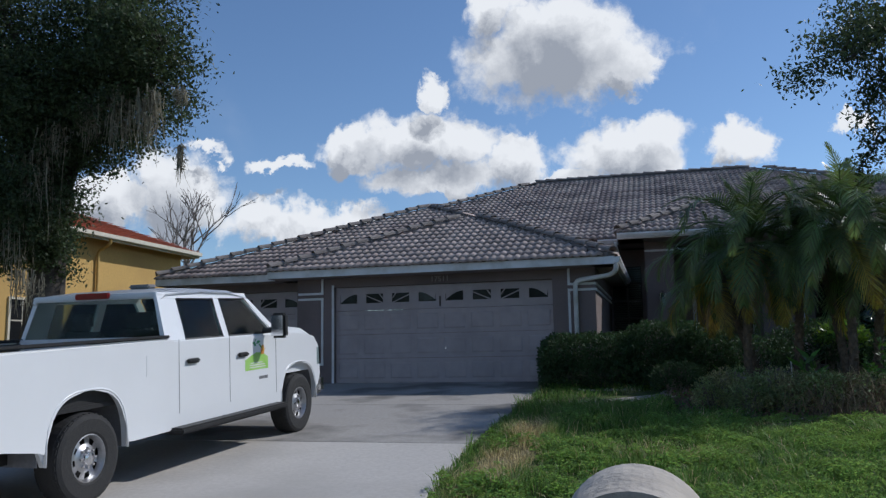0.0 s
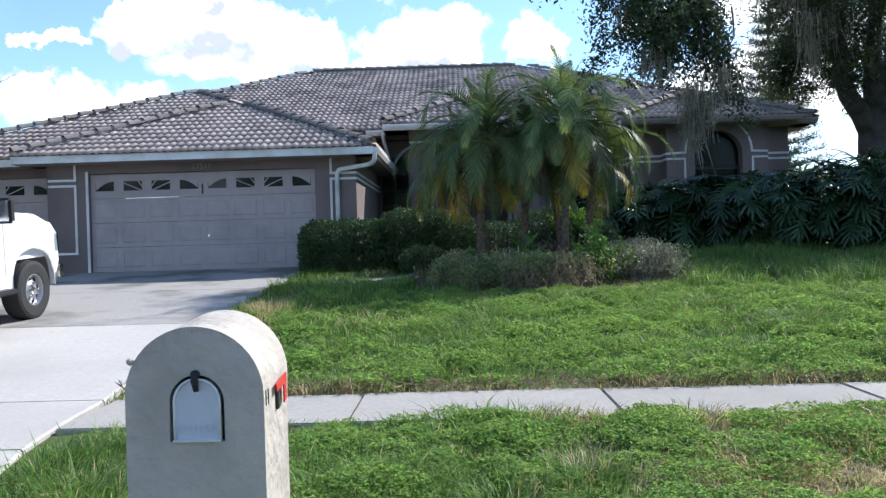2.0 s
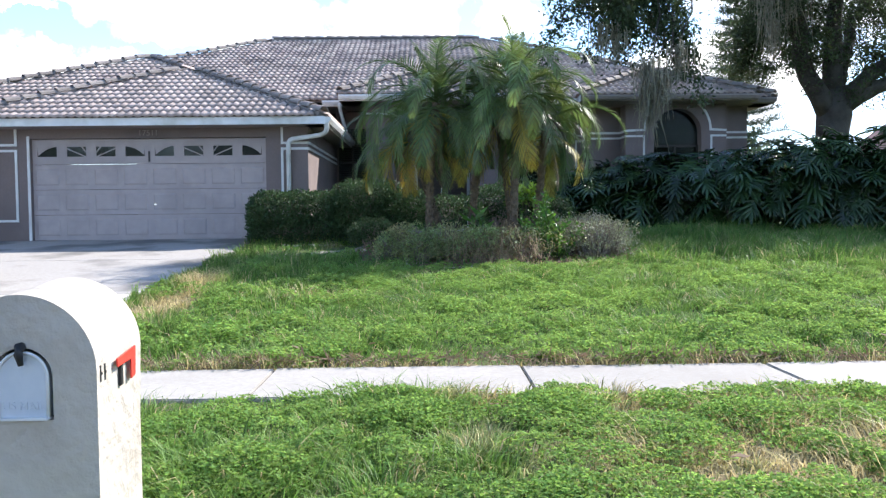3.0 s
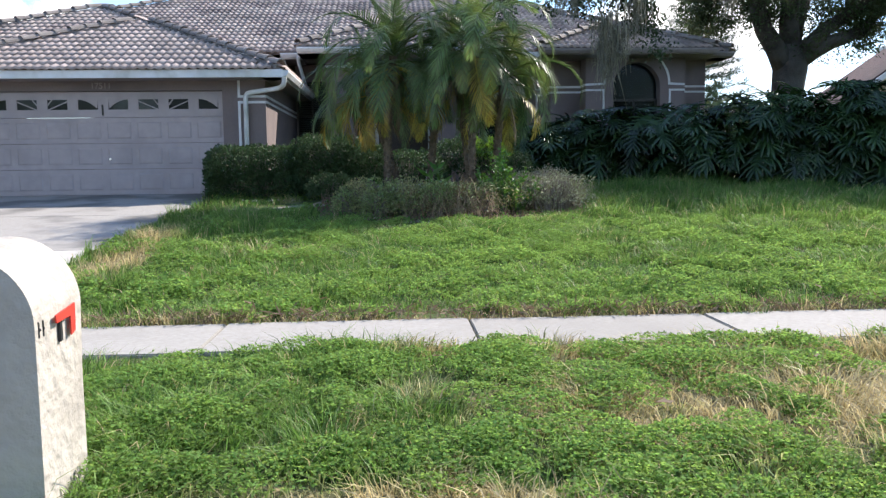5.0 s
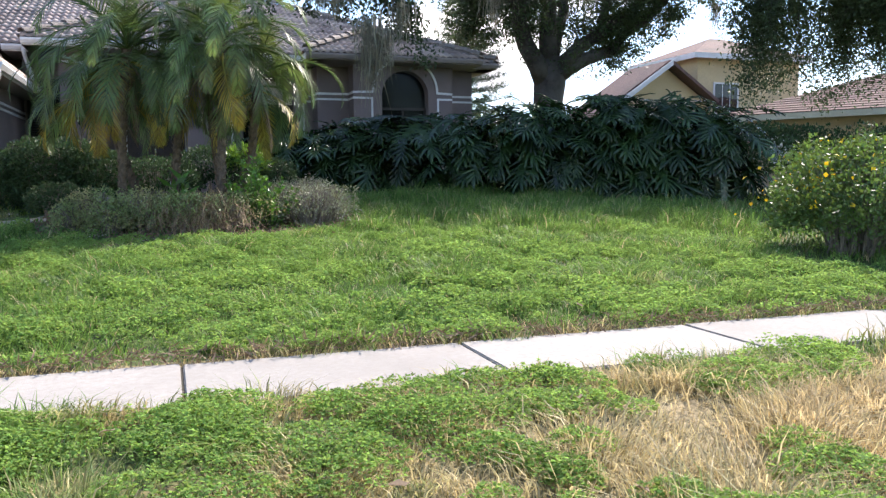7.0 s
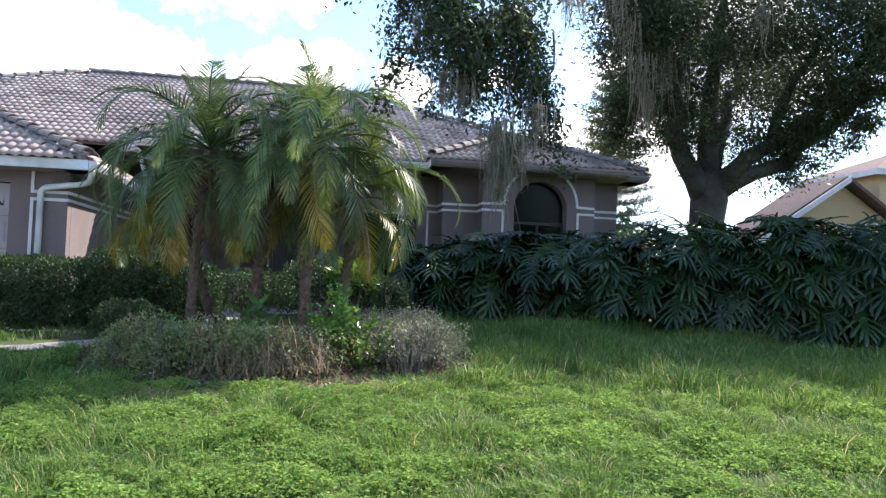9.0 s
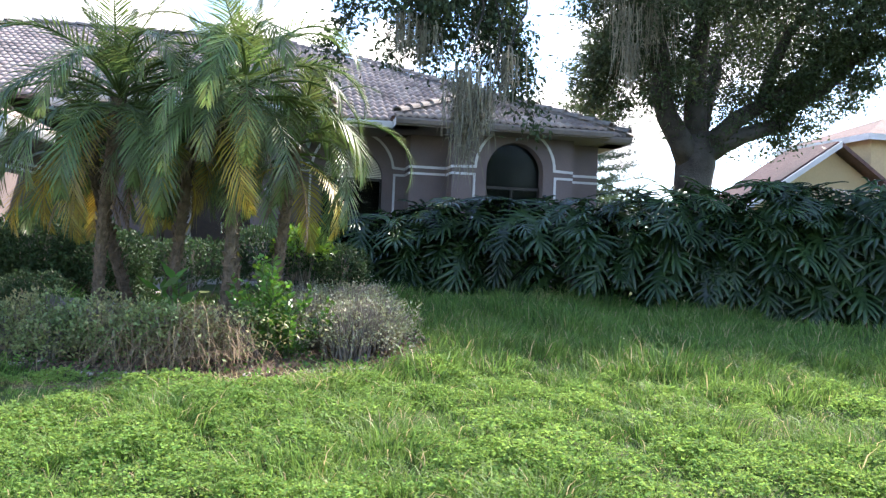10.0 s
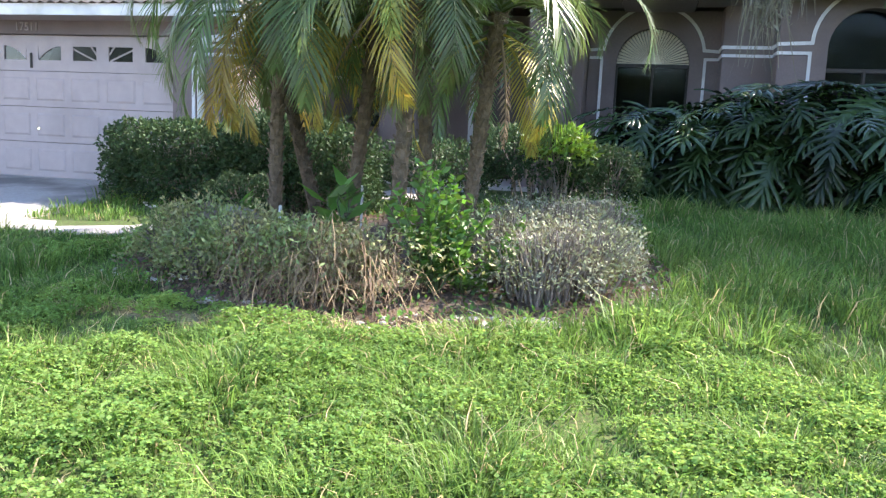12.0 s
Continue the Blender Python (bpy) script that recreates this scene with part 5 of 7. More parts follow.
    for y, z in ys:
        rows_v.append([bm.verts.new((x, y, z + dz)) for x, dz in ((-xt - 0.02, -0.05), (-xt + 0.05, -0.008), (-0.4, 0.015), (0, 0.02), (0.4, 0.015), (xt - 0.05, -0.008), (xt + 0.02, -0.05))])
    for a, b in zip(rows_v, rows_v[1:]):
        for k in range(6):
            bm.faces.new((a[k], a[k + 1], b[k + 1], b[k]))
    bmesh.ops.solidify(bm, geom=bm.faces[:], thickness=0.04)
    part("cab_roof", bm, M["white_paint"], t, smooth=True)
    for s in (1, -1):
        for nm, y0, z0, y1, z1, y2, z2, y3, z3 in (
                ("rear_pillar", 1.16, zb + 0.052, 1.48, zb + 0.052, 1.50, zt - 0.047, 1.22, zt - 0.047), ("middle_pillar", 2.20, zb + 0.052, 2.32, zb + 0.052, 2.32, zt - 0.047, 2.20, zt - 0.047),
                ("windscreen_pillar", 3.34, zb + 0.052, 3.50, zb + 0.052, 2.98, zt - 0.047, 2.86, zt - 0.047), ("roof_rail", 1.20, zt - 0.045, 2.95, zt - 0.045, 2.93, zt + 0.02, 1.22, zt + 0.02),
                ("belt_rail", 1.16, zb - 0.01, 3.5, zb - 0.01, 3.46, zb + 0.05, 1.18, zb + 0.05)):
            bm = bmesh.new()
            plate(bm, side(y0, z0, s), side(y1, z1, s), side(y2, z2, s), side(y3, z3, s), 0.05 if s < 0 else -0.05)
            part(nm, bm, M["white_paint"], t)
        for (y0, y1, y2, y3) in ((1.48, 2.20, 2.20, 1.52), (2.32, 3.36, 2.88, 2.32)):
            bm = bmesh.new()
            plate(bm, side(y0, zb + 0.05, s, -0.02), side(y1, zb + 0.05, s, -0.02), side(y2, zt - 0.045, s, -0.02), side(y3, zt - 0.045, s, -0.02), 0.006)
            part("side_window", bm, M["auto_glass"], t, "tinted side window")
            bm = bmesh.new()
            tube(bm, [side(y0, zb + 0.055, s, -0.005), side(y1, zb + 0.055, s, -0.005), side(y2, zt - 0.05, s, -0.005), side(y3, zt - 0.05, s, -0.005), side(y0, zb + 0.055, s, -0.005)], 0.012, 5)
            part("window_seal", bm, M["black"], t)
        # door gaps and handles
        for y in (1.30, 2.26, 3.34):
            block("door_gap", (min(s * (HW - 0.001), s * (HW + 0.0015)), y, 0.60, max(s * (HW - 0.001), s * (HW + 0.0015)), y + 0.010, 1.36), M["decal_grey"], t)
        for y in (1.42, 2.42):
            h = block("door_handle", (min(s * (HW - 0.002), s * (HW + 0.04)), y, 1.10, max(s * (HW - 0.002), s * (HW + 0.04)), y + 0.22, 1.15), M["black"], t, "black door handle", bevel=0.015)
        # mirror
        bm = bmesh.new()
        tube(bm, [(s * (HW - 0.03), 3.08, 1.38), (s * (HW + 0.12), 3.10, 1.40)], 0.035, 6)
        part("mirror_arm", bm, M["black"], t)
        mr = block("mirror", (min(s * (HW + 0.10), s * (HW + 0.30)), 3.03, 1.29, max(s * (HW + 0.10), s * (HW + 0.30)), 3.15, 1.60), M["black"], t, "tall black towing mirror", bevel=0.03)
        block("mirror_glass", (min(s * (HW + 0.12), s * (HW + 0.28)), 3.022, 1.32, max(s * (HW + 0.12), s * (HW + 0.28)), 3.028, 1.57), M["chrome"], mr)
    bm = bmesh.new()
    plate(bm, (-xb + 0.06, 1.17, zb + 0.03), (xb - 0.06, 1.17, zb + 0.03), (xt - 0.03, 1.24, zt - 0.02), (-xt + 0.03, 1.24, zt - 0.02), 0.006)
    part("rear_window", bm, M["rear_glass"], t, "tinted rear window")
    bm = bmesh.new()
    for s in (1, -1):
        plate(bm, (s * (xb - 0.06), 1.165, zb), (s * xb, 1.165, zb), (s * xt, 1.235, zt), (s * (xt - 0.035), 1.235, zt), 0.04)
    box(bm, -xb + 0.1, 1.15, zb - 0.05, xb - 0.1, 1.19, zb + 0.04)
    part("rear_frame", bm, M["white_paint"], t)
    bm = bmesh.new()
    plate(bm, (-xb + 0.08, 3.45, zb + 0.03), (xb - 0.08, 3.45, zb + 0.03), (xt - 0.05, 2.95, zt), (-xt + 0.05, 2.95, zt), 0.006)
    part("windscreen", bm, M["auto_glass"], t, "windscreen")
    bm = bmesh.new()
    box(bm, -xt - 0.005, 1.19, zt - 0.045, xt + 0.005, 1.30, zt + 0.02)
    bmesh.ops.bevel(bm, geom=bm.edges[:], offset=0.015, segments=2, affect="EDGES")
    part("roof_header", bm, M["white_paint"], t)
    block("brake_light", (-0.22, 1.17, zt - 0.03, 0.22, 1.21, zt + 0.035), M["red_lens"], t, "red high brake light", bevel=0.012)
    lb = block("beacon_bar", (-0.02, 1.78, zt + 0.085, 0.26, 1.94, zt + 0.135), M["decal_grey"], t, "low grey beacon on the roof", bevel=0.02)
    block("dashboard", (-0.88, 2.95, 1.15, 0.88, 3.38, 1.42), M["seat"], t, bevel=0.05)
    for y in (1.45, 2.35):
        for x in (-0.42, 0.42):
            st = block("seat", (x - 0.27, y, 0.75, x + 0.27, y + 0.16, 1.46), M["seat"], t, "dark cloth seat", bevel=0.05)
            block("headrest", (x - 0.14, y + 0.02, 1.48, x + 0.14, y + 0.12, 1.66), M["seat"], st, bevel=0.04)
    bm = bmesh.new()
    ring = [(-0.42 + 0.19 * math.cos(a), 2.86 + 0.05 * math.sin(a), 1.36 + 0.18 * math.sin(a)) for a in np.linspace(0, 2 * math.pi, 17)]
    tube(bm, ring, 0.016, 6)
    part("steering_wheel", bm, M["black"], t)
    # decal on the front door, plain shapes
    for s in (1,):
        e = HW + 0.0012
        bm = bmesh.new()
        prism(bm, [(2.60, 0.92), (3.14, 0.92), (3.14, 1.06), (3.02, 1.12), (2.86, 1.13), (2.60, 1.05)], "x", HW, e)
        dk = part("door_decal", bm, M["decal_green"], t, "green company decal in plain shapes")
        for a, b, z0, z1, m in ((2.70, 3.08, 0.945, 0.957, "trim"), (2.70, 3.06, 0.972, 0.984, "trim"), (2.72, 3.0, 0.999, 1.009, "trim")):
            block("decal_line", (e + 0.0002, a, z0, e + 0.0012, b, z1), M[m], dk)
        bm = bmesh.new()
        for k, (cy, cz, ang) in enumerate(((2.86, 1.235, 0.2), (2.80, 1.22, 0.9), (2.92, 1.225, -0.6), (2.86, 1.20, 2.6))):
            pts = [(cy + 0.10 * math.cos(ang) * f + 0.02 * math.sin(math.pi * f) * math.sin(ang), cz + 0.10 * math.sin(ang) * f + 0.03 * math.sin(math.pi * f)) for f in (0, 0.3, 0.6, 1)]
            pts += [(cy + 0.10 * math.cos(ang) * f, cz + 0.10 * math.sin(ang) * f - 0.01) for f in (0.6, 0.3)]
            prism(bm, pts, "x", HW, e + k * 0.0003)
        part("decal_leaves", bm, M["decal_dark"], dk)
        bm = bmesh.new()
        prism(bm, [(2.96, 1.10), (3.04, 1.10), (3.06, 1.16), (3.03, 1.22), (2.98, 1.20)], "x", HW, e + 0.0006)
        part("decal_fruit", bm, M["decal_gold"], dk)
        bm = bmesh.new()
        for k in range(6):
            box(bm, HW, 2.92 + k * 0.036, 0.80, e + 0.004, 2.945 + k * 0.036, 0.835)
        part("model_badge", bm, M["decal_grey"], t, "small grey badge")
        block("fuel_door", (HW - 0.001, 0.78, 1.02, HW + 0.0025, 0.98, 1.22), M["white_paint"], t, bevel=0.001)
    # wheels
    for yc in (0.0, WB):
        for s in (1, -1):
            wh = new("wheel")
            wh.parent = t
            bm = bmesh.new()
            n = 36
            prof_t = [(0.20, -0.115), (0.23, -0.128), (0.34, -0.132), (0.378, -0.115), (0.395, -0.07), (0.398, 0), (0.395, 0.07), (0.378, 0.115), (0.34, 0.132), (0.23, 0.128), (0.20, 0.115)]
            rings = [[bm.verts.new((w, r * math.cos(2 * math.pi * k / n), r * math.sin(2 * math.pi * k / n))) for r, w in prof_t] for k in range(n)]
            for k in range(n):
                a, b = rings[k], rings[(k + 1) % n]
                for j in range(len(prof_t) - 1):
                    bm.faces.new((a[j], b[j], b[j + 1], a[j + 1]))
            part("tyre", bm, M["rubber"], wh, "black rubber tyre")
            bm = bmesh.new()
            for k in range(n):
                a0, a1 = 2 * math.pi * k / n, 2 * math.pi * (k + 0.6) / n
                for w0, w1 in ((-0.105, -0.04), (-0.025, 0.025), (0.04, 0.105)):
                    plate(bm, (w0, 0.39 * math.cos(a0), 0.39 * math.sin(a0)), (w1, 0.39 * math.cos(a0), 0.39 * math.sin(a0)), (w1, 0.39 * math.cos(a1), 0.39 * math.sin(a1)), (w0, 0.39 * math.cos(a1), 0.39 * math.sin(a1)), 0.013)
            part("tread", bm, M["rubber"], wh)["kind"] = "stuff"
            bm = bmesh.new()
            # dished rim with eight windows
            n = 48
            rr = [(0.212, s * 0.118), (0.200, s * 0.122), (0.190, s * 0.10), (0.178, s * 0.062), (0.125, s * 0.075), (0.105, s * 0.085), (0.085, s * 0.095), (0.06, s * 0.10)]
            rings = [[bm.verts.new((w, r * math.cos(2 * math.pi * k / n), r * math.sin(2 * math.pi * k / n))) for r, w in rr] for k in range(n)]
            for k in range(n):
                a, b = rings[k], rings[(k + 1) % n]
                for j in range(len(rr) - 1):
                    if j == 3 and k % 6 in (0, 1, 2):
                        continue
                    bm.faces.new((a[j], b[j], b[j + 1], a[j + 1]))
            part("rim", bm, M["alloy"], wh, "silver eight-hole rim")
            bm = bmesh.new()
            tube(bm, [(s * 0.085, 0, 0), (s * 0.125, 0, 0), (s * 0.135, 0, 0)], [0.062, 0.058, 0.03], 16)
            for k in range(8):
                a = 2 * math.pi * k / 8
                tube(bm, [(s * 0.09, 0.085 * math.cos(a), 0.085 * math.sin(a)), (s * 0.118, 0.085 * math.cos(a), 0.085 * math.sin(a))], 0.013, 6)
            part("hub_cap", bm, M["chrome"], wh, "chrome hub with lug nuts")
            bm = bmesh.new()
            tube(bm, [(s * 0.0, 0, 0), (s * 0.03, 0, 0)], 0.19, 24)
            part("brake_disc", bm, M["black"], wh)
            wh.location = (s * (HW - 0.125), yc, R)
    rake = math.degrees(math.atan(0.0605 * 0.99))
    t.matrix_world = pose(-4.37, 6.14, gz(6.14) + 0.006, rake, 0, yaw) @ pose(-0.985, 0, 0)
    return t


truck()


# ---- trees ----
def curve_pts(a, b, bend, n=8, seed=0, rough=0.06):
    """Points from a to b along a sagging, slightly crooked line; bend: offset of the middle."""
    r = random.Random(seed)
    a, b, c = Vector(a), Vector(b), Vector(bend)
    ln = (b - a).length
    out = []
    for i in range(n + 1):
        f = i / n
        p = a.lerp(b, f) + c * (4 * f * (1 - f))
        if 0 < i < n:
            p += Vector((r.uniform(-1, 1), r.uniform(-1, 1), r.uniform(-1, 1))) * rough * ln * 0.35
        out.append(p)
    return out


def oak(name, label, trunk, limbs, seed, leaves_each, leaf=(0.095, 0.044), twig_n=7, drop=0.25):
    """Live oak. trunk: points and radii; limbs: (start, end, bend, radius, twigs spread, clump radius)."""
    rng = np.random.default_rng(seed)
    t = thing(name, label, "tree")
    bm = bmesh.new()
    tube(bm, trunk[0], trunk[1], 14)
    part("trunk", bm, M["bark"], t, "grey furrowed bark", smooth=True)
    P, twigs = [], bmesh.new()
    for li, (a, b, bend, rad, spread, clump) in enumerate(limbs):
        pts = curve_pts(a, b, bend, 9, seed * 31 + li)
        bm = bmesh.new()
        tube(bm, pts, [rad * (1 - 0.85 * k / 9) for k in range(10)], 9)
        if clump > 0:
            for k in range(3, 10):
                for q in range(twig_n):
                    s = pts[k]
                    d = Vector(rng.normal(size=3))
                    d.z = d.z * 0.6
                    e = s + d.normalized() * spread * rng.uniform(0.35, 1.0) * (0.6 + 0.4 * k / 9)
                    tp = curve_pts(s, e, (0, 0, 0.12 * spread), 4, int(rng.integers(1e6)), 0.18)
                    r0 = max(0.012, rad * 0.16 * (1.1 - 0.07 * k))
                    tube(twigs, tp, [r0, r0 * 0.8, r0 * 0.6, r0 * 0.42, r0 * 0.25], 5)
                    for _ in range(2):
                        c = np.array(tp[-1]) + rng.normal(size=3) * clump * 0.35
                        m = int(leaves_each * rng.uniform(0.5, 1.3))
                        o = rng.normal(size=(m, 3)) * np.array([1, 1, 0.62]) * clump * 0.31
                        P.append(c + o)
        part("limb", bm, M["bark"], t, smooth=True)
    part("twig_mass", twigs, M["bark"], t)["kind"] = "stuff"
    P = np.concatenate(P)
    leaf_part("crown", P, leaf[0], leaf[1], M["oak_leaf"], t, seed + 1, drop, label="small dark green leaves")
    return t, P


def moss_clump(parent, at, length, n, r, seed, width=0.024):
    n = int(n * 1.7)
    rng = np.random.default_rng(seed)
    o = rng.normal(size=(n, 3)) * np.array([r, r, r * 0.5]) * 0.5
    P = np.asarray(at, float) + o
    V, F = strand_arrays(P, -length, width, rng, 0.10)
    # side curls make the strands shaggy
    k = 7
    f = rng.uniform(0, 1, size=(n, k))
    Q = np.repeat(P, k, 0)
    Q[:, 2] -= (f * length * 0.62).ravel()
    Q[:, :2] += rng.normal(size=(n * k, 2)) * 0.022
    V2, F2 = leaf_arrays(Q, 0.10, 0.020, rng, 0.9)
    ob = linked("moss", np_mesh("moss", np.concatenate([V, V2]), np.concatenate([F, F2 + len(V)])), M["moss"], parent, "hanging grey Spanish moss")
    ob["kind"] = "stuff"
    return ob


OX, OY, OZ = 12.6, 21.2, 0.6
fork = (OX + 0.05, OY, 3.7)
right_oak, _ = oak(
    "live_oak", "large live oak with spreading limbs and hanging moss behind the hedge",
    ([(OX - 0.1, OY, OZ - 0.1), (OX - 0.05, OY, 1.0), (OX, OY, 2.2), (OX, OY, 3.2), fork, (OX + 0.1, OY, 4.4)], [0.72, 0.50, 0.42, 0.42, 0.45, 0.36]),
    [
        ((OX - 0.1, OY, 3.7), (OX - 2.6, OY - 1.5, 7.6), (-0.1, 0, 0.25), 0.30, 0.9, 0.7),
        ((OX - 2.3, OY - 1.4, 7.1), (4.0, 15.4, 6.4), (0, 0, 1.2), 0.20, 1.0, 0.75),
        ((OX - 2.5, OY - 1.4, 7.4), (6.2, 18.2, 8.0), (0, 0, 1.3), 0.15, 0.9, 0.0),
        ((OX, OY, 4.2), (OX + 0.2, OY - 1.0, 9.5), (-0.3, 0, 0.2), 0.28, 2.0, 1.1),
        ((OX + 0.1, OY, 4.0), (OX + 3.2, OY - 2.2, 7.2), (0, 0, -0.2), 0.25, 1.0, 0.8),
        ((OX + 0.15, OY, 3.8), (OX + 4.0, OY - 2.6, 7.3), (0, 0, -0.35), 0.24, 0.7, 0.5),
        ((OX + 0.1, OY, 4.3), (OX + 2.6, OY + 2.5, 8.6), (0, 0, 0.2), 0.22, 2.0, 1.1),
        ((OX + 3.8, OY - 2.5, 7.0), (OX + 7.5, OY - 5.5, 5.0), (0, 0, 0.6), 0.13, 1.3, 0.8),
        ((OX + 3.0, OY - 2.1, 7.0), (OX + 6.5, OY - 4.2, 6.4), (0, 0, 0.8), 0.13, 1.6, 1.0),
        ((OX - 1.2, OY - 0.8, 5.6), (OX - 2.4, OY - 2.2, 7.8), (0, 0, 0.3), 0.16, 1.6, 0.9),
        ((OX - 0.2, OY - 0.8, 8.5), (OX - 2.4, OY - 1.6, 8.8), (0, 0, 0.8), 0.16, 1.4, 0.9),
        ((OX + 0.3, OY - 1, 9.0), (OX + 3.6, OY - 2.2, 8.6), (0, 0, 0.8), 0.16, 1.9, 1.1),
        ((OX - 2.0, OY - 1.2, 6.6), (OX - 1.8, OY + 1.0, 5.2), (0, 0, 0.3), 0.10, 0.7, 0.6),
            ((OX + 2.5, OY - 1.8, 6.6), (OX + 4.0, OY - 4.0, 7.2), (0, 0, 0.8), 0.13, 1.7, 1.0),
        ((OX + 1.2, OY - 0.8, 5.2), (OX + 1.8, OY - 2.8, 7.6), (0, 0, 0.5), 0.14, 1.7, 1.0),
        ((OX + 3.9, OY - 2.5, 7.1), (OX + 8.5, OY - 4.0, 7.6), (0, 0, 0.6), 0.13, 1.8, 1.1),
        ((OX + 5.6, OY - 4.0, 6.5), (OX + 7.0, OY - 7.5, 4.8), (0, 0, 0.5), 0.09, 1.2, 0.9),
    ], 11, 150)
# drooping branch ends over the lawn
rng = np.random.default_rng(5)
bm = bmesh.new()
PL = []
for k in range(20):
    a = Vector((rng.uniform(4.4, 6.6), rng.uniform(14.6, 16.2), rng.uniform(5.2, 6.6)))
    e = a + Vector((rng.uniform(-0.7, 0.7), rng.uniform(-0.6, 0.6), -rng.uniform(0.8, 2.2)))
    tp = curve_pts(a, e, (0, 0, 0.2), 5, k, 0.12)
    tube(bm, tp, [0.022, 0.018, 0.014, 0.011, 0.008, 0.004], 5)
    for p in tp[1:]:
        PL.append(np.array(p) + rng.normal(size=(170, 3)) * np.array([0.15, 0.15, 0.17]))
for k in range(44):
    a = Vector((rng.uniform(15.4, 20.5), rng.uniform(15.5, 18.5), rng.uniform(5.2, 6.8)))
    e = a + Vector((rng.uniform(-0.8, 0.8), rng.uniform(-0.7, 0.7), -rng.uniform(1.0, 2.5)))
    tp = curve_pts(a, e, (0, 0, 0.2), 5, 90 + k, 0.12)
    tube(bm, tp, [0.022, 0.018, 0.014, 0.011, 0.008, 0.004], 5)
    for p in tp[1:]:
        PL.append(np.array(p) + rng.normal(size=(210, 3)) * np.array([0.24, 0.24, 0.22]))
part("drooping_twig", bm, M["bark"], right_oak)["kind"] = "stuff"
leaf_part("drooping_leaves", np.concatenate(PL), 0.095, 0.043, M["oak_leaf"], right_oak, 77, 0.5)
MOSS = [(5.9, 15.0, 3.95, 1.0, 42, 0.26), (6.25, 15.1, 3.75, 0.85, 40, 0.22), (6.05, 15.2, 3.5, 1.1, 36, 0.16), (5.4, 15.1, 4.6, 0.7, 22, 0.2), (5.05, 15.0, 4.7, 0.8, 22, 0.18), (6.6, 15.2, 4.3, 0.8, 24, 0.2),
        (4.7, 15.3, 5.6, 0.8, 20, 0.2), (6.4, 16.2, 5.2, 1.0, 26, 0.24), (9.8, 18.8, 6.3, 1.3, 26, 0.24), (10.3, 19.6, 5.8, 1.2, 26, 0.22), (9.4, 18.6, 7.0, 1.1, 20, 0.3), (10.6, 19.2, 6.7, 1.5, 24, 0.3),
        (11.2, 20.0, 7.4, 1.4, 20, 0.3), (15.2, 19.4, 5.5, 0.7, 16, 0.2), (16.2, 18.6, 5.6, 0.8, 16, 0.2), (12.4, 18.4, 7.6, 1.0, 18, 0.3), (7.4, 16.0, 6.6, 0.9, 18, 0.3), (8.5, 17.0, 7.2, 1.1, 18, 0.3)]
for k, (x, y, z, ln, n, r) in enumerate(MOSS):
    moss_clump(right_oak, (x, y, z), ln, n, r, 100 + k)
bm = bmesh.new()
for k, (x, y, z, ln, n, r) in enumerate(MOSS[:8]):
    tube(bm, curve_pts((x + 0.3, y + 0.3, z + 1.3), (x, y, z), (0.1, 0, 0), 4, k, 0.1), [0.02, 0.018, 0.015, 0.012, 0.01], 5)
part("moss_twig", bm, M["bark"], right_oak)["kind"] = "stuff"

LX, LY = -12.6, 14.6
left_oak, _ = oak(
    "live_oak", "shady live oak draped in moss beside the driveway",
    ([(LX, LY, 0.3), (LX, LY, 1.2), (LX + 0.15, LY, 2.6), (LX + 0.3, LY - 0.1, 4.2), (LX + 0.6, LY - 0.2, 5.6)], [0.55, 0.42, 0.38, 0.34, 0.28]),
    [
        ((LX + 0.3, LY, 4.6), (-8.6, 13.0, 7.4), (0, 0, 0.3), 0.2, 1.1, 0.8),
        ((LX + 0.5, LY - 0.1, 5.4), (-9.6, 13.4, 8.8), (0, 0, 0.5), 0.18, 1.3, 0.9),
        ((LX + 0.4, LY - 0.1, 5.2), (-12.2, 12.6, 8.6), (0, 0, 0.3), 0.18, 1.4, 0.9),
        ((LX + 0.2, LY, 4.0), (-11.2, 12.8, 6.6), (0, 0, 0.2), 0.14, 1.1, 0.8),
        ((LX, LY, 4.4), (-15.0, 13.6, 7.0), (0, 0, 0.3), 0.16, 1.5, 1.0),
        ((LX + 0.1, LY, 3.2), (-11.9, 13.2, 4.2), (0, 0, 0.2), 0.07, 0.7, 0.65),
        ((LX - 0.1, LY, 3.4), (-13.6, 13.0, 4.6), (0, 0, 0.2), 0.07, 0.9, 0.7),
    ], 23, 240, twig_n=7)
for k, (x, y, z, ln, n, r) in enumerate([(-9.6, 13.2, 6.5, 1.3, 30, 0.3), (-9.1, 13.1, 6.3, 1.0, 24, 0.24), (-8.75, 13.0, 6.4, 1.2, 24, 0.2), (-10.3, 13.2, 6.3, 0.9, 24, 0.3), (-8.1, 12.9, 6.35, 0.35, 14, 0.14), (-8.05, 12.9, 5.25, 0.75, 14, 0.06),
                                         (-11.0, 13.0, 5.9, 0.8, 22, 0.3), (-11.6, 13.2, 5.4, 1.6, 30, 0.35), (-12.0, 13.2, 4.2, 1.4, 28, 0.35), (-12.3, 13.0, 7.0, 1.2, 22, 0.4), (-11.6, 13.1, 3.0, 0.8, 18, 0.3)]):
    moss_clump(left_oak, (x, y, z), ln, n, r, 200 + k, 0.03)
bm = bmesh.new()
tube(bm, curve_pts((-9.0, 13.1, 6.9), (-7.9, 12.9, 6.4), (0, 0, -0.12), 6, 3, 0.08), [0.03, 0.026, 0.022, 0.018, 0.014, 0.011, 0.007], 5)
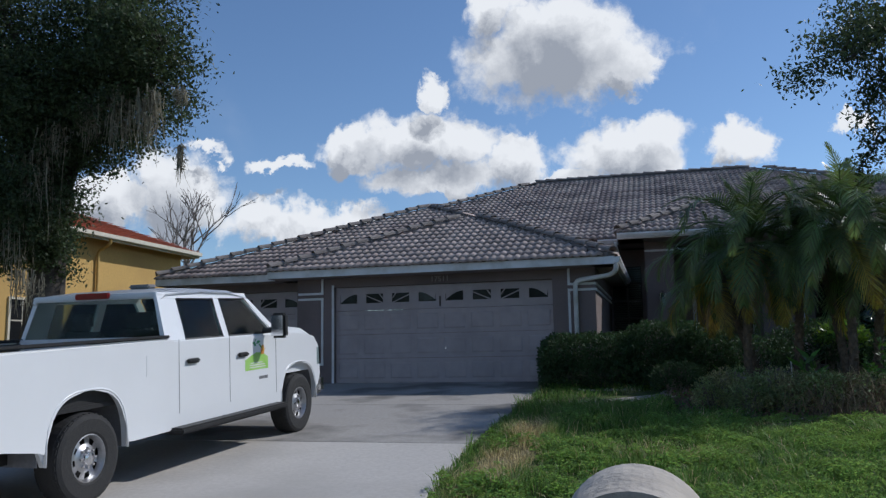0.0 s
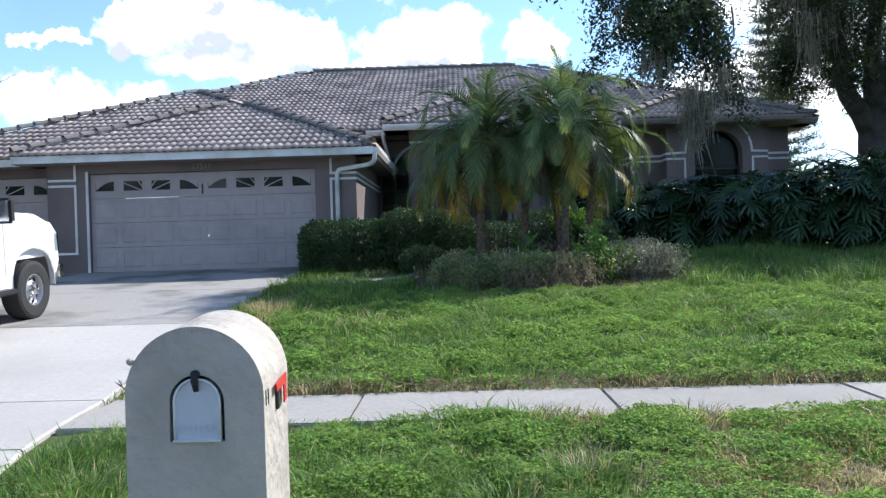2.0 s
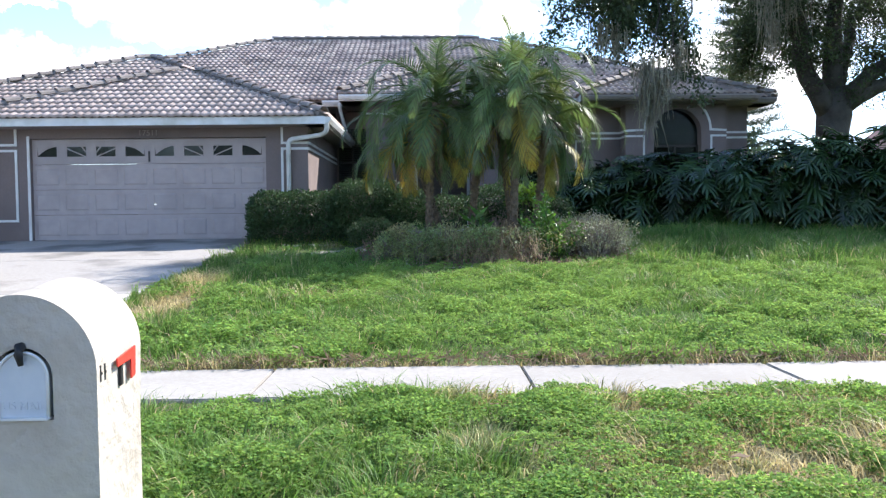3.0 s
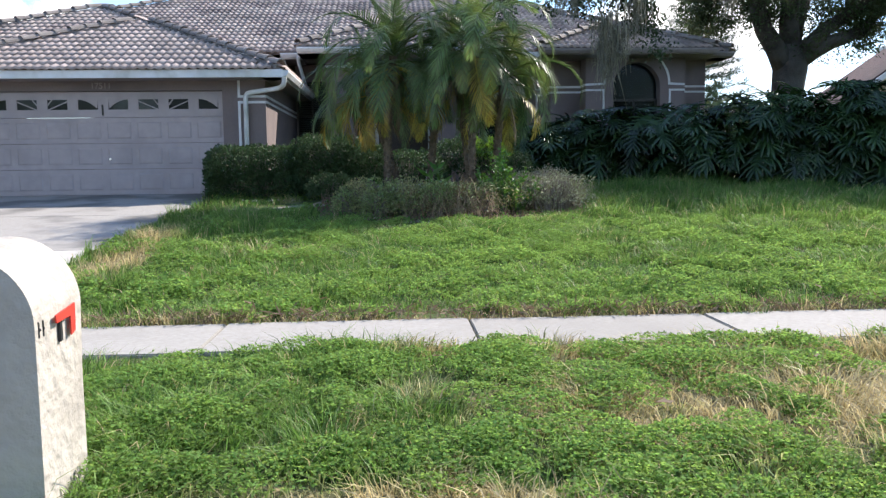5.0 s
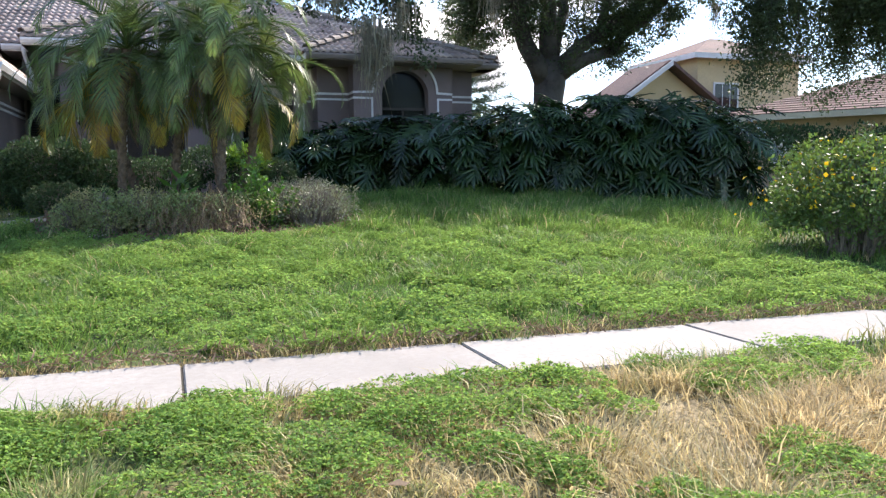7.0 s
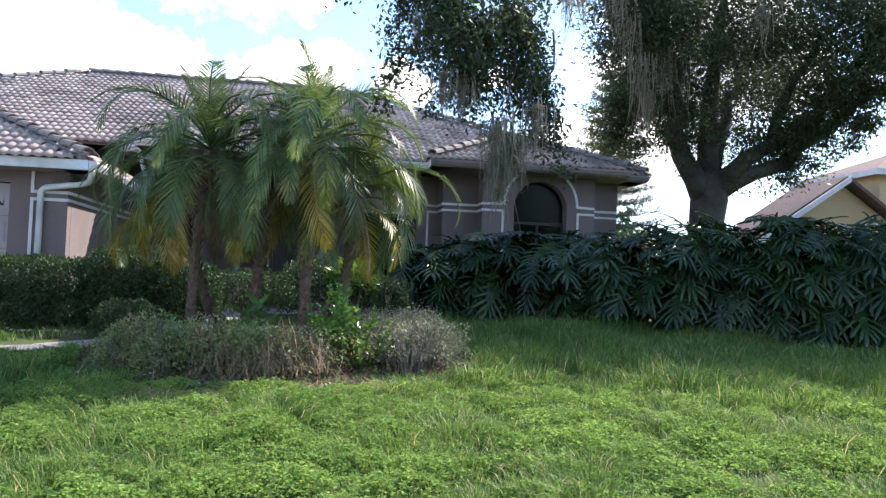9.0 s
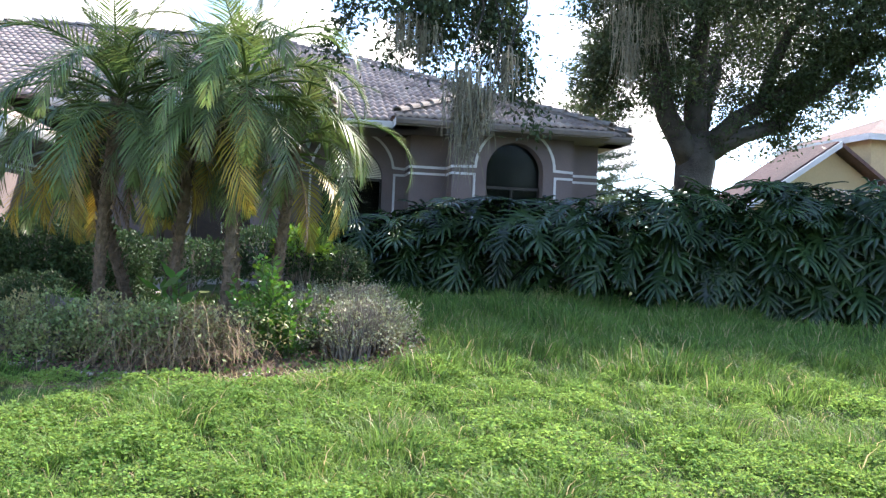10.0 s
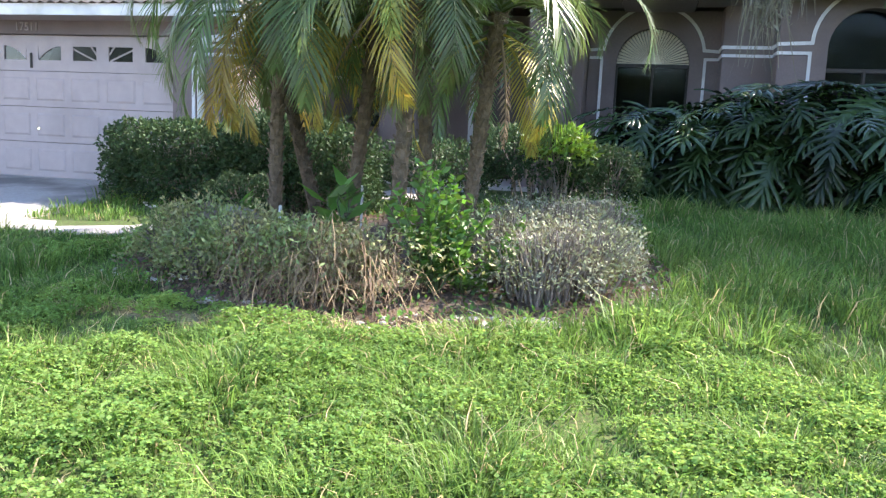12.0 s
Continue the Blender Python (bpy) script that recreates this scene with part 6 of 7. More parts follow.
tube(bm, [(-8.03, 12.9, 6.42), (-8.06, 12.9, 5.9), (-8.05, 12.9, 5.3)], [0.008, 0.006, 0.006], 4)
part("bare_twig", bm, M["bark"], left_oak)


# ---- palms ----
def frond_mesh(name, length, leaflet, n, droop, lift, seed, mat, fold=0.5, width=0.022):
    """A feather frond that rises along +y and arches down; leaflets in two ranks."""
    rng = np.random.default_rng(seed)
    ang, y, z = lift, 0.0, 0.0
    spine, step = [(0.0, 0.0, 0.0)], length / 24
    dirs = []
    for k in range(24):
        ang -= droop * (0.3 + 1.4 * (k / 24)) / 24
        y, z = y + step * math.cos(ang), z + step * math.sin(ang)
        spine.append((0.0, y, z))
        dirs.append((0, math.cos(ang), math.sin(ang)))
    S = np.array(spine)
    bm = bmesh.new()
    tube(bm, [Vector(p) for p in S[::3]], [0.016 * (1 - 0.1 * k) for k in range(len(S[::3]))], 5)
    me0 = bpy.data.meshes.new("tmp")
    bm.to_mesh(me0)
    bm.free()
    V, F = [], []
    for i in range(n):
        f = 0.16 + 0.84 * i / (n - 1)
        k = min(int(f * 24), 23)
        p = S[k] + (S[k + 1] - S[k]) * (f * 24 - k)
        d = np.array(dirs[k])
        up = np.array([0, -d[2], d[1]])
        ln = leaflet * (math.sin(math.pi * min(0.98, 0.18 + 0.80 * f)) ** 0.6) * rng.uniform(0.85, 1.1)
        for s in (-1, 1):
            tilt = rng.uniform(0.25, 0.5)
            out = np.array([s * 1.0, 0, 0]) * (1 - 0.45 * f) + d * (0.55 + 0.7 * f) + up * (fold * (1 - f) + rng.uniform(-0.15, 0.15))
            out = out / np.linalg.norm(out)
            side = np.cross(out, up)
            side = side / np.linalg.norm(side)
            sag = np.array([0, 0, -1.0])
            a, b, c = p, p + out * ln * 0.5 + sag * ln * 0.06, p + out * ln + sag * ln * 0.30 * tilt * 2
            w = width * (0.8 + 0.3 * rng.random())
            base = len(V)
            V += [a - side * w * 0.35, a + side * w * 0.35, b - side * w / 2, b + side * w / 2, c]
            F += [(base, base + 1, base + 3, base + 2), (base + 2, base + 3, base + 4, base + 4)]
    V = np.array(V)
    F4 = [f for f in F if f[2] != f[3]]
    F3 = [f[:3] for f in F if f[2] == f[3]]
    n0 = len(me0.vertices)
    co = np.empty(n0 * 3, np.float32)
    me0.vertices.foreach_get("co", co)
    polys = [tuple(p.vertices) for p in me0.polygons]
    me = bpy.data.meshes.new(name)
    me.from_pydata(co.reshape(-1, 3).tolist() + V.tolist(), [], polys + [tuple(q + n0 for q in f) for f in F4 + F3])
    bpy.data.meshes.remove(me0)
    me.materials.append(mat)
    return me


FRONDS = [frond_mesh("frond", ln, lf, n, dr, lift, 40 + k, M["palm_leaf"], 0.45, 0.019)
          for k, (ln, lf, n, dr, lift) in enumerate(((1.15, 0.30, 28, 0.55, 1.40), (1.45, 0.37, 32, 1.7, 1.15), (1.70, 0.40, 36, 2.4, 1.0), (1.85, 0.42, 37, 2.5, 0.85)))]
OLD_FRONDS = [frond_mesh("old_frond", 1.6, 0.40, 34, 1.9 + 0.2 * k, 0.35, 50 + k, M["palm_leaf"], 0.2, 0.019) for k in range(2)]
YELLOW = [frond_mesh("yellow_frond", 1.55, 0.38, 32, 1.9, 0.30, 60, M["palm_yellow"], 0.2, 0.018)]
DEAD = [frond_mesh("dead_frond", 0.95, 0.13, 16, 0.5, -0.75, 70, M["palm_dead"], -0.3, 0.016)]


def palm(base, top, seed, n, reach, label, yellow=3, dead=4):
    """Slender feather palm: leaning ringed trunk, crown of arching fronds, yellowed and dead ones below."""
    rng = random.Random(seed)
    t = thing("palm_tree", label, "palm", "clump of palms")
    b, tp = Vector(base), Vector(top)
    pts = [b + (tp - b) * f + Vector((0.05 * math.sin(3 * f + seed), 0.04 * math.cos(2.5 * f + seed), 0)) for f in np.linspace(0, 1, 15)]
    bm = bmesh.new()
    tube(bm, pts, [0.062 - 0.008 * f + (0.022 if k > 12 else 0) for k, f in enumerate(np.linspace(0, 1, 15))], 10)
    for k in range(90):
        f = k / 90
        p = b + (tp - b) * f + Vector((0.05 * math.sin(3 * f + seed), 0.04 * math.cos(2.5 * f + seed), 0))
        a = k * 2.4
        q = p + Vector((math.cos(a), math.sin(a), 0)) * 0.048
        plate(bm, q + Vector((-0.03 * math.sin(a), 0.03 * math.cos(a), 0)), q + Vector((0.03 * math.sin(a), -0.03 * math.cos(a), 0)),
              q + Vector((0.02 * math.sin(a) + 0.035 * math.cos(a), -0.02 * math.cos(a) + 0.035 * math.sin(a), 0.06)), q + Vector((-0.02 * math.sin(a) + 0.035 * math.cos(a), 0.02 * math.cos(a) + 0.035 * math.sin(a), 0.06)), 0.012)
    part("trunk", bm, M["palm_trunk"], t, "scarred brown trunk", smooth=False)

    def put(me, name, az, pitch, sc, dz):
        ob = linked(name, me, None, t)
        ob.matrix_basis = Matrix.Translation(pts[-1] + Vector((0, 0, dz))) @ pose(0, 0, 0, 0, 0, az) @ pose(0, 0, 0, pitch, rng.uniform(-15, 15), 0) @ Matrix.Diagonal((sc, sc, sc, 1))

    for k in range(n):
        f = (k + 0.5) / n
        az = k * 137.5 + rng.uniform(-14, 14)
        pitch = 6 - 34 * f + rng.uniform(-9, 9)
        put(FRONDS[0 if f < 0.16 else min(3, 1 + int(f * 2.4) + k % 2)], "frond", az, pitch, reach * rng.uniform(0.85, 1.12) * (0.85 if f < 0.16 else 1.0), 0.12 * (1 - f))
    for k in range(n // 2):
        put(OLD_FRONDS[k % 2], "frond", k * 101 + rng.uniform(0, 40), -14 + rng.uniform(-16, 10), reach * rng.uniform(0.9, 1.15), -0.10)
    for k in range(yellow):
        put(YELLOW[0], "yellow_frond", 360 * k / max(1, yellow) + rng.uniform(-20, 20), -26 + rng.uniform(-14, 10), reach * rng.uniform(0.9, 1.15), -0.16)
    for k in range(dead):
        put(DEAD[0], "dead_frond", 360 * k / dead + rng.uniform(-30, 30), -8 + rng.uniform(-14, 10), reach * rng.uniform(0.8, 1.3), -0.15)
    return t


palm((1.75, 13.15, 0.40), (1.92, 12.95, 2.95), 3, 25, 1.0, "bushy green feather palm with yellowing lower fronds", 5, 4)
palm((3.02, 12.45, 0.36), (3.25, 12.7, 3.08), 8, 26, 1.0, "slender leaning feather palm with arching green fronds", 2, 3)
palm((3.42, 13.1, 0.40), (3.78, 13.2, 2.60), 14, 13, 0.86, "shorter feather palm at the back of the bed", 3, 3)
palm((2.05, 13.5, 0.42), (1.5, 13.7, 2.55), 21, 11, 0.84, "shorter feather palm leaning towards the garage", 4, 3)
palm((3.2, 13.0, 0.40), (2.85, 13.6, 3.15), 31, 13, 0.9, "tall feather palm rising behind the clump", 1, 2)
palm((2.45, 13.0, 0.40), (2.55, 13.3, 2.75), 37, 10, 0.85, "thin feather palm in the middle of the clump", 2, 3)


# ---- shrubs ----
def shrub_points(c, r, n, seed, power=2.6, lump=0.14, shell=0.3):
    """Points in the outer shell of a lumpy rounded block (a superellipsoid), above the ground only."""
    rng = np.random.default_rng(seed)
    d = rng.normal(size=(n, 3))
    d[:, 2] = np.abs(d[:, 2]) * 1.0 - 0.25
    d = unit(d)
    m = (np.abs(d) ** power).sum(1) ** (-1 / power)
    q = d * m[:, None]
    ph = np.random.default_rng(seed + 5).uniform(0, 6.28, 6)
    w = 1 + lump * (np.sin(q[:, 0] * 5 * 1.0 + ph[0]) * np.sin(q[:, 1] * 6 + ph[1]) + 0.7 * np.sin(q[:, 0] * 11 + ph[2]) * np.sin(q[:, 2] * 9 + ph[3]) * np.sin(q[:, 1] * 10 + ph[4]))
    k = 1 - shell * rng.random(n) ** 1.8
    P = np.array(c) + q * np.array(r) * (w * k)[:, None]
    return P, unit(q / np.array(r))


def shrub(name, label, category, blobs, leaf, mat, seed, twigs=30, twig_mat="twig", power=2.6, lump=0.14):
    """blobs: (centre, radii, leaves); a thing with a mass of leaves and the stems inside it."""
    t = thing(name, label, category)
    Ps, Os = [], []
    for k, (c, r, n) in enumerate(blobs):
        P, O = shrub_points(c, r, n, seed + k, power, lump)
        Ps.append(P), Os.append(O)
    P, O = np.concatenate(Ps), np.concatenate(Os)
    keep = P[:, 2] > ground_z(P[:, 1]) - 0.01
    leaf_part("foliage", P[keep], leaf[0], leaf[1], M[mat], t, seed + 9, -0.1, O[keep] * 0.8)
    rng = np.random.default_rng(seed + 3)
    bm = bmesh.new()
    for c, r, n in blobs:
        for k in range(twigs):
            a = rng.uniform(0, 6.28)
            f = rng.uniform(0.2, 0.95)
            b = Vector((c[0] + r[0] * 0.45 * math.cos(a) * rng.random(), c[1] + r[1] * 0.45 * math.sin(a) * rng.random(), gz(c[1]) - 0.01))
            e = Vector((c[0] + r[0] * f * math.cos(a), c[1] + r[1] * f * math.sin(a), c[2] + r[2] * math.sqrt(max(0.05, 1 - f * f)) * 0.98))
            tube(bm, curve_pts(b, e, (0, 0, 0.05), 3, int(rng.integers(1e6)), 0.15), [0.012, 0.009, 0.006, 0.003], 4)
    part("stem_tangle", bm, M[twig_mat], t)["kind"] = "stuff"
    return t


shrub("hedge", "dense dark green clipped hedge by the garage corner", "hedge",
      [((-0.85, 15.65, 1.02), (0.92, 0.62, 0.56), 15000), ((0.6, 15.75, 1.14), (0.72, 0.7, 0.62), 13000), ((1.25, 15.5, 1.02), (0.55, 0.6, 0.55), 7000), ((-0.6, 15.62, 0.72), (1.15, 0.6, 0.34), 7000), ((0.9, 15.5, 0.72), (0.95, 0.62, 0.34), 6000)], (0.055, 0.030), "hedge_leaf", 300, 40, power=4.5, lump=0.10)
shrub("shrub", "low dark shrub at the end of the hedge", "shrub", [((0.75, 14.35, 0.72), (0.42, 0.4, 0.32), 4200)], (0.045, 0.022), "hedge_leaf", 320)
shrub("shrub", "sprawling low shrub tangled with green vines", "shrub",
      [((1.25 + 0.19 * k, 12.3 - 0.05 * k + 0.16 * math.sin(k * 2.4), 0.56 + 0.05 * math.sin(k * 1.9)), (0.34 + 0.06 * math.sin(k * 3.1), 0.36, 0.31 + 0.07 * math.sin(k * 2.2)), 2000) for k in range(9)], (0.042, 0.02), "mound_leaf", 330, 42, lump=0.22)
shrub("shrub", "grey-green twiggy shrub, half dry, in the flower bed", "shrub",
      [((4.32 + 0.34 * math.sin(k * 2.3), 12.15 + 0.27 * k, 0.62 + 0.018 * k + 0.05 * math.sin(k * 1.7)), (0.46 + 0.08 * math.sin(k * 2.9), 0.38, 0.34 + 0.06 * math.sin(k * 3.3)), 2000) for k in range(8)], (0.034, 0.015), "grey_leaf", 345, 95, lump=0.22)
shrub("shrub", "dark green shrub in the shade of the entrance", "shrub",
      [((3.5, 17.4, 1.15), (0.9, 0.7, 0.62), 7500), ((4.4, 17.7, 1.0), (0.6, 0.6, 0.5), 3500), ((2.2, 16.8, 1.0), (0.8, 0.7, 0.5), 5000)], (0.06, 0.03), "hedge_leaf", 360)
shrub("shrub", "lime-tipped leafy shrub before the entrance", "shrub", [((3.85, 17.0, 1.42), (0.42, 0.4, 0.30), 1300)], (0.11, 0.04), "lime_leaf", 370)
shrub("flowering_bush", "rounded yellow-flowering bush on the lawn near the pavement", "bush",
      [((10.6, 8.4, 0.72), (1.0, 1.05, 0.66), 9000), ((11.1, 8.9, 1.02), (0.75, 0.8, 0.55), 5000), ((11.7, 8.0, 0.8), (1.0, 1.0, 0.62), 5000), ((10.25, 8.15, 0.52), (0.75, 0.8, 0.42), 5000), ((10.9, 8.5, 1.3), (0.35, 0.35, 0.3), 700)], (0.06, 0.032), "yellow_bush", 380, 60, lump=0.26)
fb = bpy.data.objects["flowering_bush"]
P, O = shrub_points((10.6, 8.4, 0.74), (1.02, 1.08, 0.68), 150, 391, lump=0.26, shell=0.12)
leaf_part("blossoms", P[P[:, 2] > 0.4], 0.055, 0.05, M["blossom"], fb, 392, label="yellow blossoms")
P, O = shrub_points((11.1, 8.8, 0.98), (0.95, 0.95, 0.66), 90, 393, lump=0.26, shell=0.12)
leaf_part("blossoms", P[P[:, 2] > 0.4], 0.055, 0.05, M["blossom"], fb, 394, label="yellow blossoms")

# straw-brown dry clump arching outwards
dc = thing("dry_clump", "straw-brown clump of dead arching stalks in the flower bed", "dry plant")
rng = np.random.default_rng(400)
hub = np.array([(2.95, 11.68, 0.28), (2.6, 11.74, 0.26), (3.25, 11.85, 0.22), (2.8, 11.55, 0.18), (2.3, 11.7, 0.22)])
n = 620
pick = rng.choice(5, n, p=[0.38, 0.24, 0.10, 0.12, 0.16])
c0 = hub[pick] + rng.normal(size=(n, 3)) * np.array([0.17, 0.10, 0.08])
c0[:, 2] += ground_z(c0[:, 1])
a = -math.pi / 2 + 0.3 + rng.normal(size=n) * 1.3
ln = rng.uniform(0.18, 0.75, n)
up = rng.uniform(-0.02, 0.20, n)
hs = np.stack([np.cos(a), np.sin(a), np.zeros(n)], 1)
sd = np.stack([-np.sin(a), np.cos(a), np.zeros(n)], 1)
kink = rng.normal(size=(n, 3)) * np.array([0.11, 0.09, 0.06])
rows = []
for i in range(6):
    f = i / 5
    c = c0 + hs * (ln * 0.75 * f)[:, None] + kink * math.sin(math.pi * f)
    c[:, 2] += up * math.sin(math.pi * f) - (0.02 + 0.36 * rng.random(n) ** 1.5) * f * f
    c[:, 2] = np.maximum(c[:, 2], ground_z(c[:, 1]) + 0.01)
    w = 0.009 * (1 - 0.7 * f)
    rows += [c - sd * w / 2, c + sd * w / 2]
V = np.stack(rows, 1).reshape(-1, 3)
b0 = np.arange(n)[:, None] * 12
F = np.concatenate([b0 + np.array([2 * i, 2 * i + 1, 2 * i + 3, 2 * i + 2]) for i in range(5)], 0)
ob = linked("stalk_tangle", np_mesh("stalk_tangle", V, F), M["straw"], dc, "dead brown stalks")
ob["kind"] = "stuff"
P = np.stack([2.75 + rng.normal(size=2600) * 0.45, 11.74 + rng.normal(size=2600) * 0.2, np.full(2600, gz(11.8) + 0.1) + rng.random(2600) ** 0.7 * 0.46], 1)
leaf_part("vine_leaves", P, 0.045, 0.018, M["mound_leaf"], dc, 402)


def leafy_plant(name, label, base, height, n, leaf, mat, seed, spread=0.25, stems=7):
    """Upright stems carrying large leaves."""
    t = thing(name, label, "plant")
    rng = np.random.default_rng(seed)
    bm = bmesh.new()
    P, O = [], []
    for k in range(stems):
        a = rng.uniform(0, 6.28)
        e = Vector(base) + Vector((math.cos(a) * spread * rng.random(), math.sin(a) * spread * rng.random(), height * rng.uniform(0.6, 1.0)))
        pts = curve_pts(base, e, (0, 0, 0), 6, seed + k, 0.1)
        tube(bm, pts, [0.010 - 0.001 * i for i in range(7)], 5)
        for q in range(n // stems):
            f = 0.2 + 0.8 * (q + 0.5) / (n // stems)
            i = min(int(f * 6), 5)
            P.append(np.array(pts[i].lerp(pts[i + 1], f * 6 - i)))
            b = rng.uniform(0, 6.28)
            O.append((1.6 * math.cos(b), 1.6 * math.sin(b), 1.0 * f))
    part("stalk_mass", bm, M["stem"], t)["kind"] = "stuff"
    leaf_part("leaves", np.array(P), leaf[0], leaf[1], M[mat], t, seed + 1, 0.0, np.array(O), spread=0.35)
    return t


leafy_plant("weed_plant", "bright green leafy weed growing through the flower bed", (3.55, 12.1, gz(12.1)), 1.02, 1100, (0.080, 0.038), "bright_leaf", 410, 0.46, 22)
leafy_plant("weed_plant", "low green leafy weed at the foot of a taller one", (3.75, 12.2, gz(12.1)), 0.65, 800, (0.07, 0.035), "bright_leaf", 411, 0.55, 20)
leafy_plant("broad_leaf_plant", "glossy broad-leaved plant with upright leaves beside the palms", (2.62, 12.6, gz(12.6)), 0.75, 46, (0.30, 0.085), "bright_leaf", 412, 0.2, 4)
leafy_plant("broad_leaf_plant", "small broad-leaved plant among the palms", (1.55, 13.0, gz(13.0)), 0.55, 30, (0.24, 0.07), "bright_leaf", 413, 0.2, 3)

# boulder and stake in the bed
bm = bmesh.new()
bmesh.ops.create_icosphere(bm, subdivisions=3, radius=0.3)
for v in bm.verts:
    v.co *= 1 + 0.18 * noise.noise(v.co * 4)
    v.co.z *= 0.75
ob = part("boulder", bm, M["mortar"], smooth=True)
ob.location = (1.55, 12.75, gz(12.7) + 0.25)
tagged(ob, "rounded grey boulder in the flower bed", "boulder")
st = block("garden_stake", (1.995, 12.65, gz(12.6) - 0.05, 2.02, 12.675, 0.93), M["white_plastic"], None, bevel=0.004)
tagged(st, "thin white plastic garden stake in the flower bed", "stake")
st2 = block("garden_stake", (2.42, 13.5, gz(13.5) - 0.05, 2.44, 13.52, 1.08), M["white_plastic"], None, bevel=0.004)
tagged(st2, "thin white plastic garden stake behind the palms", "stake")


# ---- philodendron bank ----
def philo_leaf_mesh(seed):
    """A deeply lobed leaf lying along +y, with drooping lobes and a stalk."""
    rng = random.Random(seed)
    V, F = [], []

    def bow(y):
        return -0.22 * y * y

    n = 9
    for k in range(n):
        f = k / (n - 1)
        y = -0.18 + 1.02 * f
        for s in (-1, 1):
            ln = 0.46 * math.sin(math.pi * (0.16 + 0.80 * (1 - abs(2 * f - 0.75) * 0.62))) * rng.uniform(0.85, 1.1) * (0.62 if f > 0.85 else 1)
            an = math.radians(-28 + 100 * f)
            dx, dy = s * math.cos(an), math.sin(an)
            w = 0.052
            b = len(V)
            px, py = s * 0.02, y * 0.8 + 0.05
            for g, wd in ((0, 0.9), (0.45, 1.15), (0.8, 0.9), (1.0, 0.15)):
                cx, cy = px + dx * ln * g, py + dy * ln * g
                dz = bow(cy) - 0.30 * (ln * g) ** 2 + (0.02 if 0.2 < g < 0.9 else 0)
                V += [(cx + dy * w * wd * 0.5, cy - dx * w * wd * 0.5, dz - 0.008), (cx, cy, dz + 0.010), (cx - dy * w * wd * 0.5, cy + dx * w * wd * 0.5, dz - 0.008)]
            for g in range(3):
                for h in range(2):
                    i = b + 3 * g + h
                    F.append((i, i + 1, i + 4, i + 3))
    b = len(V)
    for k in range(7):
        y = -0.15 + 1.02 * k / 6
        w = 0.085 * math.sin(math.pi * (0.25 + 0.7 * k / 6)) + 0.012
        V += [(-w, y * 0.85 + 0.03, bow(y) - 0.004), (0, y * 0.85 + 0.03, bow(y) + 0.006), (w, y * 0.85 + 0.03, bow(y) - 0.004)]
    for k in range(6):
        for h in range(2):
            i = b + 3 * k + h
            F.append((i, i + 1, i + 4, i + 3))
    me = np_mesh("leaf", V, F)
    me.materials.append(M["philo_leaf"])
    me.shade_smooth()
    return me


PHILO = [philo_leaf_mesh(k) for k in range(4)]
bank = [(4.9, 18.6), (6.1, 18.5), (8.2, 17.3), (9.7, 16.6), (11.2, 16.0), (12.3, 15.6), (13.4, 14.6)]
tops = [2.3, 2.5, 2.72, 2.87, 2.95, 3.0, 2.85]
rng = random.Random(9)
plants = 0
for k in range(15):
    f = k / 14 * (len(bank) - 1)
    i = min(int(f), len(bank) - 2)
    x = bank[i][0] + (bank[i + 1][0] - bank[i][0]) * (f - i)
    y = bank[i][1] + (bank[i + 1][1] - bank[i][1]) * (f - i)
    h = tops[i] + (tops[i + 1] - tops[i]) * (f - i)
    g = gz(y)
    t = thing("philodendron", "tall dark green philodendron with glossy deeply cut leaves", "shrub", "philodendron bank", at=(x + 0.25, y + 0.55, g))
    for q in range(6):
        bm = bmesh.new()
        a = rng.uniform(0, 6.28)
        tube(bm, curve_pts((0.1 * math.cos(a), 0.1 * math.sin(a), 0), (0.4 * math.cos(a), 0.35 * math.sin(a), (h - g) * 0.7), (0.05, 0, 0), 5, k * 7 + q, 0.1), [0.05, 0.045, 0.04, 0.035, 0.03, 0.02], 6)
        part("stem", bm, M["stem"], t, "thick green stem")
    for q in range(46):
        u = (q + rng.random()) / 46
        a = rng.uniform(-math.pi * 1.05, 0.05 * math.pi) if q % 4 else rng.uniform(0, 6.28)
        lvl = rng.random() ** 0.8
        rad = 0.95 * math.sqrt(max(0.05, 1 - (lvl - 0.25) ** 2 * 1.1)) * rng.uniform(0.55, 1.0)
        z = 0.12 + (h - g - 0.25) * lvl
        ob = linked("leaf", PHILO[q % 4], None, t)
        sc = rng.uniform(0.7, 1.2)
        tilt = -72 + 62 * lvl + rng.uniform(-22, 22)
        ob.matrix_basis = Matrix.Translation((rad * math.cos(a) * 0.85, rad * math.sin(a) * 0.7, z)) @ pose(0, 0, 0, 0, 0, math.degrees(a) - 90 + rng.uniform(-35, 35)) @ pose(0, 0, 0, tilt, rng.uniform(-25, 25), 0) @ Matrix.Diagonal((sc, sc, sc, 1))
# dark leafy hedge beyond the bank
shrub("hedge", "dark green hedge along the neighbouring lot", "hedge", [((16.0, 16.2, 1.3), (2.4, 0.9, 0.95), 9000), ((19.5, 15.2, 1.3), (2.6, 0.9, 0.95), 8000)], (0.10, 0.05), "hedge_leaf", 430, 20)
shrub("shrub", "dark green undergrowth against the house wall", "shrub", [((8.6, 19.3, 1.2), (3.5, 0.6, 0.85), 9000)], (0.10, 0.05), "hedge_leaf", 440, 20)
shrub("shrub", "dark green undergrowth below the oak", "shrub", [((12.4, 17.9, 1.3), (2.5, 0.9, 0.95), 8000)], (0.10, 0.05), "hedge_leaf", 450, 20)


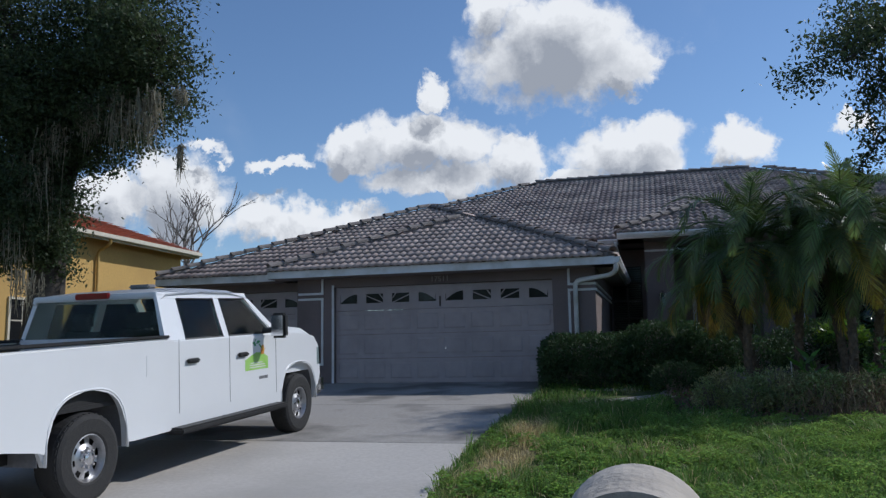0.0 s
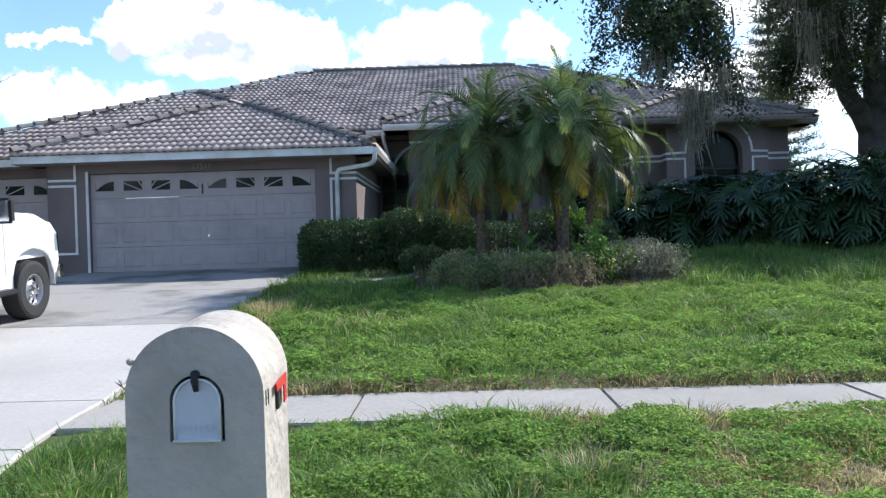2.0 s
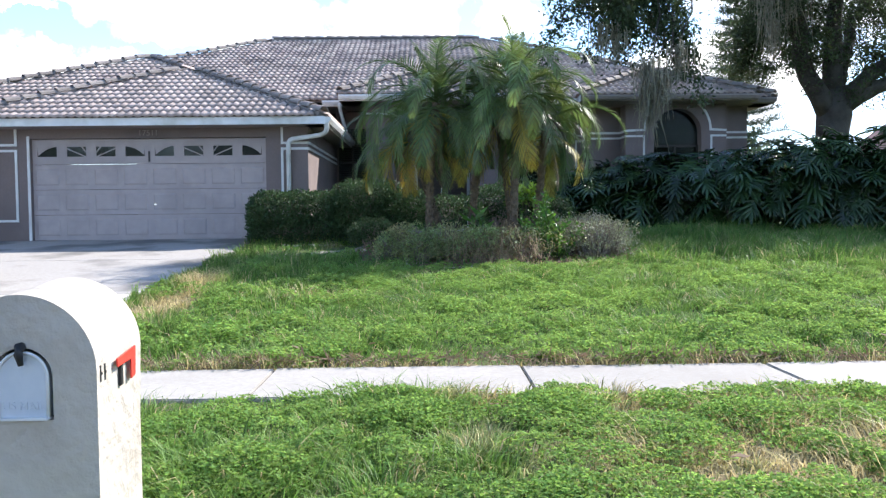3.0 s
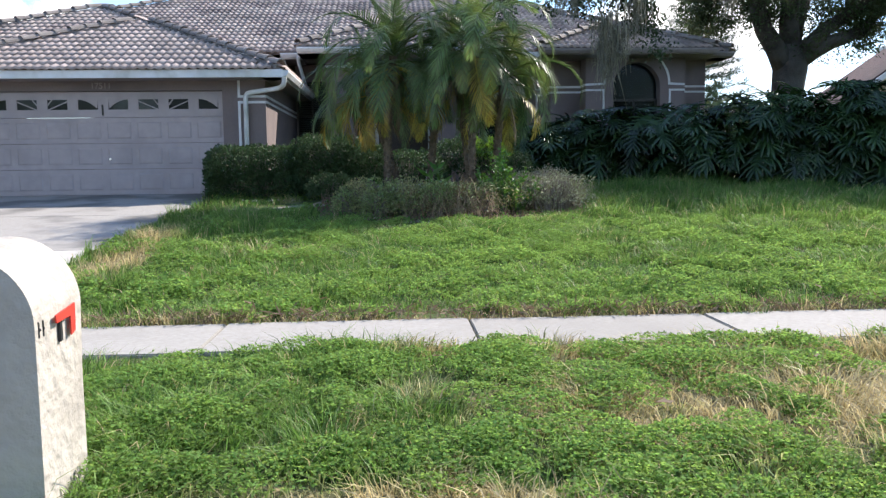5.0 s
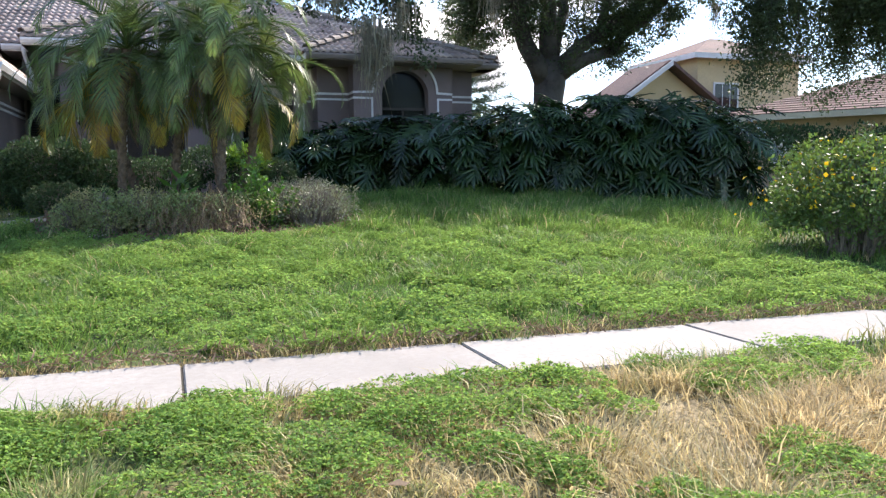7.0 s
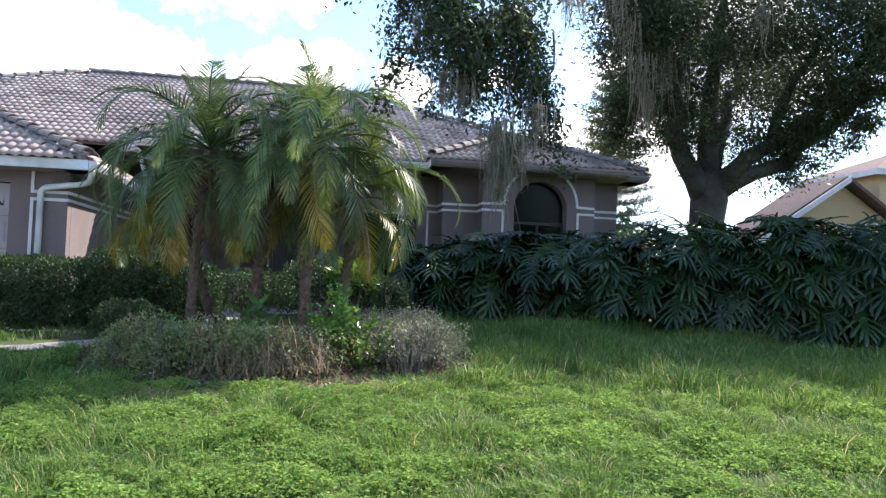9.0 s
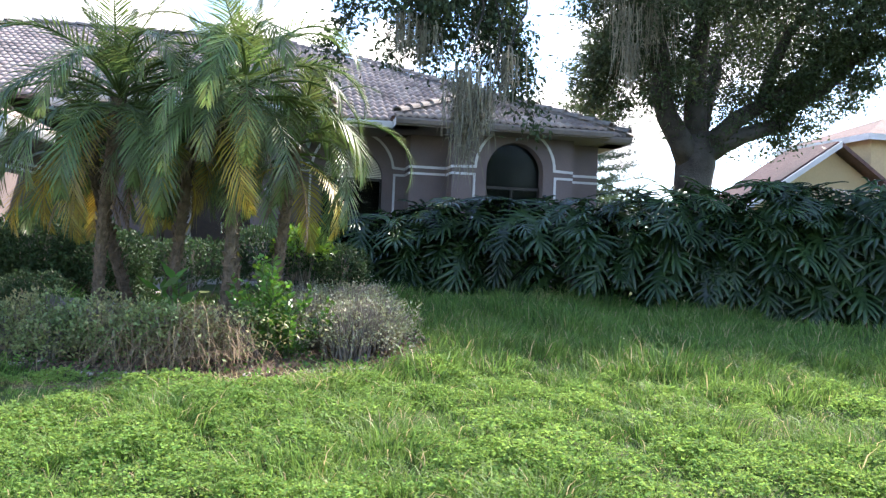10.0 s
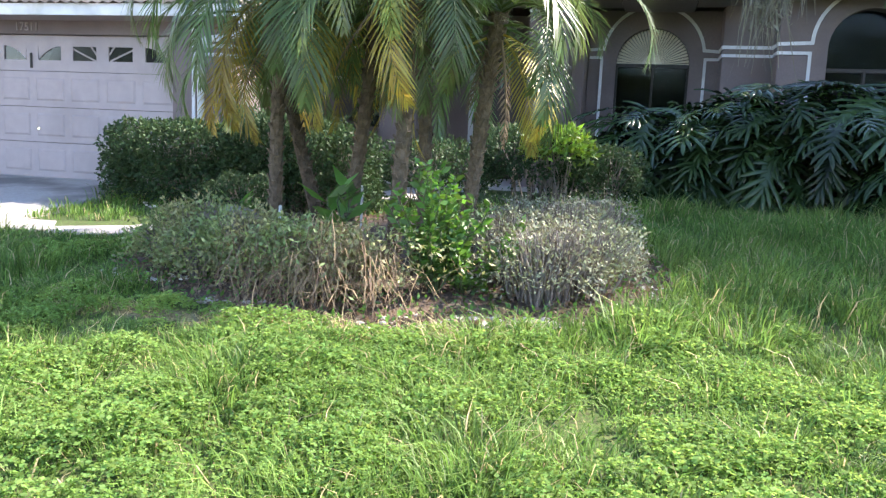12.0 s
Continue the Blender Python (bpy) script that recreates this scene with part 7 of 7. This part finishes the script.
# ---- neighbouring houses and the distance ----
def hip_block(parent, x0, x1, y0, y1, ze, pitch, mat, over=0.5, trim="cream_trim"):
    """A hipped roof over a rectangle, with fascia."""
    a, b, c, d = x0 - over, x1 + over, y0 - over, y1 + over
    half = min(b - a, d - c) / 2
    zr = ze + half * pitch
    if (d - c) > (b - a):
        r0, r1 = ((a + b) / 2, c + half, zr), ((a + b) / 2, d - half, zr)
    else:
        r0, r1 = (a + half, (c + d) / 2, zr), (b - half, (c + d) / 2, zr)
    bm = bmesh.new()
    v = [bm.verts.new(p) for p in ((a, c, ze), (b, c, ze), (b, d, ze), (a, d, ze), r0, r1)]
    if (d - c) > (b - a):
        fs = ((0, 1, 4), (1, 2, 5, 4), (2, 3, 5), (3, 0, 4, 5), (0, 3, 2, 1))
    else:
        fs = ((0, 1, 5, 4), (1, 2, 5), (2, 3, 4, 5), (3, 0, 4), (0, 3, 2, 1))
    for f in fs:
        bm.faces.new([v[i] for i in f])
    roof = part("roof", bm, M[mat], parent)
    for bx in ((a, c, ze - 0.22, b, c + 0.05, ze - 0.003), (a, d - 0.05, ze - 0.22, b, d, ze - 0.003), (a, c + 0.05, ze - 0.22, a + 0.05, d - 0.05, ze - 0.003), (b - 0.05, c + 0.05, ze - 0.22, b, d - 0.05, ze - 0.003)):
        block("fascia", bx, M[trim], parent)
    return roof, (a, b, c, d, ze, r0, r1)


def tile_rows(parent, a, b, ra, rb, rows, h, mat):
    """Courses of roofing as thin overlapping steps between an eave a-b and a ridge ra-rb."""
    a, b, ra, rb = (Vector(p) for p in (a, b, ra, rb))
    bm = bmesh.new()
    for k in range(rows):
        f0, f1 = k / rows, (k + 1.08) / rows
        p, q, r, s = a.lerp(ra, f0), b.lerp(rb, f0), b.lerp(rb, min(1, f1)), a.lerp(ra, min(1, f1))
        n = (q - p).cross(s - p).normalized()
        plate(bm, p + n * (0.004 + h), q + n * (0.004 + h), r + n * 0.004, s + n * 0.004, -h * 0.5)
    ob = part("roof_course", bm, M[mat], parent)
    ob["kind"] = "stuff"


nl = thing("house", "ochre stucco house with red tile roof next door", "house")
block("wall", (-28.0, 11.0, 0.2, -17.3, 27.0, 5.3), M["yellow_wall"], nl)
rf, (a, b, c, d, ze, r0, r1) = hip_block(nl, -28.0, -17.3, 11.0, 27.0, 5.35, 0.40, "red_tile", 0.5)
tile_rows(nl, (b, c, ze), (b, d, ze), r0, r1, 18, 0.05, "red_tile")
block("gutter", (-16.80, 10.5, 5.19, -16.66, 27.5, 5.34), M["cream_trim"], nl, "cream gutter", bevel=0.02)
bm = bmesh.new()
tube(bm, bent([(-16.75, 22.2, 5.2), (-16.78, 22.2, 5.02), (-17.22, 22.2, 4.8), (-17.22, 22.2, 0.7)]), 0.05, 8)
part("downpipe", bm, M["yellow_wall"], nl, "ochre downpipe")
for y in (18.6, 25.2):
    wn = new("window")
    wn.parent = nl
    block("window_frame", (-17.31, y, 1.75, -17.24, y + 1.0, 3.1), M["cream_trim"], wn, "cream frame")
    for k in range(2):
        for j in range(2):
            block("pane", (-17.238, y + 0.08 + k * 0.44, 1.83 + j * 0.62, -17.23, y + 0.48 + k * 0.44, 2.41 + j * 0.62), M["dark_glass"], wn)

# cream house behind the oak: low gabled wing and an upper storey
nr = thing("house", "cream two-storey stucco house with brown shingle roof beyond the hedge", "house")
block("wall", (18.6, 29.0, 0.2, 23.5, 33.0, 3.7), M["cream_wall"], nr)
bm = bmesh.new()
prism(bm, [(18.6, 3.7), (23.19, 3.7), (23.19, 4.75), (21.3, 6.0), (18.6, 4.2)], "y", 29.0, 29.3)
part("gable_wall", bm, M["cream_wall"], nr)
bm = bmesh.new()
plate(bm, (17.4, 28.5, 3.45), (21.3, 28.5, 6.1), (21.3, 31.5, 6.1), (17.4, 31.5, 3.45), 0.12)
plate(bm, (21.3, 28.5, 6.1), (23.6, 28.5, 4.55), (23.6, 31.5, 4.55), (21.3, 31.5, 6.1), 0.12)
part("gable_roof", bm, M["shingle"], nr)
bm = bmesh.new()
plate(bm, (17.35, 28.42, 3.28), (21.3, 28.42, 5.98), (21.3, 28.42, 6.2), (17.35, 28.42, 3.5), 0.06)
part("rake_board", bm, M["trim"], nr, "white rake board")
bm = bmesh.new()
plate(bm, (19.3, 28.98, 3.5), (20.6, 28.98, 4.2), (20.6, 28.98, 4.45), (19.3, 28.98, 3.75), 0.015)
part("gable_vent", bm, M["bronze"], nr, "dark slanted vent")
block("upper_wall", (23.2, 29.4, 3.3, 28.5, 34.0, 6.6), M["cream_wall"], nr)
hip_block(nr, 23.2, 28.5, 29.4, 34.0, 6.65, 0.4, "shingle", 0.45, "trim")
uw = new("window")
uw.parent = nr
block("window_frame", (24.0, 29.36, 4.15, 25.3, 29.41, 5.5), M["trim"], uw, "white frame")
for k in range(3):
    block("pane", (24.08 + k * 0.39, 29.35, 4.22, 24.43 + k * 0.39, 29.358, 5.43), M["dark_glass"], uw)

nr.location = (0.4, 0.0, -0.5)

# tan house at an angle across the side yard
nt_ = thing("house", "tan single-storey house with brown shingle roof across the side yard", "house")
block("wall", (0, 0, -0.3, 14.0, 8.0, 3.05), M["tan_wall"], nt_)
rf, (a, b, c, d, ze, r0, r1) = hip_block(nt_, 0, 14.0, 0, 8.0, 3.1, 0.36, "shingle", 0.55, "cream_trim")
tile_rows(nt_, (a, c, ze), (b, c, ze), r0, r1, 16, 0.03, "shingle")
wn = new("window")
wn.parent = nt_
block("window_frame", (1.3, -0.05, 1.15, 2.35, 0.0, 2.35), M["trim"], wn, "white frame")
block("shutter", (1.36, -0.07, 1.2, 1.82, -0.052, 2.3), M["trim"], wn)
block("shutter", (1.84, -0.07, 1.2, 2.29, -0.052, 2.3), M["trim"], wn)
block("wall_lamp", (2.75, -0.16, 1.75, 2.95, -0.001, 2.05), M["bronze"], nt_, "dark wall lamp", bevel=0.03)
nt_.matrix_world = pose(23.1, 26.2, 0.2, 0, 0, -61)

# conifer with level whorls
pn = thing("norfolk_pine", "tall dark conifer with level whorled branches behind the house", "tree", at=(16.4, 38.0, 0.4))
bm = bmesh.new()
tube(bm, [(0, 0, 0), (0.05, 0, 5), (0, 0, 11.5)], [0.24, 0.16, 0.02], 8)
part("trunk", bm, M["bark"], pn)
rng = np.random.default_rng(60)
bm, P = bmesh.new(), []
for k in range(17):
    z = 2.2 + 0.54 * k
    ln = 2.7 * (1 - k / 18.5) + 0.25
    for q in range(7):
        a = q * 2 * math.pi / 7 + k * 0.37
        e = Vector((math.cos(a) * ln, math.sin(a) * ln, z + 0.12 * ln))
        pts = curve_pts((0, 0, z), e, (0, 0, -0.12), 5, k * 9 + q, 0.04)
        tube(bm, pts, [0.03, 0.026, 0.022, 0.018, 0.012, 0.006], 4)
        for f in np.linspace(0.2, 1, int(6 + ln * 7)):
            i = min(int(f * 5), 4)
            c = np.array(pts[i].lerp(pts[i + 1], f * 5 - i))
            P.append(c + rng.normal(size=(14, 3)) * np.array([0.13, 0.13, 0.05]))
part("branch_mass", bm, M["bark"], pn)["kind"] = "stuff"
leaf_part("needles", np.concatenate(P), 0.20, 0.03, M["pine"], pn, 61, -0.6)

# bare winter tree
bt = thing("bare_tree", "leafless grey tree behind the neighbouring house", "tree", at=(-29.0, 45.0, 0.4))
bm = bmesh.new()
rb = random.Random(4)


def grow(p, d, ln, r, depth):
    e = p + d * ln
    tube(bm, curve_pts(p, e, (0, 0, 0), 3, rb.randrange(10 ** 6), 0.1), [r, r * 0.9, r * 0.75, r * 0.62], 5)
    if depth:
        for _ in range(3):
            nd = (d + Vector((rb.uniform(-1, 1), rb.uniform(-1, 1), rb.uniform(-0.25, 0.8))) * 0.75).normalized()
            grow(e, nd, ln * rb.uniform(0.6, 0.85), r * 0.6, depth - 1)


grow(Vector((0, 0, 0)), Vector((0, 0, 1)), 3.6, 0.22, 5)
part("trunk", bm, M["bare"], bt)


def far_trees(label, spots, seed, mat="far_leaf"):
    """Rounded clumps of distant trees, too far to count."""
    t = thing("distant_trees", label, "trees", kind="stuff")
    Ps = []
    for k, (x, y, r, h) in enumerate(spots):
        P, O = shrub_points((x, y, h * 0.45), (r, r * 0.8, h * 0.55), 2600, seed + k, 2.1, 0.25, 0.35)
        Ps.append(P)
    leaf_part("foliage", np.concatenate(Ps), 0.55, 0.35, M[mat], t, seed + 50)


far_trees("pale green distant trees along the horizon", [(22 + 6.5 * k, 62 + 7 * math.sin(k * 1.9), 4.2 + 0.8 * math.sin(k), 6.0 + 1.4 * math.sin(k * 2.3)) for k in range(10)], 500)
far_trees("dull green trees behind the house", [(-48 + 7.5 * k, 68 + 6 * math.sin(k * 2.2), 5, 6.5 + 1.6 * math.sin(k * 1.7)) for k in range(9)], 520)
far_trees("green trees across the street", [(-40 + 8.5 * k, -34 + 4 * math.sin(k * 1.3), 5, 9 + 2 * math.sin(k * 2.1)) for k in range(11)], 560)


# ---- flower bed ----
BED = [(0.75, 12.15), (1.2, 11.75), (1.9, 11.40), (2.7, 11.18), (3.5, 11.12), (4.2, 11.42), (4.85, 11.85), (5.25, 12.6), (5.3, 13.4), (5.0, 14.4), (4.4, 15.2), (3.0, 15.9), (1.6, 15.4), (0.7, 14.4), (0.5, 13.2)]
bm = bmesh.new()
cv = bm.verts.new((2.8, 13.2, gz(13.2) + 0.05))
ring = []
for x, y in BED:
    ring.append(bm.verts.new((x, y, gz(y) + 0.004)))
mid = [bm.verts.new((2.8 + (x - 2.8) * 0.6, 13.2 + (y - 13.2) * 0.6, gz(13.2 + (y - 13.2) * 0.6) + 0.035)) for x, y in BED]
for k in range(len(BED)):
    j = (k + 1) % len(BED)
    bm.faces.new((ring[k], ring[j], mid[j], mid[k])), bm.faces.new((mid[k], mid[j], cv))
bed = part("flower_bed", bm, M["mulch"], smooth=True)
tagged(bed, "mulched flower bed edged with pale stones", "flower bed", kind="structure")


def stone_mesh(seed):
    bm = bmesh.new()
    bmesh.ops.create_icosphere(bm, subdivisions=1, radius=1.0)
    r = random.Random(seed)
    for v in bm.verts:
        v.co *= r.uniform(0.78, 1.12)
        v.co.z *= 0.6
    me = bpy.data.meshes.new("stone")
    bm.to_mesh(me)
    bm.free()
    me.materials.append(M["stone"])
    return me


STONES = [stone_mesh(k) for k in range(5)]
rs = random.Random(77)
spots = [(4.3, 11.62, 0.42, 0.13, 85), (1.25, 11.85, 0.30, 0.16, 40), (2.1, 11.42, 0.35, 0.08, 20), (3.65, 11.30, 0.5, 0.13, 34), (5.22, 12.7, 0.13, 0.35, 50), (-0.35, 15.0, 0.5, 0.13, 26), (2.7, 11.3, 0.4, 0.07, 14)]
for sx, sy, rx, ry, n in spots:
    for _ in range(n):
        x, y = sx + rs.gauss(0, rx * 0.6), sy + rs.gauss(0, ry * 0.6)
        ob = linked("stone", STONES[rs.randrange(5)], None, bed)
        s = rs.uniform(0.015, 0.04)
        ob.matrix_basis = Matrix.Translation((x, y, gz(y) + 0.012)) @ pose(0, 0, 0, rs.uniform(-20, 20), rs.uniform(-20, 20), rs.uniform(0, 360)) @ Matrix.Diagonal((s * rs.uniform(0.8, 1.4), s, s, 1))


# weeds, litter and chips over the mulch
rng = np.random.default_rng(88)
n = 5200
f = rng.random(n)
k = rng.integers(0, len(BED), n)
B = np.array(BED)
E1 = B[k] + (B[(k + 1) % len(BED)] - B[k]) * f[:, None]
E1 = E1 + (np.array([2.8, 13.2]) - E1) * (rng.random(n) ** 1.5 * 0.42)[:, None]
P = np.stack([E1[:, 0], E1[:, 1], ground_z(E1[:, 1]) + 0.02 + rng.random(n) * 0.05], 1)
leaf_part("leaf_litter", P[:3200], 0.055, 0.026, M["palm_dead"], bed, 89, 0.2, label="fallen brown leaves")["kind"] = "stuff"
leaf_part("small_weeds", P[3200:], 0.05, 0.026, M["bright_leaf"], bed, 90, -0.5, label="small green weeds")["kind"] = "stuff"


# ---- grass ----
def in_bed(X, Y):
    ok = np.zeros(len(X), bool)
    for (x0, y0), (x1, y1) in zip(BED, BED[1:] + BED[:1]):
        hit = ((y0 > Y) != (y1 > Y)) & (X < (x1 - x0) * (Y - y0) / (y1 - y0 + 1e-9) + x0)
        ok ^= hit
    return ok


def on_lawn(X, Y, rng):
    edge = np.interp(Y, [1.9, 3.0, 4.2, 5.0, 6.0, 7.7, 9.3, 17.0], [-0.35, -0.95, -1.2, -1.3, -1.38, -1.6, -1.7, -1.78])
    wob = 0.05 * np.sin(X * 5.3) + 0.03 * np.sin(X * 13.1 + 1)
    ok = X > edge + 0.02 + 0.05 * np.sin(Y * 6) * np.sin(Y * 2.3)
    ok &= ~((Y > 4.66 + wob) & (Y < 5.53 + wob))
    ok &= (Y > 1.95) & ~in_bed(X, Y)
    ok &= ~((Y > 16.6) & (X < 3.6))
    path = np.array([(-1.9, 13.35), (-0.9, 13.42), (-0.1, 13.75), (0.5, 14.5), (1.1, 15.6), (1.5, 17.2)])
    for (ax, ay), (bx, by) in zip(path, path[1:]):
        t = np.clip(((X - ax) * (bx - ax) + (Y - ay) * (by - ay)) / ((bx - ax) ** 2 + (by - ay) ** 2), 0, 1)
        ok &= np.hypot(X - ax - t * (bx - ax), Y - ay - t * (by - ay)) > 0.46
    ok &= ~((X > 0.15) & (X < 0.69) & (Y > 2.38) & (Y < 2.88))
    return ok


def clumpy(X, Y, s=1.0):
    return 0.5 + 0.25 * np.sin(X * 3.1 * s + 1.3 * np.sin(Y * 2.2 * s)) + 0.25 * np.sin(Y * 3.7 * s + 1.7 * np.sin(X * 2.6 * s + 1))


def grass(name, label, x0, x1, y0, y1, n, height, width, seed, lean=0.55, tufts=16):
    """Blades: a thin even cover, and tufts that lean outwards from their middles with gaps between them."""
    rng = np.random.default_rng(seed)
    m = int((x1 - x0) * (y1 - y0) * tufts)
    C = np.stack([rng.uniform(x0, x1, m), rng.uniform(y0, y1, m)], 1)
    vigour = np.clip(rng.lognormal(-0.1, 0.5, m), 0.35, 2.2) * (0.55 + 0.8 * clumpy(C[:, 0], C[:, 1], 0.6))
    pick = rng.choice(m, n, p=vigour / vigour.sum())
    tufted = rng.random(n) < 0.68
    off = rng.normal(size=(n, 2)) * (0.045 + 0.05 * vigour[pick])[:, None]
    X = np.where(tufted, C[pick, 0] + off[:, 0], rng.uniform(x0, x1, n))
    Y = np.where(tufted, C[pick, 1] + off[:, 1], rng.uniform(y0, y1, n))
    ok = on_lawn(X, Y, rng) & (X > x0) & (X < x1) & (Y > y0) & (Y < y1)
    X, Y, tufted, pick, off = X[ok], Y[ok], tufted[ok], pick[ok], off[ok]
    n = len(X)
    h = height * rng.uniform(0.45, 1.25, n) * np.where(tufted, 0.45 + 0.75 * vigour[pick], 0.45 + 0.4 * clumpy(X, Y, 0.6))
    a = rng.uniform(0, 2 * math.pi, n)
    b = np.where(tufted, np.arctan2(off[:, 1], off[:, 0]) + rng.normal(size=n) * 0.7, rng.uniform(0, 2 * math.pi, n))
    side = np.stack([np.cos(a), np.sin(a), np.zeros(n)], 1) * (width * rng.uniform(0.6, 1.3, n) / 2)[:, None]
    ln = np.stack([np.cos(b), np.sin(b), np.zeros(n)], 1) * (h * lean * rng.uniform(0.2, 1.6, n))[:, None]
    base = np.stack([X, Y, ground_z(Y) - 0.02], 1)
    m = base + ln * 0.35
    m[:, 2] += h * 0.62
    t = base + ln
    t[:, 2] += h * rng.uniform(0.65, 1.0, n)
    V = np.stack([base - side, base + side, m - side * 0.8, m + side * 0.8, t], 1).reshape(-1, 3)
    i = np.arange(n)[:, None] * 5
    F = np.concatenate([i + np.array([0, 1, 3]), i + np.array([0, 3, 2]), i + np.array([2, 3, 4])], 0)
    ob = linked(name, np_mesh(name, V, F), M["grass"])
    return tagged(ob, label, "grass", kind="stuff")


def dryness(X, Y):
    """How dry the verge is: straw patches where little clover grows."""
    return np.exp(-((X - 4.7) / 1.5) ** 2 - ((Y - 3.5) / 0.8) ** 2) + np.exp(-((X - 7.2) / 1.6) ** 2 - ((Y - 3.2) / 1.1) ** 2) + 0.7 * np.exp(-((X - 1.9) / 0.7) ** 2 - ((Y - 2.3) / 0.25) ** 2)


def clover(name, label, x0, x1, y0, y1, n, seed, size=0.022, thr=0.45, tall=0.11, mounds=11):
    """Low broad-leaved weeds in domed mounds with gaps between them: leaflets held level on hidden stems."""
    rng = np.random.default_rng(seed)
    m = int((x1 - x0) * (y1 - y0) * mounds)
    C = np.stack([rng.uniform(x0, x1, m), rng.uniform(y0, y1, m)], 1)
    c = clumpy(C[:, 0] * 0.9 + 3, C[:, 1] * 0.9 + 1, 0.8)
    C = C[(c > thr + rng.normal(size=m) * 0.16) & (rng.random(m) > 0.9 * dryness(C[:, 0], C[:, 1]))]
    m = len(C)
    R = np.clip(rng.lognormal(-2.05, 0.45, m), 0.05, 0.30)
    up = tall * rng.uniform(0.5, 1.5, m) * (0.5 + 3.2 * R)
    pick = rng.choice(m, n, p=R ** 2 / (R ** 2).sum())
    f, a = np.sqrt(rng.random(n)), rng.uniform(0, 2 * math.pi, n)
    X, Y = C[pick, 0] + np.cos(a) * f * R[pick] * 1.15, C[pick, 1] + np.sin(a) * f * R[pick]
    z = ground_z(Y) + 0.02 + up[pick] * (1 - f ** 2.2) * rng.uniform(0.7, 1.1, n) + 0.02 * rng.random(n)
    ok = on_lawn(X, Y, rng) & on_lawn(X, Y + 0.08, rng) & on_lawn(X, Y - 0.08, rng)
    X, Y, z = X[ok], Y[ok], z[ok]
    P = np.stack([X, Y, z], 1)
    V, F = leaf_arrays(np.repeat(P, 3, 0), size, size * 0.75, rng, 0.0, None, 1.0)
    V = V.reshape(-1, 4, 3)
    V[:, :, 2] = z.repeat(3)[:, None] + (V[:, :, 2] - z.repeat(3)[:, None]) * 0.55
    ob = linked(name, np_mesh(name, V.reshape(-1, 3), F), M["weed"])
    return tagged(ob, label, "weeds", kind="stuff")


grass("lawn_grass", "uncut green grass on the front lawn", 0.5, 9.5, 6.9, 11.8, 110000, 0.095, 0.0075, 1, 0.95)
grass("lawn_grass", "thin grass along the pavement", -1.5, 9.5, 5.45, 6.9, 40000, 0.08, 0.0065, 2, 0.9)
grass("lawn_grass", "green grass sloping up to the flower bed", -1.8, 10.5, 11.8, 18.4, 75000, 0.13, 0.010, 3)
grass("lawn_grass", "grass beside the driveway", -1.8, 0.5, 6.9, 13.2, 34000, 0.13, 0.008, 4)
grass("verge_grass", "rough grass on the verge by the street", -1.0, 6.5, 1.9, 4.8, 80000, 0.085, 0.0065, 5, 1.0)
grass("verge_grass", "dry rough grass on the verge", 6.5, 14.0, 1.9, 4.8, 26000, 0.12, 0.010, 6)
grass("lawn_grass", "green grass towards the neighbouring lot", 9.5, 19.0, 5.5, 15.5, 45000, 0.13, 0.013, 7)
grass("lawn_grass", "tall uncut grass in the shade by the hedge", 4.8, 11.0, 10.4, 17.8, 60000, 0.17, 0.009, 8, 0.8)
clover("clover", "bright green clover mounds on the lawn", 0.8, 9.5, 5.6, 11.2, 104000, 21, 0.022, 0.20, 0.070, 19)
clover("clover", "bright green clover mounds on the verge", 0.3, 7.0, 2.0, 4.7, 76000, 22, 0.019, 0.08, 0.055, 24)
clover("clover", "low green weeds over the lawn", -1.5, 10.0, 5.5, 12.5, 38000, 23, 0.028, 0.40, 0.085, 9)
clover("clover", "green weeds beside the driveway", -1.6, 1.0, 6.0, 13.0, 9000, 24, 0.034, 0.45, 0.10, 8)

# matted brown grass along the edge of the pavement
rng = np.random.default_rng(140)
n = 2600
P = np.stack([rng.uniform(-1.2, 9.5, n), 5.56 + np.abs(rng.normal(size=n)) * 0.09, 0.03 + rng.random(n) * 0.05], 1)
ob = leaf_part("grass_thatch", P, 0.10, 0.010, M["palm_dead"], None, 141, 0.1, np.tile((0.0, -0.5, 0.0), (n, 1)))
tagged(ob, "matted brown dead grass along the pavement edge", "grass", kind="stuff")

# fallen leaves
LEAF = []
for k in range(2):
    me = np_mesh("fallen_leaf", [(0, -1, 0), (0.55, -0.1, 0.25), (0.3, 0.8, 0.1), (0, 1.1, 0.3), (-0.35, 0.75, 0.05), (-0.6, -0.1, 0.3)], [(0, 1, 2, 3), (0, 3, 4, 5)])
    me.materials.append(M["palm_dead"])
    LEAF.append(me)
rl = random.Random(12)
for x, y in ((0.72, 5.95), (2.1, 4.1), (3.1, 3.2), (4.2, 3.9), (1.3, 6.05), (3.9, 2.9), (5.4, 6.1), (4.4, 10.9)):
    ob = linked("fallen_leaf", LEAF[0], None)
    s = rl.uniform(0.03, 0.05)
    ob.matrix_basis = Matrix.Translation((x, y, gz(y) + 0.09)) @ pose(0, 0, 0, rl.uniform(-25, 25), rl.uniform(-25, 25), rl.uniform(0, 360)) @ Matrix.Diagonal((s, s, s, 1))
    tagged(ob, "curled brown fallen leaf on the grass", "leaf", "fallen leaves")
